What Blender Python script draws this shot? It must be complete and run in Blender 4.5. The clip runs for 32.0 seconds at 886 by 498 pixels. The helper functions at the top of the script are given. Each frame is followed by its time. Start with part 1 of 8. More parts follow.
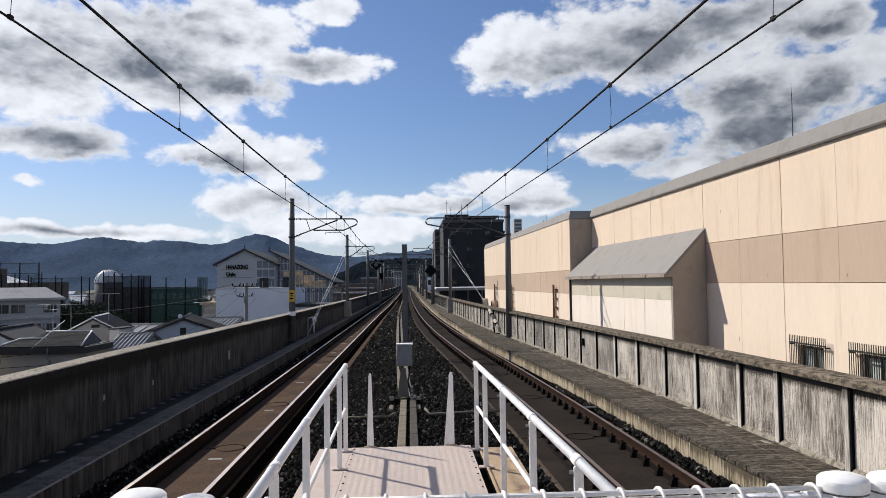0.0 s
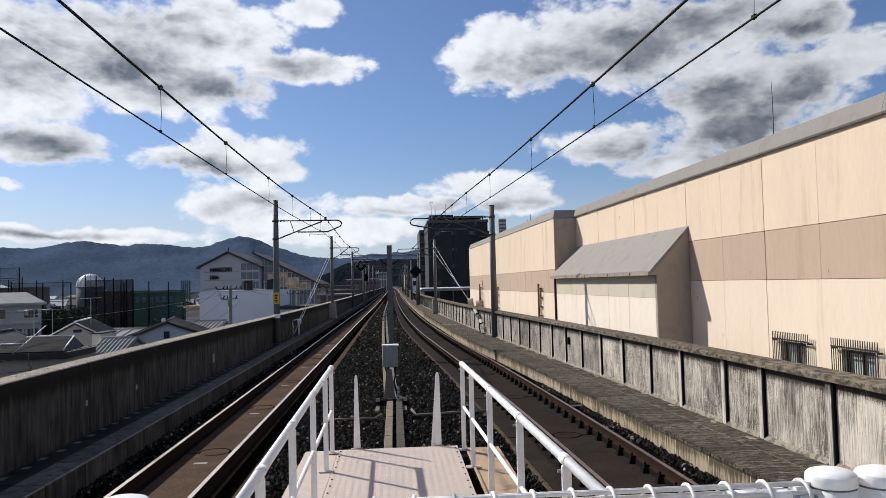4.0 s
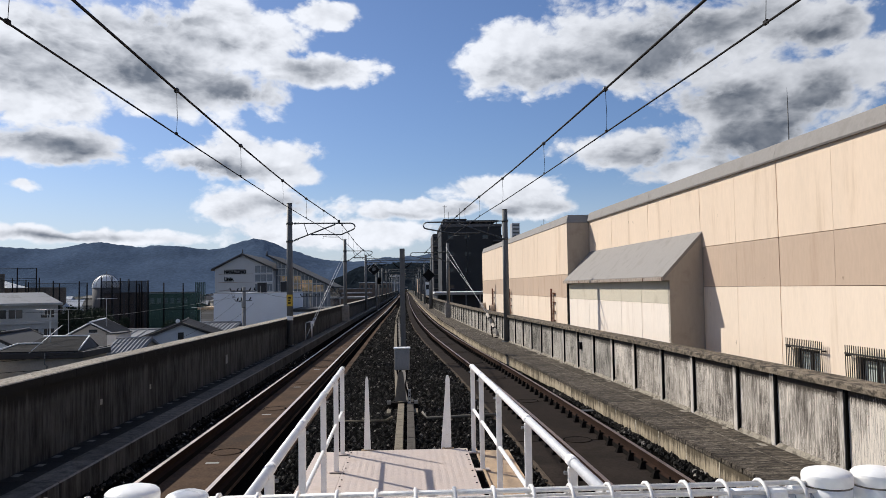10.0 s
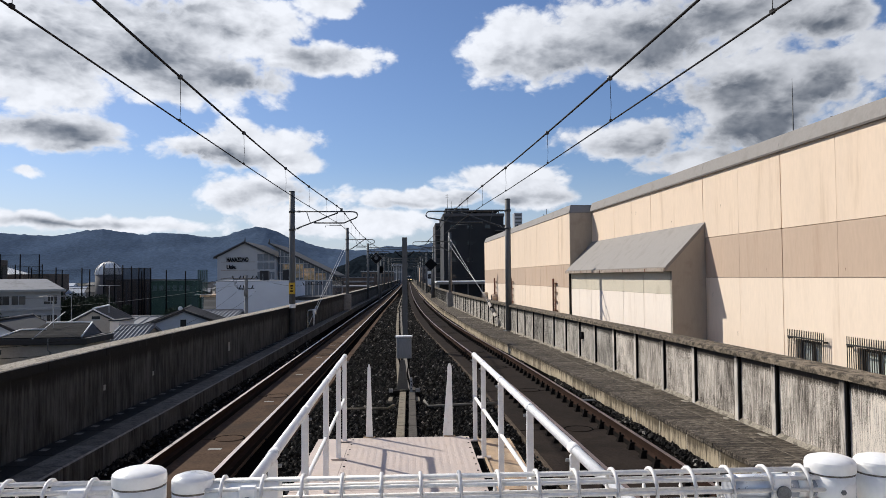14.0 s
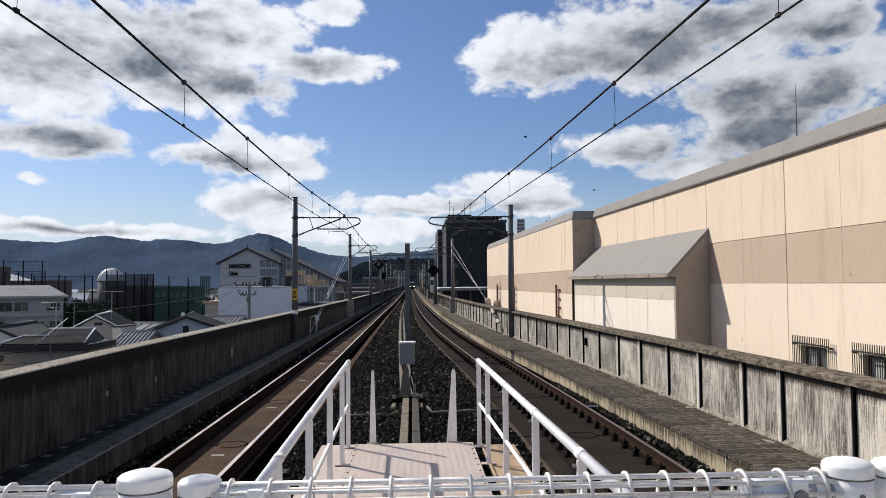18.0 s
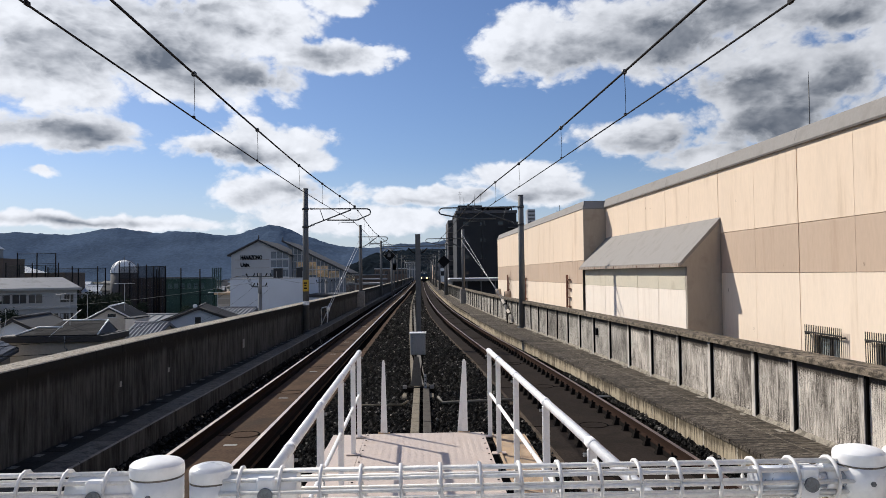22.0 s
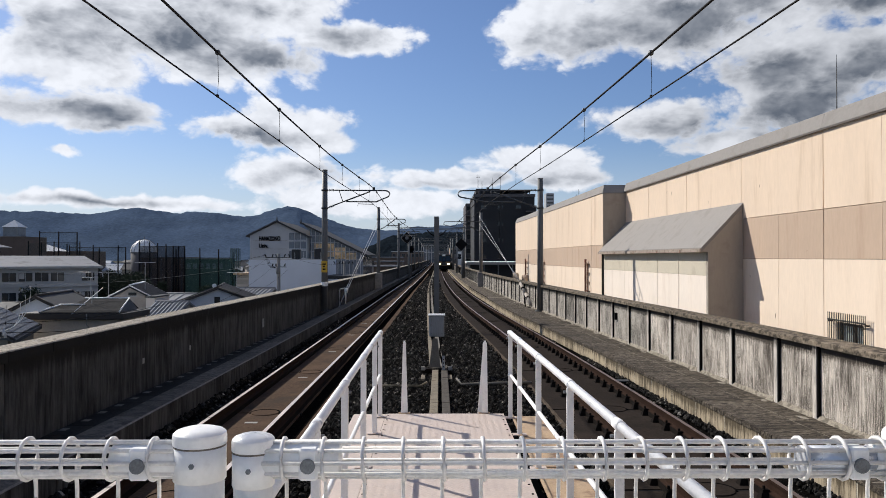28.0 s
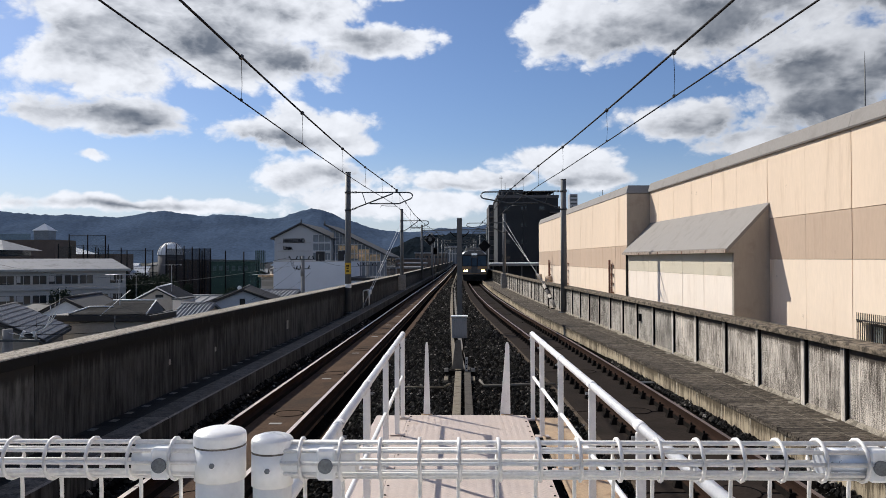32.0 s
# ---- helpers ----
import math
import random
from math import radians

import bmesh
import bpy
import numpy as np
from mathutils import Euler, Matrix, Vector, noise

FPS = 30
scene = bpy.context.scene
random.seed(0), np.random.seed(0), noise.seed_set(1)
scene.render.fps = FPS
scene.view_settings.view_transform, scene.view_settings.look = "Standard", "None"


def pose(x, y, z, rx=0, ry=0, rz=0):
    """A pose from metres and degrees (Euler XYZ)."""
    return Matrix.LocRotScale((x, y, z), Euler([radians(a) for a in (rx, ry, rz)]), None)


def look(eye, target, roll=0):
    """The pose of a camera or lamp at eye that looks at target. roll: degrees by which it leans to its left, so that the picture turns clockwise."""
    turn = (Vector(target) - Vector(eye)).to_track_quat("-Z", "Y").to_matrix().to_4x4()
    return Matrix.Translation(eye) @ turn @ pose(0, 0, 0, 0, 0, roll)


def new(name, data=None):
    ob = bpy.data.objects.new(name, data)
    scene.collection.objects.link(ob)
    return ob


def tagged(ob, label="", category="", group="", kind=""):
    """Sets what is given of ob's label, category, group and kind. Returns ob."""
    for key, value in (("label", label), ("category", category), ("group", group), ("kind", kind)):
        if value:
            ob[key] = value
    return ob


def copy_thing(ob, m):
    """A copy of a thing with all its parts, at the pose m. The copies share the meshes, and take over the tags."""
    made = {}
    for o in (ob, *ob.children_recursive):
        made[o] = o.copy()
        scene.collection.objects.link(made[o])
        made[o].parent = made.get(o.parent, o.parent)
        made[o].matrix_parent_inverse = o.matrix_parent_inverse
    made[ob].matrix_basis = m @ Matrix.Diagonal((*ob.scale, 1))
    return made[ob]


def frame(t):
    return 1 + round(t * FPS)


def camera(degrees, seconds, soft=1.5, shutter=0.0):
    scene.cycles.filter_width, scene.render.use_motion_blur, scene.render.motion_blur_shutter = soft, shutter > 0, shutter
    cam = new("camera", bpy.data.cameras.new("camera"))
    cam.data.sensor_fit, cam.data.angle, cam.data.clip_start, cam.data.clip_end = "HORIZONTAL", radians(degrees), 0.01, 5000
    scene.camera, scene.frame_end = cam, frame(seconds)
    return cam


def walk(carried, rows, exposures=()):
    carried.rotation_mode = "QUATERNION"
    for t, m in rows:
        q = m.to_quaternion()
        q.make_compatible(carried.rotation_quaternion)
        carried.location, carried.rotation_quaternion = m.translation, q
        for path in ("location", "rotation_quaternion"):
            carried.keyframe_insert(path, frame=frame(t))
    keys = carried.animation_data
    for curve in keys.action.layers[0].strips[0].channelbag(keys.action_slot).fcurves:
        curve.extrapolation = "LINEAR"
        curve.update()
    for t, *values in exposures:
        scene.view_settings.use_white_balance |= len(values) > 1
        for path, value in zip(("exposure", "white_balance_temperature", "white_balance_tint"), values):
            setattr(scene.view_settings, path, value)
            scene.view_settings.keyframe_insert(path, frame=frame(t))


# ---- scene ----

cam = camera(60.8, 32.0, soft=0.62)
PATH = [
    (0, (0.003, -0.001, 2.708), (0.092, 1.995, 2.798), -0.8),
    (0.5, (0.004, -0.01, 2.707), (0.097, 1.985, 2.795), -0.9),
    (1, (0.011, -0.005, 2.71), (0.109, 1.991, 2.796), -1.0),
    (1.5, (0.009, 0.007, 2.708), (0.113, 2.003, 2.791), -1.1),
    (2, (0.016, 0.013, 2.705), (0.126, 2.008, 2.785), -1.2),
    (2.5, (0.011, 0.011, 2.712), (0.13, 2.006, 2.791), -1.2),
    (3, (-0.002, 0.019, 2.706), (0.124, 2.014, 2.785), -1.2),
    (3.5, (-0.005, 0.021, 2.706), (0.126, 2.015, 2.79), -1.4),
    (5.5, (0.027, -0.024, 2.702), (0.146, 1.97, 2.811), -1.2),
    (6, (0.028, -0.036, 2.705), (0.143, 1.957, 2.821), -1.0),
    (6.5, (0.018, -0.036, 2.698), (0.131, 1.957, 2.818), -0.8),
    (7, (0.022, -0.041, 2.698), (0.132, 1.952, 2.819), -0.7),
    (7.5, (0.027, -0.038, 2.7), (0.134, 1.955, 2.82), -0.7),
    (8, (0.021, -0.033, 2.694), (0.125, 1.961, 2.811), -0.6),
    (8.5, (0.016, -0.028, 2.692), (0.117, 1.966, 2.807), -0.7),
    (9, (0.016, -0.027, 2.692), (0.114, 1.968, 2.804), -0.8),
    (9.5, (0.024, -0.03, 2.693), (0.12, 1.965, 2.8), -0.8),
    (10, (0.024, -0.032, 2.69), (0.118, 1.963, 2.792), -0.9),
    (10.5, (0.032, -0.022, 2.685), (0.123, 1.973, 2.782), -0.8),
    (11, (0.02, -0.026, 2.682), (0.108, 1.97, 2.774), -0.8),
    (11.5, (0.017, -0.026, 2.68), (0.103, 1.971, 2.767), -0.7),
    (12, (0.013, -0.024, 2.678), (0.097, 1.973, 2.76), -0.6),
    (12.5, (0.015, -0.02, 2.677), (0.098, 1.976, 2.754), -0.5),
    (13, (0.007, -0.023, 2.677), (0.092, 1.973, 2.751), -0.5),
    (13.5, (0.015, -0.026, 2.679), (0.101, 1.971, 2.753), -0.5),
    (14, (0.013, -0.035, 2.679), (0.101, 1.962, 2.753), -0.5),
    (14.5, (0.015, -0.035, 2.679), (0.105, 1.962, 2.755), -0.5),
    (16.5, (-0.012, 0.004, 2.667), (0.1, 1.999, 2.759), -0.3),
    (17, (-0.012, 0.003, 2.666), (0.095, 1.998, 2.759), -0.4),
    (17.5, (-0.016, -0.002, 2.661), (0.079, 1.994, 2.753), -0.4),
    (18, (-0.007, -0.004, 2.663), (0.075, 1.993, 2.754), -0.5),
    (18.5, (-0.002, -0.008, 2.665), (0.07, 1.988, 2.755), -0.5),
    (19, (-0.012, -0.019, 2.662), (0.053, 1.978, 2.754), -0.5),
    (19.5, (-0.005, -0.025, 2.663), (0.056, 1.972, 2.754), -0.5),
    (20, (0.0, -0.032, 2.662), (0.059, 1.966, 2.751), -0.5),
    (20.5, (0.004, -0.028, 2.663), (0.063, 1.969, 2.745), -0.5),
    (21, (0.001, -0.02, 2.657), (0.061, 1.978, 2.733), -0.6),
    (21.5, (-0.006, -0.014, 2.657), (0.052, 1.984, 2.728), -0.6),
    (22, (-0.002, -0.004, 2.656), (0.052, 1.994, 2.723), -0.7),
    (22.5, (-0.009, 0.001, 2.657), (0.04, 2.0, 2.72), -0.5),
    (23, (-0.02, -0.0, 2.65), (0.026, 1.999, 2.707), -0.4),
    (23.5, (-0.028, 0.002, 2.64), (0.015, 2.001, 2.691), -0.2),
    (24, (-0.02, 0.009, 2.643), (0.02, 2.008, 2.687), -0.3),
    (24.5, (-0.024, 0.021, 2.644), (0.012, 2.021, 2.684), -0.3),
    (25, (-0.035, 0.031, 2.641), (-0.004, 2.031, 2.678), -0.3),
    (25.5, (-0.051, 0.031, 2.637), (-0.025, 2.031, 2.67), -0.2),
    (27.5, (-0.078, 0.016, 2.631), (-0.068, 2.016, 2.652), 0.1),
    (28, (-0.073, 0.023, 2.629), (-0.064, 2.023, 2.652), 0.0),
    (28.5, (-0.061, 0.027, 2.63), (-0.058, 2.027, 2.654), -0.1),
    (29, (-0.054, 0.018, 2.632), (-0.058, 2.018, 2.659), -0.3),
    (29.5, (-0.032, 0.02, 2.636), (-0.047, 2.02, 2.663), -0.4),
    (30, (-0.03, 0.023, 2.636), (-0.056, 2.023, 2.663), -0.5),
    (30.5, (-0.035, 0.017, 2.633), (-0.07, 2.016, 2.659), -0.4),
    (31, (-0.042, 0.013, 2.633), (-0.084, 2.012, 2.658), -0.3),
    (31.5, (-0.042, 0.009, 2.634), (-0.091, 2.008, 2.66), -0.3),
    (32, (-0.052, 0.006, 2.631), (-0.105, 2.005, 2.658), -0.2),
]
walk(cam, [(t, look(eye, target, roll)) for t, eye, target, roll in PATH])

# ---------------------------------------------------------------- light
SUN = Vector((-0.99, 0.92, 1.0)).normalized()
SUN_ELEV, SUN_AZ = math.asin(SUN.z), math.atan2(SUN.x, SUN.y)
scene.view_settings.exposure = 0.0


def make_world():
    w = bpy.data.worlds.new("sky")
    w.use_nodes = True
    scene.world = w
    nt = w.node_tree
    nt.nodes.clear()
    N, L = nt.nodes.new, nt.links.new

    def put(sock, v):
        if isinstance(v, bpy.types.NodeSocket):
            L(v, sock)
        else:
            sock.default_value = v

    def mth(op, a, b=0.0, c=0.0, clamp=False):
        n = N("ShaderNodeMath")
        n.operation, n.use_clamp = op, clamp
        for s, v in zip(n.inputs, (a, b, c)):
            put(s, v)
        return n.outputs[0]

    def smooth(v, lo, hi, a=0.0, b=1.0):
        n = N("ShaderNodeMapRange")
        n.interpolation_type = "SMOOTHSTEP"
        for k, s in (("Value", v), ("From Min", lo), ("From Max", hi), ("To Min", a), ("To Max", b)):
            put(n.inputs[k], s)
        return n.outputs[0]

    def mix(f, a, b):
        n = N("ShaderNodeMix")
        n.data_type = "RGBA"
        put(n.inputs[0], f), put(n.inputs[6], a), put(n.inputs[7], b)
        return n.outputs[2]

    out, bg = N("ShaderNodeOutputWorld"), N("ShaderNodeBackground")
    sky = N("ShaderNodeTexSky")
    sky.sky_type, sky.sun_disc = "NISHITA", False
    sky.sun_elevation, sky.sun_rotation = SUN_ELEV, SUN_AZ
    sky.air_density, sky.dust_density, sky.ozone_density = 1.0, 0.5, 3.0
    tc, sep = N("ShaderNodeTexCoord"), N("ShaderNodeSeparateXYZ")
    L(tc.outputs["Generated"], sep.inputs[0])
    X, Y, Z = sep.outputs
    az = mth("ARCTAN2", X, Y)
    el = mth("ARCSINE", Z)
    uv = N("ShaderNodeCombineXYZ")
    put(uv.inputs[0], az), put(uv.inputs[1], el)
    uv = uv.outputs[0]
    def swirl(src, scale, amount):
        """Angles pushed about by a soft noise, so that no bank keeps a plain outline."""
        n, m = N("ShaderNodeTexNoise"), N("ShaderNodeVectorMath")
        n.inputs["Scale"].default_value, n.inputs["Detail"].default_value = scale, 4.0
        L(src, n.inputs["Vector"])
        m.operation = "MULTIPLY_ADD"
        L(n.outputs["Color"], m.inputs[0])
        m.inputs[1].default_value = (radians(amount), radians(amount * 0.5), 0)
        off = N("ShaderNodeVectorMath")
        off.operation = "ADD"
        L(src, off.inputs[0])
        off.inputs[1].default_value = (-radians(amount) / 2, -radians(amount) / 4, 0)
        L(off.outputs[0], m.inputs[2])
        return m.outputs[0]

    def banks_at(at, table):
        """Highest of a table of banks: azimuth and elevation of the middle, half width, half height in degrees, weight."""
        total = None
        for a, e, ra, re, *weight in table:
            d = N("ShaderNodeVectorMath")
            d.operation = "MULTIPLY_ADD"
            put(d.inputs[0], at), put(d.inputs[1], (1 / radians(ra), 1 / radians(re), 0)), put(d.inputs[2], (-a / ra, -e / re, 0))
            q = N("ShaderNodeVectorMath")
            q.operation = "LENGTH"
            L(d.outputs[0], q.inputs[0])
            k = weight[0] if weight else 1.0
            v = mth("MULTIPLY_ADD", q.outputs["Value"], -k, k)
            total = v if total is None else mth("SMOOTH_MAX", total, v, 0.2)
        return mth("MAXIMUM", total, -1.0)

    warped = swirl(uv, 14.0, 3.4)
    field, bases = banks_at(warped, CLOUDBANKS + CLOUDBANKS_EAST), banks_at(warped, CLOUD_BASES + CLOUD_BASES_LOW)
    # beyond the view, unseen banks are added and kept bright as fill light
    wide = N("ShaderNodeTexNoise")
    wide.inputs["Scale"].default_value, wide.inputs["Detail"].default_value = 2.3, 3.0
    L(tc.outputs["Generated"], wide.inputs["Vector"])
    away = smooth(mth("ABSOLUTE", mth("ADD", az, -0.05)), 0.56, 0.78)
    above = smooth(el, 0.38, 0.5)
    outside = mth("MAXIMUM", away, above)
    other = mth("MULTIPLY", mth("MULTIPLY_ADD", wide.outputs[0], 5.0, -2.75), outside)
    field = mth("MULTIPLY_ADD", field, mth("MULTIPLY_ADD", outside, -0.9, 1.0), other)

    def billow(dx, dy, detail, scale=9.0, tall=1.5):
        """Rounded heaps on wide swells, read at an angle beside the one looked at; about nought in the mean."""
        m = N("ShaderNodeVectorMath")
        m.operation = "MULTIPLY_ADD"
        put(m.inputs[0], uv), put(m.inputs[1], (1.0, tall, 1.0)), put(m.inputs[2], (3.1 + dx, 1.7 + tall * dy, 0.4))
        a, v = N("ShaderNodeTexNoise"), N("ShaderNodeTexVoronoi")
        a.inputs["Scale"].default_value, a.inputs["Detail"].default_value, a.inputs["Roughness"].default_value = scale, detail, 0.58
        a.inputs["Distortion"].default_value = 0.25
        L(m.outputs[0], a.inputs["Vector"])
        w = N("ShaderNodeVectorMath")
        w.operation = "MULTIPLY_ADD"
        L(a.outputs["Color"], w.inputs[0])
        w.inputs[1].default_value = (0.06, 0.06, 0.0)
        L(m.outputs[0], w.inputs[2])
        v.feature = "F1"
        v.inputs["Scale"].default_value, v.inputs["Detail"].default_value = 3.2 * scale, 2.5
        v.inputs["Roughness"].default_value, v.inputs["Lacunarity"].default_value = 0.55, 2.3
        L(w.outputs[0], v.inputs["Vector"])
        return mth("MULTIPLY_ADD", v.outputs["Distance"], -0.40, mth("MULTIPLY_ADD", a.outputs[0], 2.6, -1.12))

    heap = billow(0, 0, 9.0)
    soft, sunward = billow(0, 0, 4.5), billow(-0.010, 0.013, 4.5)
    dens = mth("MULTIPLY_ADD", heap, 0.72, mth("ADD", field, 0.14))
    cover = smooth(dens, -0.04, 0.32)
    relief = mth("MULTIPLY", mth("SUBTRACT", soft, sunward), 0.30)
    grey = billow(1.7, 0.9, 3.2, 10.0, 2.0)
    shade = smooth(mth("MULTIPLY_ADD", grey, 0.6, bases), -0.42, 0.66)
    shade = mth("MULTIPLY", shade, smooth(dens, 0.06, 0.55))
    veil = mth("MULTIPLY", smooth(grey, -0.3, 0.8), smooth(dens, 0.1, 0.9))
    dim = mth("MULTIPLY", mth("MULTIPLY_ADD", veil, 0.22, mth("MULTIPLY", shade, 0.84)), mth("MULTIPLY_ADD", outside, -0.75, 1.0))
    glow = mth("SUBTRACT", mth("ADD", relief, 0.94), dim, clamp=True)
    cloud = mix(glow, CLOUD_DARK, CLOUD_LIT)
    # heaps far from the sun send less of its light this way
    fade = N("ShaderNodeVectorMath")
    fade.operation = "SCALE"
    L(cloud, fade.inputs[0])
    L(smooth(az, 0.05, 0.5, 1.0, 0.78), fade.inputs["Scale"])
    cloud = fade.outputs[0]
    # unseen clouds on the other side of the sky are brightened to fill shaded faces
    cloud = mix(away, cloud, mix(glow, CLOUD_DARK, CLOUD_FILL))
    tint = N("ShaderNodeVectorMath")
    tint.operation = "MULTIPLY"
    L(sky.outputs[0], tint.inputs[0])
    tint.inputs[1].default_value = SKY_TINT
    tinted = tint.outputs[0]
    bg.inputs["Strength"].default_value = SKY_STRENGTH
    hazed = mix(smooth(el, 0.0, 0.16, 0.6, 0.0), tinted, HAZE)
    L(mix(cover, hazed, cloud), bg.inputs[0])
    L(bg.outputs[0], out.inputs[0])


HAZE = (7.4, 8.3, 9.8, 1)
CLOUD_LIT = (11.2, 11.6, 12.5, 1)
CLOUD_FILL = (12.0, 11.7, 11.4, 1)
CLOUD_DARK = (1.9, 2.25, 2.9, 1)
SKY_STRENGTH = 0.08
SKY_TINT = (0.88, 0.97, 1.19)
CLOUDBANKS = (
    (-21.9, 16.8, 10.4, 3.48), (-13.2, 18.0, 6.8, 2.87), (-15.6, 14.3, 7.8, 2.42), (-6.4, 16.2, 5.5, 1.44), (-26.4, 13.8, 5.6, 3.25),
    (-6.1, 20.1, 3.1, 1.08), (-25.0, 9.8, 6.6, 1.94), (-12.8, 9.6, 8.0, 1.79), (-8.3, 8.5, 4.6, 1.41, 0.8), (-11.2, 6.5, 7.7, 1.74, 0.6),
    (-26.5, 7.0, 1.5, 0.6), (-23.3, 3.9, 11.4, 0.62, 0.75), (-8.8, 4.3, 5.4, 1.26, 0.5), (1.4, 6.0, 6.4, 0.94), (6.6, 7.2, 5.1, 1.44),
    (9.1, 5.9, 4.2, 1.1), (9.4, 16.8, 6.4, 3.12), (16.1, 17.1, 9.4, 3.9), (24.1, 17.8, 8.7, 2.45), (30.2, 17.2, 3.1, 1.71),
)
CLOUDBANKS_EAST = (
    (-1.2, 4.1, 6.2, 1.1, 0.7), (33.5, 14.0, 3.5, 2.0, 0.8),
    (25.4, 11.6, 7.0, 3.85), (16.7, 10.1, 6.1, 1.72), (21.9, 8.3, 5.8, 1.28), (29.0, 12.9, 2.8, 2.6),
)
CLOUD_BASES = (
    (-13.2, 14.5, 6.0, 1.74, 1.0), (-19.4, 16.1, 6.3, 1.88, 0.56), (-19.0, 18.3, 7.1, 1.55, 0.5), (-7.6, 16.4, 3.0, 0.87, 0.8), (-25.0, 10.0, 6.4, 1.27, 0.8),
    (-21.7, 8.8, 5.4, 0.85, 0.8), (-13.4, 8.8, 5.2, 0.98, 0.75), (18.6, 16.5, 7.6, 2.79, 0.95), (23.3, 18.1, 6.9, 1.64, 0.85), (12.3, 15.8, 5.5, 2.0, 0.72),
    (27.1, 10.0, 5.7, 2.38, 1.2), (23.7, 12.8, 4.5, 1.55, 1.05), (18.9, 9.4, 5.2, 1.22, 0.8),
)
CLOUD_BASES_LOW = (
    (29.3, 12.3, 2.4, 2.6, 0.9), (7.0, 5.8, 6.4, 0.77, 0.7), (-0.7, 5.4, 3.9, 0.38, 0.5), (-9.2, 6.2, 6.2, 0.75, 0.55), (28.4, 16.6, 4.2, 1.45, 0.6),
    (-25.7, 14.9, 5.0, 2.16, 0.5), (-24.0, 3.8, 8.9, 0.31, 0.5),
)
make_world()
sun = new("sun", bpy.data.lights.new("sun", "SUN"))
sun.data.energy, sun.data.angle, sun.data.color = 5.0, radians(0.53), (1.0, 0.95, 0.87)
sun.rotation_mode = "QUATERNION"
sun.rotation_quaternion = SUN.to_track_quat("Z", "Y")
sun.location = SUN * 60

# ---------------------------------------------------------------- materials
MATS = {}


def mat(name, color, rough=0.8, metal=0.0, vary=0.25, scale=2.0, fine=30.0, bump=0.2, stretch=(1, 1, 1), dirt=None,
        dirt_amount=0.0, dirt_scale=0.6, dirt_stretch=(1, 1, 1), emit=None, strength=0.0, tint=0.0, coat=0.0, trans=0.0, depth=0.01):
    """A surface with grain at two scales, stains of another colour and fine relief, in metres of its object."""
    if name in MATS:
        return MATS[name]
    m = bpy.data.materials.new(name)
    m.use_nodes = True
    nt = m.node_tree
    N, L = nt.nodes.new, nt.links.new
    b = nt.nodes["Principled BSDF"]
    tc, info = N("ShaderNodeTexCoord"), N("ShaderNodeObjectInfo")
    shift = N("ShaderNodeVectorMath")
    shift.operation = "MULTIPLY_ADD"
    L(info.outputs["Random"], shift.inputs[0])
    shift.inputs[1].default_value = (37.0, 17.0, 53.0)
    L(tc.outputs["Object"], shift.inputs[2])

    def noise_of(s, det, st, rough_=0.6):
        mp, n = N("ShaderNodeMapping"), N("ShaderNodeTexNoise")
        mp.inputs["Scale"].default_value = st
        L(shift.outputs[0], mp.inputs["Vector"])
        L(mp.outputs[0], n.inputs["Vector"])
        n.inputs["Scale"].default_value, n.inputs["Detail"].default_value, n.inputs["Roughness"].default_value = s, det, rough_
        return n.outputs[0]

    big, small = noise_of(scale, 5, stretch), noise_of(fine, 4, stretch)
    add = N("ShaderNodeMath")
    add.operation = "ADD"
    L(big, add.inputs[0]), L(small, add.inputs[1])
    mr = N("ShaderNodeMapRange")
    mr.inputs["From Min"].default_value, mr.inputs["From Max"].default_value = 0.7, 1.3
    mr.inputs["To Min"].default_value, mr.inputs["To Max"].default_value = 1 - vary, 1 + vary
    L(add.outputs[0], mr.inputs["Value"])
    val = mr.outputs[0]
    if tint:
        t = N("ShaderNodeMath")
        t.operation = "MULTIPLY_ADD"
        L(info.outputs["Random"], t.inputs[0])
        t.inputs[1].default_value, t.inputs[2].default_value = 2 * tint, 1 - tint
        p = N("ShaderNodeMath")
        p.operation = "MULTIPLY"
        L(t.outputs[0], p.inputs[0]), L(val, p.inputs[1])
        val = p.outputs[0]
    mul = N("ShaderNodeVectorMath")
    mul.operation = "SCALE"
    mul.inputs[0].default_value = color[:3]
    L(val, mul.inputs["Scale"])
    col = mul.outputs[0]
    if dirt:
        dn = noise_of(dirt_scale, 6, dirt_stretch, 0.65)
        r2 = N("ShaderNodeMapRange")
        r2.interpolation_type = "SMOOTHSTEP"
        r2.inputs["From Min"].default_value, r2.inputs["From Max"].default_value = 0.62 - 0.3 * dirt_amount, 0.78 - 0.3 * dirt_amount
        r2.inputs["To Max"].default_value = min(1.0, 0.5 + dirt_amount / 2)
        L(dn, r2.inputs["Value"])
        mx = N("ShaderNodeMix")
        mx.data_type = "RGBA"
        L(r2.outputs[0], mx.inputs[0]), L(col, mx.inputs[6])
        mx.inputs[7].default_value = (*dirt[:3], 1)
        col = mx.outputs[2]
    L(col, b.inputs["Base Color"])
    b.inputs["Metallic"].default_value = metal
    b.inputs["Specular IOR Level"].default_value = 0.5 if metal or rough < 0.72 else 0.12 if rough < 0.93 else 0.03 if rough < 0.98 else 0.0
    rr = N("ShaderNodeMapRange")
    rr.inputs["From Min"].default_value, rr.inputs["From Max"].default_value = 0.3, 0.7
    rr.inputs["To Min"].default_value, rr.inputs["To Max"].default_value = max(0.02, rough - 0.12), min(1.0, rough + 0.12)
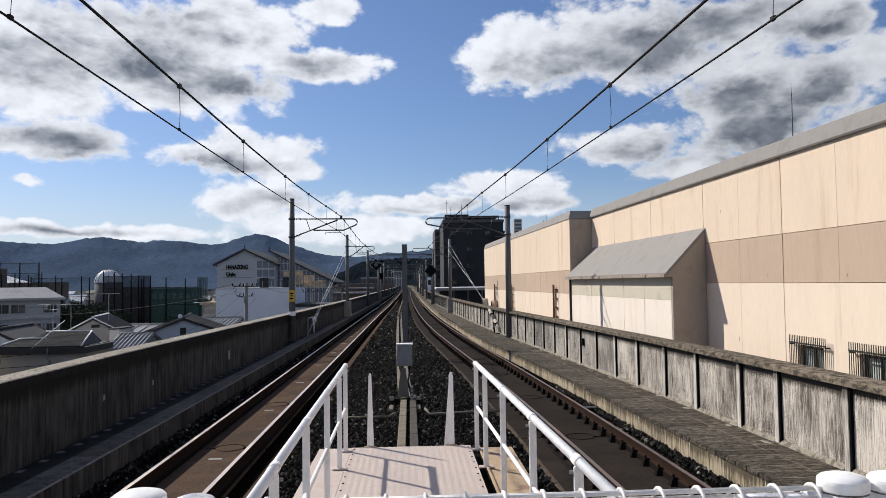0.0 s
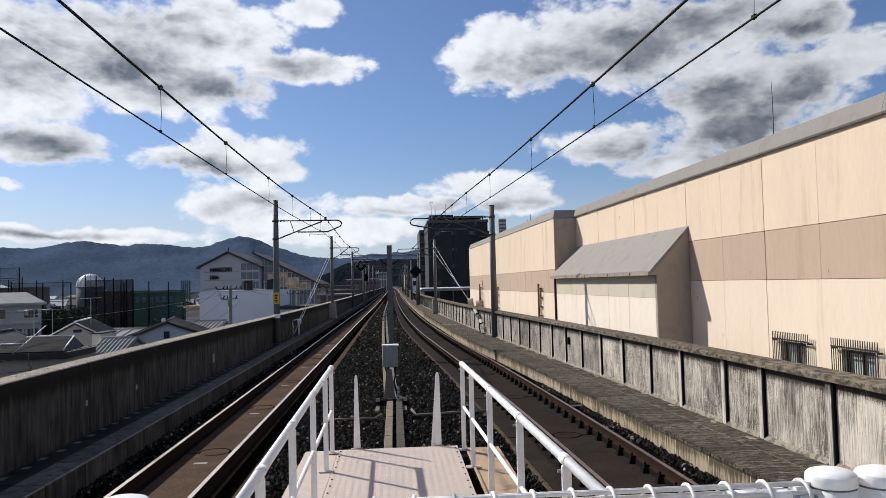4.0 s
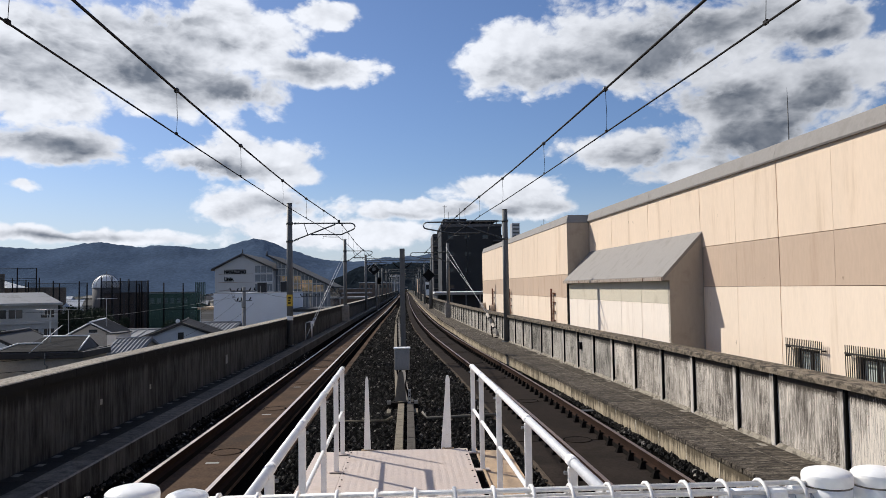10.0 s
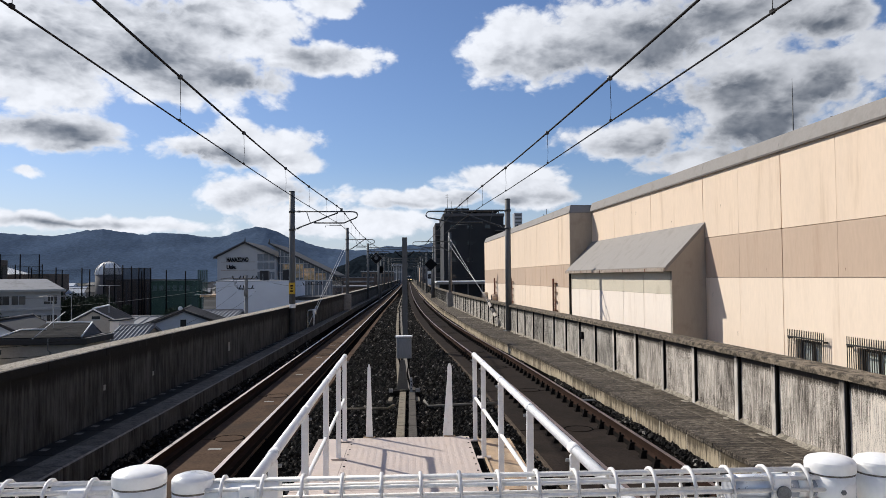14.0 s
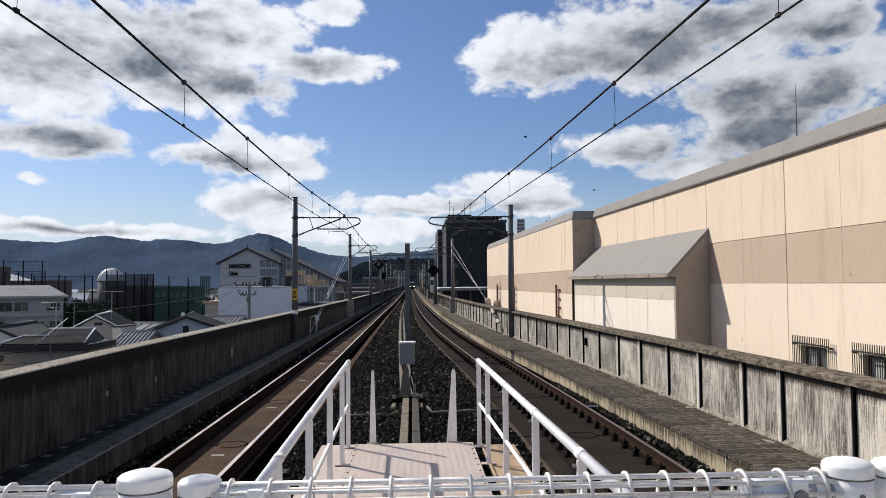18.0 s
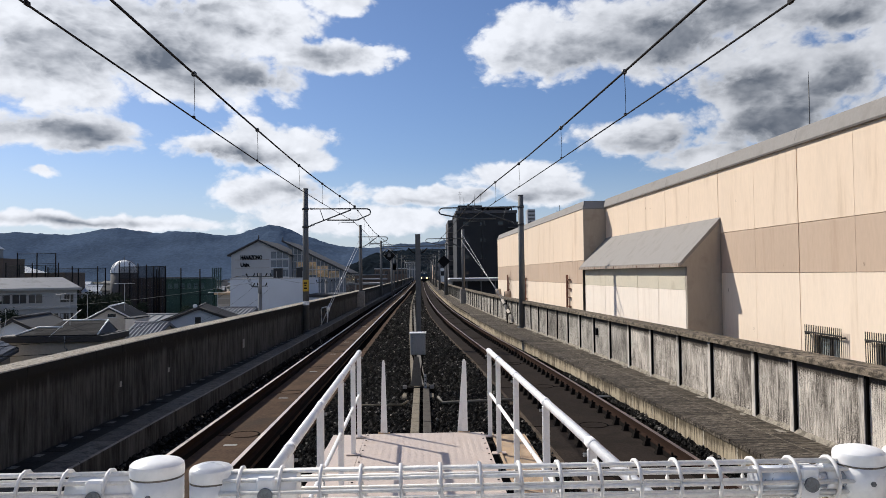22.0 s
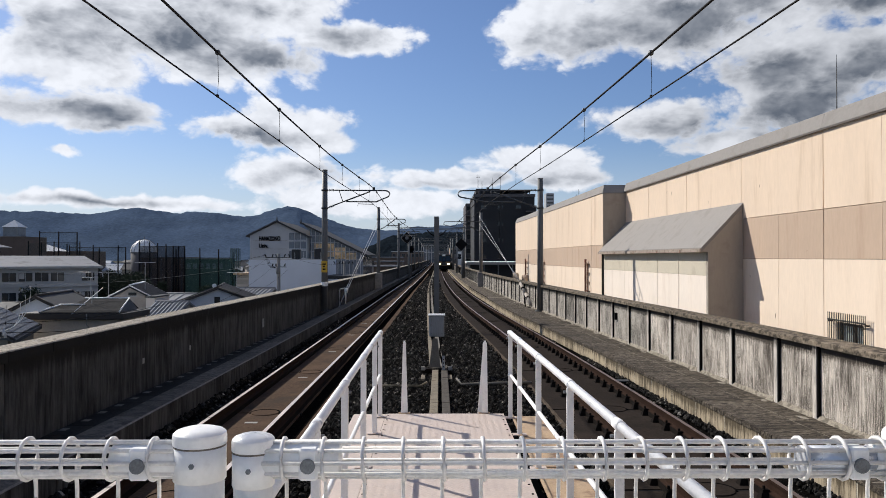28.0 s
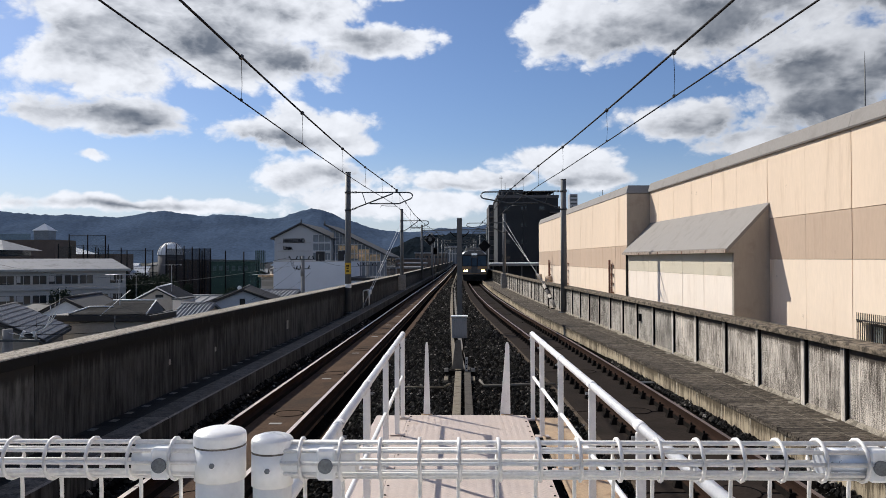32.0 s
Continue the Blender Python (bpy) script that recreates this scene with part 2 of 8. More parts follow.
    L(big, rr.inputs["Value"]), L(rr.outputs[0], b.inputs["Roughness"])
    if bump:
        bp = N("ShaderNodeBump")
        bp.inputs["Strength"].default_value, bp.inputs["Distance"].default_value = bump, depth
        L(small, bp.inputs["Height"]), L(bp.outputs[0], b.inputs["Normal"])
    if emit:
        b.inputs["Emission Color"].default_value, b.inputs["Emission Strength"].default_value = (*emit, 1), strength
    if coat:
        b.inputs["Coat Weight"].default_value = coat
    if trans:
        b.inputs["Transmission Weight"].default_value = trans
    MATS[name] = m
    return m


def streak_mat(name, pale, dark, fine=42.0, stretch=0.07, share=0.5, soft=0.09, top=None, bump=0.7, rough=0.9, along=1.0, speck=0.18):
    """Concrete with rain streaks: fine dark runs down the face, wide blotches, more runs towards a top edge, where the
    shadow under it is painted in too.
    """
    m = bpy.data.materials.new(name)
    m.use_nodes = True
    nt = m.node_tree
    N, L = nt.nodes.new, nt.links.new
    b = nt.nodes["Principled BSDF"]
    tc, info, shift = N("ShaderNodeTexCoord"), N("ShaderNodeObjectInfo"), N("ShaderNodeVectorMath")
    shift.operation = "MULTIPLY_ADD"
    L(info.outputs["Random"], shift.inputs[0])
    shift.inputs[1].default_value = (9.0, 21.0, 3.0)
    L(tc.outputs["Object"], shift.inputs[2])

    def noise_of(sc, det, st, rg):
        mp, n = N("ShaderNodeMapping"), N("ShaderNodeTexNoise")
        mp.inputs["Scale"].default_value = st
        L(shift.outputs[0], mp.inputs["Vector"]), L(mp.outputs[0], n.inputs["Vector"])
        n.inputs["Scale"].default_value, n.inputs["Detail"].default_value, n.inputs["Roughness"].default_value = sc, det, rg
        return n.outputs[0]

    def madd(a, k, c):
        n = N("ShaderNodeMath")
        n.operation = "MULTIPLY_ADD"
        L(a, n.inputs[0])
        n.inputs[1].default_value = k
        if isinstance(c, bpy.types.NodeSocket):
            L(c, n.inputs[2])
        else:
            n.inputs[2].default_value = c
        return n.outputs[0]

    def ramp(v, lo, hi, a=0.0, b_=1.0):
        n = N("ShaderNodeMapRange")
        n.interpolation_type = "SMOOTHSTEP"
        L(v, n.inputs["Value"])
        for k, q in (("From Min", lo), ("From Max", hi), ("To Min", a), ("To Max", b_)):
            n.inputs[k].default_value = q
        return n.outputs[0]

    run, blotch = noise_of(fine, 5, (1, along, stretch), 0.72), noise_of(2.2, 4, (1, 1, 0.6), 0.6)
    grain = noise_of(130.0, 3, (1, 1, 0.6), 0.6)
    v = madd(blotch, 0.45, run)
    v = madd(grain, speck, v)
    # darkening below the top edge: part runs, part painted shadow
    if top:
        sep = N("ShaderNodeSeparateXYZ")
        L(tc.outputs["Object"], sep.inputs[0])
        v = madd(ramp(sep.outputs[2], top[0], top[1]), top[2], v)
    v = madd(info.outputs["Random"], 0.10, v)
    mid = 0.5 + 0.225 + speck / 2 + 0.05 + (0.5 - share) * 0.3
    mx = N("ShaderNodeMix")
    mx.data_type = "RGBA"
    L(ramp(v, mid - soft, mid + soft), mx.inputs[0])
    mx.inputs[6].default_value, mx.inputs[7].default_value = (*pale, 1), (*dark, 1)
    L(mx.outputs[2], b.inputs["Base Color"])
    b.inputs["Roughness"].default_value, b.inputs["Specular IOR Level"].default_value = rough, 0.1
    bp = N("ShaderNodeBump")
    bp.inputs["Strength"].default_value, bp.inputs["Distance"].default_value = bump, 0.006
    L(grain, bp.inputs["Height"]), L(bp.outputs[0], b.inputs["Normal"])
    return m


# east parapet in three tones, darker further along the line
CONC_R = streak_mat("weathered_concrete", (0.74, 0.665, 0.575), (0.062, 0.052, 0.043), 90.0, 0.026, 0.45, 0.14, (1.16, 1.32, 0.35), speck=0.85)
CONC_R_MID = streak_mat("mid_dark_concrete", (0.52, 0.475, 0.415), (0.05, 0.046, 0.04), 80.0, 0.026, 0.50, 0.14, (1.14, 1.32, 0.38), speck=0.8)
CONC_R_FAR = streak_mat("far_dark_concrete", (0.20, 0.19, 0.172), (0.038, 0.036, 0.033), 40.0, 0.03, 0.62, 0.12, (1.0, 1.32, 0.4))
EDGE_R = streak_mat("pale_edge_concrete", (0.68, 0.62, 0.545), (0.10, 0.088, 0.075), 60.0, 0.05, 0.30, 0.18, (1.1, 1.30, 0.25))
# black for the stopper seals and for shade beside the ribs
SEAL_AND_SHADE = mat("black_seal_and_shade", (0.009, 0.0088, 0.0088), 0.99, vary=0.3, scale=5, fine=30)
# shade of the west parapet is put into its concrete's colour
CONC_L = streak_mat("shade_dark_concrete", (0.10, 0.096, 0.09), (0.024, 0.023, 0.0215), 9.0, 0.11, 0.56, 0.22, (1.0, 1.29, 0.28))
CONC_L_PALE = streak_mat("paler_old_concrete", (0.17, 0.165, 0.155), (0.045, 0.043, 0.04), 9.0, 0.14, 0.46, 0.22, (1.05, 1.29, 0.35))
# coping top, its colour raised for the sun on it
COPING_L = mat("sunlit_coping_concrete", (0.38, 0.335, 0.275), 0.92, vary=0.45, scale=14, fine=80, bump=0.8, dirt=(0.09, 0.08, 0.068), dirt_amount=0.5, dirt_scale=22, tint=0.15, depth=0.012)
COPING = mat("coping_concrete", (0.19, 0.155, 0.115), 0.92, vary=0.55, scale=12, fine=90, bump=0.8, dirt=(0.03, 0.026, 0.021), dirt_amount=0.62, dirt_scale=11, dirt_stretch=(1, 0.6, 1), tint=0.2, depth=0.008)
WALKWAY = mat("walkway_concrete", (0.125, 0.104, 0.08), 0.92, vary=0.6, scale=9, fine=60, bump=0.9, dirt=(0.026, 0.021, 0.017), dirt_amount=0.68, dirt_scale=20, dirt_stretch=(0.45, 1, 1), tint=0.35, depth=0.015)
# kerb copy darkened for the parapet's shade
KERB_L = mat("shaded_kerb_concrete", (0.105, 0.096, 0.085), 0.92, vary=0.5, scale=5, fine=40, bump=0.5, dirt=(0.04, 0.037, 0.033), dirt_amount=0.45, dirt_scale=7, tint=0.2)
# pale slots, and the highlight painted on the west kerb's edge
SLOT_EDGE_LIGHT = mat("pale_slot_edge_light", (0.17, 0.16, 0.15), 0.9, vary=0.5, scale=9, fine=60)
# walkway copy, its colour lowered to hold the same shade
WALKWAY_L = mat("shade_dark_walkway", (0.03, 0.028, 0.026), 0.92, vary=0.5, scale=3, fine=30, bump=0.5, tint=0.35)
KERB = streak_mat("kerb_concrete", (0.44, 0.365, 0.255), (0.10, 0.08, 0.054), 16.0, 0.12, 0.36, 0.14, (0.05, 0.2, 0.15))
PLATE_PALE = mat("pale_plate", (0.3, 0.29, 0.27), 0.8, vary=0.2, scale=8, fine=60)
KERB_MORTAR = mat("pale_mortar", (0.60, 0.54, 0.44), 0.92, vary=0.3, scale=9, fine=60, bump=0.5)
SPILL = mat("spilt_mortar", (0.30, 0.27, 0.225), 0.92, vary=0.3, scale=9, fine=60, bump=0.5)
FILLET = mat("mortar_fillet", (0.34, 0.30, 0.24), 0.92, vary=0.5, scale=9, fine=60, bump=0.7, dirt=(0.07, 0.06, 0.047), dirt_amount=0.6, dirt_scale=9)
EDGE_BROWN = mat("rust_stained_kerb", (0.085, 0.066, 0.05), 0.93, vary=0.45, scale=5, fine=40, bump=0.4)
SLAB = mat("track_slab_concrete", (0.085, 0.056, 0.039), 0.95, vary=0.4, scale=1.4, fine=25, bump=0.35, dirt=(0.05, 0.04, 0.032), dirt_amount=0.35, dirt_scale=1.0, tint=0.1)
SLAB_R = mat("track_slab_sooty", (0.027, 0.021, 0.0175), 0.95, vary=0.35, scale=1.4, fine=25, bump=0.35, dirt=(0.02, 0.0165, 0.0135), dirt_amount=0.4, dirt_scale=1.0, tint=0.1)
BALLAST = mat("ballast_stone", (0.006, 0.0055, 0.005), 0.99, vary=0.7, scale=14, fine=60, bump=1.0, dirt=(0.16, 0.15, 0.13), dirt_amount=0.02, dirt_scale=25, depth=0.03)
RAIL_SIDE = mat("rail_rust", (0.034, 0.02, 0.0145), 0.95, 0.0, vary=0.3, scale=3, fine=40)
RAIL_TOP = mat("rail_polished", (0.70, 0.60, 0.53), 0.38, 0.55, vary=0.06, scale=2, fine=20, bump=0.0)
RAIL_TOP_DULL = mat("rail_dull", (0.30, 0.22, 0.18), 0.45, 0.8, vary=0.15, scale=2, fine=20, bump=0.0)
FASTEN = mat("fastener_iron", (0.014, 0.0115, 0.010), 0.94, 0.0, vary=0.3, scale=10, fine=60)
WHITE = mat("white_paint", (0.93, 0.915, 0.885), 0.35, vary=0.06, scale=4, fine=60, bump=0.05, dirt=(0.45, 0.42, 0.36), dirt_amount=0.12, dirt_scale=7)
WHITE_RAIL = mat("white_rail_paint", (0.89, 0.88, 0.86), 0.35, vary=0.08, scale=6, fine=60, bump=0.08, dirt=(0.36, 0.26, 0.18), dirt_amount=0.0, dirt_scale=9)
SLEEVE = mat("bright_sleeve", (0.66, 0.69, 0.74), 0.32, 0.55, vary=0.1, scale=9, fine=60, bump=0.05)
WIRE_WHITE = mat("white_plastic_wire", (0.79, 0.765, 0.73), 0.45, vary=0.16, scale=12, fine=80, bump=0.05, dirt=(0.5, 0.46, 0.4), dirt_amount=0.12, dirt_scale=14)
SEAM = mat("grimy_seam", (0.22, 0.19, 0.16), 0.9, vary=0.5, scale=30, fine=120)
BOLT = mat("bolt_grey", (0.20, 0.21, 0.22), 0.5, 0.7, vary=0.3, scale=60, fine=200)
PLATE = mat("checker_plate", (0.54, 0.445, 0.385), 0.6, 0.0, vary=0.12, scale=2.5, fine=40, bump=0.1, dirt=(0.45, 0.35, 0.28), dirt_amount=0.3, dirt_scale=2.5)
TAN_PLATE = mat("rusty_tan_plate", (0.44, 0.31, 0.19), 0.7, 0.1, vary=0.2, scale=3, fine=40, dirt=(0.2, 0.11, 0.06), dirt_amount=0.4, dirt_scale=4)
STEEL = mat("mast_steel", (0.125, 0.128, 0.13), 0.68, 0.3, vary=0.2, scale=2, fine=30, bump=0.1, stretch=(1, 1, 0.25))
ARM = mat("arm_steel", (0.07, 0.075, 0.08), 0.55, 0.5, vary=0.2, scale=8, fine=40)
WIRE_DULL = mat("sheathed_wire", (0.012, 0.012, 0.013), 0.95, vary=0.1, scale=0.2, fine=0.7, bump=0)
WIRE = mat("copper_wire", (0.021, 0.019, 0.019), 0.75, 0.0, vary=0.1, scale=0.2, fine=0.7, bump=0)
GUY = mat("guy_steel", (0.42, 0.43, 0.44), 0.5, 0.5, vary=0.1, scale=0.3, fine=1.0, bump=0)
CABLE_TAN = mat("tan_trough", (0.21, 0.18, 0.135), 0.85, vary=0.25, scale=3, fine=30, dirt=(0.09, 0.077, 0.058), dirt_amount=0.45, dirt_scale=6)
TROUGH_DARK = mat("sooty_trough", (0.085, 0.075, 0.064), 0.9, vary=0.35, scale=4, fine=40, dirt=(0.04, 0.035, 0.03), dirt_amount=0.4, dirt_scale=6)
CABLE_GREY = mat("grey_trough", (0.16, 0.148, 0.128), 0.85, vary=0.25, scale=3, fine=30)
BLACK = mat("black_paint", (0.008, 0.008, 0.009), 0.92, vary=0.2, scale=4, fine=40)
YELLOW = mat("yellow_plate", (0.62, 0.38, 0.03), 0.5, vary=0.1, scale=6, fine=40)
CABINET = mat("ribbed_grey_enamel", (0.24, 0.25, 0.265), 0.5, 0.1, vary=0.15, scale=5, fine=50, bump=0.05, stretch=(1, 1, 0.15), dirt=(0.15, 0.14, 0.12), dirt_amount=0.25, dirt_scale=5)
BOXGREY = mat("grey_enamel", (0.40, 0.41, 0.42), 0.45, 0.1, vary=0.1, scale=5, fine=50, bump=0.05, dirt=(0.25, 0.22, 0.18), dirt_amount=0.2, dirt_scale=5)
BEIGE = mat("beige_panel", (0.77, 0.615, 0.47), 0.8, vary=0.05, scale=0.9, fine=14, bump=0.08, stretch=(1, 1, 0.25), dirt=(0.60, 0.45, 0.32), dirt_amount=0.3, dirt_scale=1.3, dirt_stretch=(1, 1, 0.12), tint=0.015)
BEIGE_BAND = mat("tan_band_panel", (0.53, 0.40, 0.30), 0.8, vary=0.06, scale=0.9, fine=14, bump=0.08, stretch=(1, 1, 0.25), dirt=(0.44, 0.31, 0.22), dirt_amount=0.3, dirt_scale=1.3, dirt_stretch=(1, 1, 0.12), tint=0.015)
BEIGE_LOW = mat("pale_panel", (0.81, 0.67, 0.53), 0.8, vary=0.05, scale=0.9, fine=14, bump=0.08, stretch=(1, 1, 0.25), dirt=(0.62, 0.48, 0.35), dirt_amount=0.3, dirt_scale=1.3, dirt_stretch=(1, 1, 0.12), tint=0.015)
HOOD_BAND = mat("grey_green_panel", (0.60, 0.54, 0.43), 0.8, vary=0.06, scale=0.9, fine=14, bump=0.08, dirt=(0.48, 0.42, 0.32), dirt_amount=0.3, dirt_scale=1.3)
# beige greyed and darkened for end walls turned from the sun
HOOD_SIDE = mat("shade_grey_panel", (0.40, 0.345, 0.285), 0.8, vary=0.06, scale=0.9, fine=14, bump=0.08, stretch=(1, 1, 0.25), dirt=(0.32, 0.27, 0.22), dirt_amount=0.3, dirt_scale=1.3)
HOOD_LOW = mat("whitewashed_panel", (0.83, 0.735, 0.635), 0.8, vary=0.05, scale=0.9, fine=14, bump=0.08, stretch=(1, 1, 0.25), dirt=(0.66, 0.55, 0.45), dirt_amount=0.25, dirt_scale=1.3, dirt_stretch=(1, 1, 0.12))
GUTTER = mat("dirty_gutter", (0.36, 0.30, 0.25), 0.8, vary=0.2, scale=3, fine=30, bump=0.1, dirt=(0.18, 0.14, 0.11), dirt_amount=0.5, dirt_scale=5)
PLASTER = mat("house_plaster", (0.36, 0.325, 0.285), 0.85, vary=0.15, scale=1.0, fine=15, tint=0.2)
WEEP = mat("rust_weep", (0.21, 0.145, 0.10), 0.85, vary=0.4, scale=20, fine=90)
WINDOW_PALE = mat("curtained_glass", (0.50, 0.55, 0.52), 0.3, vary=0.25, scale=2, fine=9, bump=0, stretch=(1, 1, 0.1))
COPING_GREY = mat("grey_coping_metal", (0.285, 0.265, 0.245), 0.8, 0.0, vary=0.07, scale=0.8, fine=12, bump=0.05, dirt=(0.24, 0.222, 0.205), dirt_amount=0.4, dirt_scale=1.6)
JOINT = mat("joint_dark", (0.27, 0.20, 0.15), 0.9, vary=0.2, scale=3, fine=20)
GRILLE = mat("grille_iron", (0.03, 0.026, 0.023), 0.6, 0.4, vary=0.3, scale=5, fine=40)
GLASS_DARK = mat("dark_glass", (0.02, 0.025, 0.03), 0.08, vary=0.2, scale=1, fine=8, bump=0)
RUST = mat("rusty_bracket", (0.16, 0.06, 0.035), 0.8, 0.3, vary=0.35, scale=8, fine=60)
TOWER = mat("dark_tower_wall", (0.013, 0.014, 0.017), 0.7, vary=0.25, scale=0.3, fine=5, bump=0.05)
TOWER_GREY = mat("tower_grey_wall", (0.115, 0.11, 0.112), 0.8, vary=0.15, scale=0.3, fine=5, bump=0.05)
GROUND = mat("town_ground", (0.075, 0.07, 0.062), 0.95, vary=0.4, scale=0.05, fine=1.2, dirt=(0.04, 0.055, 0.03), dirt_amount=0.5, dirt_scale=0.02)
# distance haze painted into both hill colours, stronger on the ridge
FOREST = mat("hazy_forest_hill", (0.011, 0.0155, 0.02), 1.0, vary=0.5, scale=0.03, fine=0.35, bump=0.9, depth=2.0)
RIDGE = mat("hazy_forest_ridge", (0.064, 0.092, 0.140), 1.0, vary=0.3, scale=0.004, fine=0.09, bump=0.3, depth=10.0)
SKIRT = mat("viaduct_concrete", (0.30, 0.28, 0.26), 0.9, vary=0.25, scale=0.5, fine=8)
# unseen paving, kept pale to bounce sun onto the fence posts
PAVING = mat("bounce_pale_paving", (0.70, 0.68, 0.63), 0.8, vary=0.12, scale=1.5, fine=20)
LEAF = mat("leaf_dark", (0.02, 0.03, 0.018), 0.8, vary=0.4, scale=1, fine=8, tint=0.3)
BARK = mat("bark", (0.08, 0.06, 0.045), 0.9, vary=0.3, scale=3, fine=20)

# ---------------------------------------------------------------- mesh helpers


def box(bm, x0, x1, y0, y1, z0, z1):
    v = [bm.verts.new((x, y, z)) for z in (z0, z1) for y in (y0, y1) for x in (x0, x1)]
    for f in ((0, 2, 3, 1), (4, 5, 7, 6), (0, 1, 5, 4), (2, 6, 7, 3), (0, 4, 6, 2), (1, 3, 7, 5)):
        bm.faces.new([v[i] for i in f])
    return v


def bevel(bm, w=0.01, seg=1):
    bmesh.ops.bevel(bm, geom=list(bm.edges), offset=w, segments=seg, affect="EDGES", profile=0.5, clamp_overlap=True)
    return bm


def bbox(x0, x1, y0, y1, z0, z1, w=0.0):
    bm = bmesh.new()
    box(bm, x0, x1, y0, y1, z0, z1)
    return bevel(bm, w) if w else bm


def tube(bm, a, b, r, r2=None, seg=8, cap=True):
    a, b = Vector(a), Vector(b)
    r2 = r if r2 is None else r2
    q = (b - a).to_track_quat("Z", "Y")
    ring = [[bm.verts.new(p + q @ Vector((math.cos(k * math.tau / seg) * rr, math.sin(k * math.tau / seg) * rr, 0))) for k in range(seg)]
            for p, rr in ((a, r), (b, r2))]
    for k in range(seg):
        f = bm.faces.new((ring[0][k], ring[0][(k + 1) % seg], ring[1][(k + 1) % seg], ring[1][k]))
        f.smooth = seg > 6
    if cap:
        bm.faces.new(ring[0][::-1]), bm.faces.new(ring[1])
    return bm


def pipe(bm, pts, r, seg=8, closed=False):
    """A round bar along points."""
    pts = [Vector(p) for p in pts]
    rings, n = [], len(pts)
    ref = Vector((0, 0, 1))
    for i, p in enumerate(pts):
        if closed:
            d = pts[(i + 1) % n] - pts[i - 1]
        else:
            d = pts[min(i + 1, n - 1)] - pts[max(i - 1, 0)]
        d.normalize()
        s = d.cross(ref)
        if s.length < 0.05:
            s = d.cross(Vector((1, 0, 0)))
        s.normalize()
        u = s.cross(d)
        rings.append([bm.verts.new(p + s * math.cos(k * math.tau / seg) * r + u * math.sin(k * math.tau / seg) * r) for k in range(seg)])
    for i in range(n if closed else n - 1):
        A, B = rings[i], rings[(i + 1) % n]
        for k in range(seg):
            f = bm.faces.new((A[k], A[(k + 1) % seg], B[(k + 1) % seg], B[k]))
            f.smooth = True
    if not closed:
        bm.faces.new(rings[0][::-1]), bm.faces.new(rings[-1])
    return bm


def sweep(bm, ys, center, profile, close=True):
    """A profile of (x, z) drawn along the line x = center(y)."""
    rows = [[bm.verts.new((center(y) + px, y, pz)) for px, pz in profile] for y in ys]
    n = len(profile)
    for A, B in zip(rows, rows[1:]):
        for k in range(n if close else n - 1):
            bm.faces.new((A[k], A[(k + 1) % n], B[(k + 1) % n], B[k]))
    if close:
        bm.faces.new(rows[0]), bm.faces.new(rows[-1][::-1])
    bmesh.ops.recalc_face_normals(bm, faces=bm.faces)
    return bm


def mesh_of(name, bm, material):
    me = bpy.data.meshes.new(name)
    bm.normal_update()
    bm.to_mesh(me)
    bm.free()
    for m in material if isinstance(material, (list, tuple)) else [material]:
        me.materials.append(m)
    return me


def part(name, bm, material, parent=None, label="", at=None):
    ob = new(name, mesh_of(name, bm, material) if isinstance(bm, bmesh.types.BMesh) else bm)
    if parent:
        ob.parent = parent
    if at is not None:
        ob.matrix_basis = at if isinstance(at, Matrix) else Matrix.Translation(at)
    return tagged(ob, label) if label else ob


def thing(name, label, category, at=(0, 0, 0), group="", kind="", turn=0.0):
    ob = new(name)
    ob.empty_display_size = 0.2
    ob.matrix_basis = pose(*at, 0, 0, turn)
    return tagged(ob, label, category, group, kind)


def solid(name, bm, material, label, category, group="", kind="", at=None):
    return tagged(part(name, bm, material, at=at), label, category, group, kind)


def quick(name, verts, faces, material, smooth=False):
    me = bpy.data.meshes.new(name)
    me.from_pydata(verts, [], faces)
    me.materials.append(material)
    if smooth:
        me.polygons.foreach_set("use_smooth", [True] * len(me.polygons))
    me.update()
    return me


# ---------------------------------------------------------------- plan of the line
def curve(knots):
    xs, vs = zip(*knots)

    def at(y):
        if y <= xs[0]:
            return vs[0]
        if y >= xs[-1]:
            return vs[-1] + (vs[-1] - vs[-2]) / (xs[-1] - xs[-2]) * (y - xs[-1])
        i = max(k for k in range(len(xs) - 1) if xs[k] <= y)
        h = xs[i + 1] - xs[i]
        t = (y - xs[i]) / h
        sl = [(vs[min(k + 1, len(vs) - 1)] - vs[max(k - 1, 0)]) / (xs[min(k + 1, len(xs) - 1)] - xs[max(k - 1, 0)]) for k in (i, i + 1)]
        return ((2 * t**3 - 3 * t * t + 1) * vs[i] + (t**3 - 2 * t * t + t) * h * sl[0]
                + (-2 * t**3 + 3 * t * t) * vs[i + 1] + (t**3 - t * t) * h * sl[1])

    return at


track_r = curve([(-40, 3.4), (8, 3.32), (14, 3.2), (20, 3.0), (26, 2.75), (33, 2.4), (43, 1.95), (57, 1.55), (82, 1.18), (133, 0.85), (220, 0.7), (335, 0.3), (404, 0.0), (565, -1.4), (800, -10.0)])
track_l = curve([(-40, -3.28), (60, -3.28), (100, -3.12), (220, -3.2), (335, -3.6), (404, -3.9), (565, -5.3), (800, -13.9)])
wall_l = curve([(-40, -5.6), (14, -5.56), (22, -5.45), (33, -5.26), (57, -4.98), (100, -4.9), (220, -5.0), (335, -5.4), (565, -7.1), (800, -15.7)])
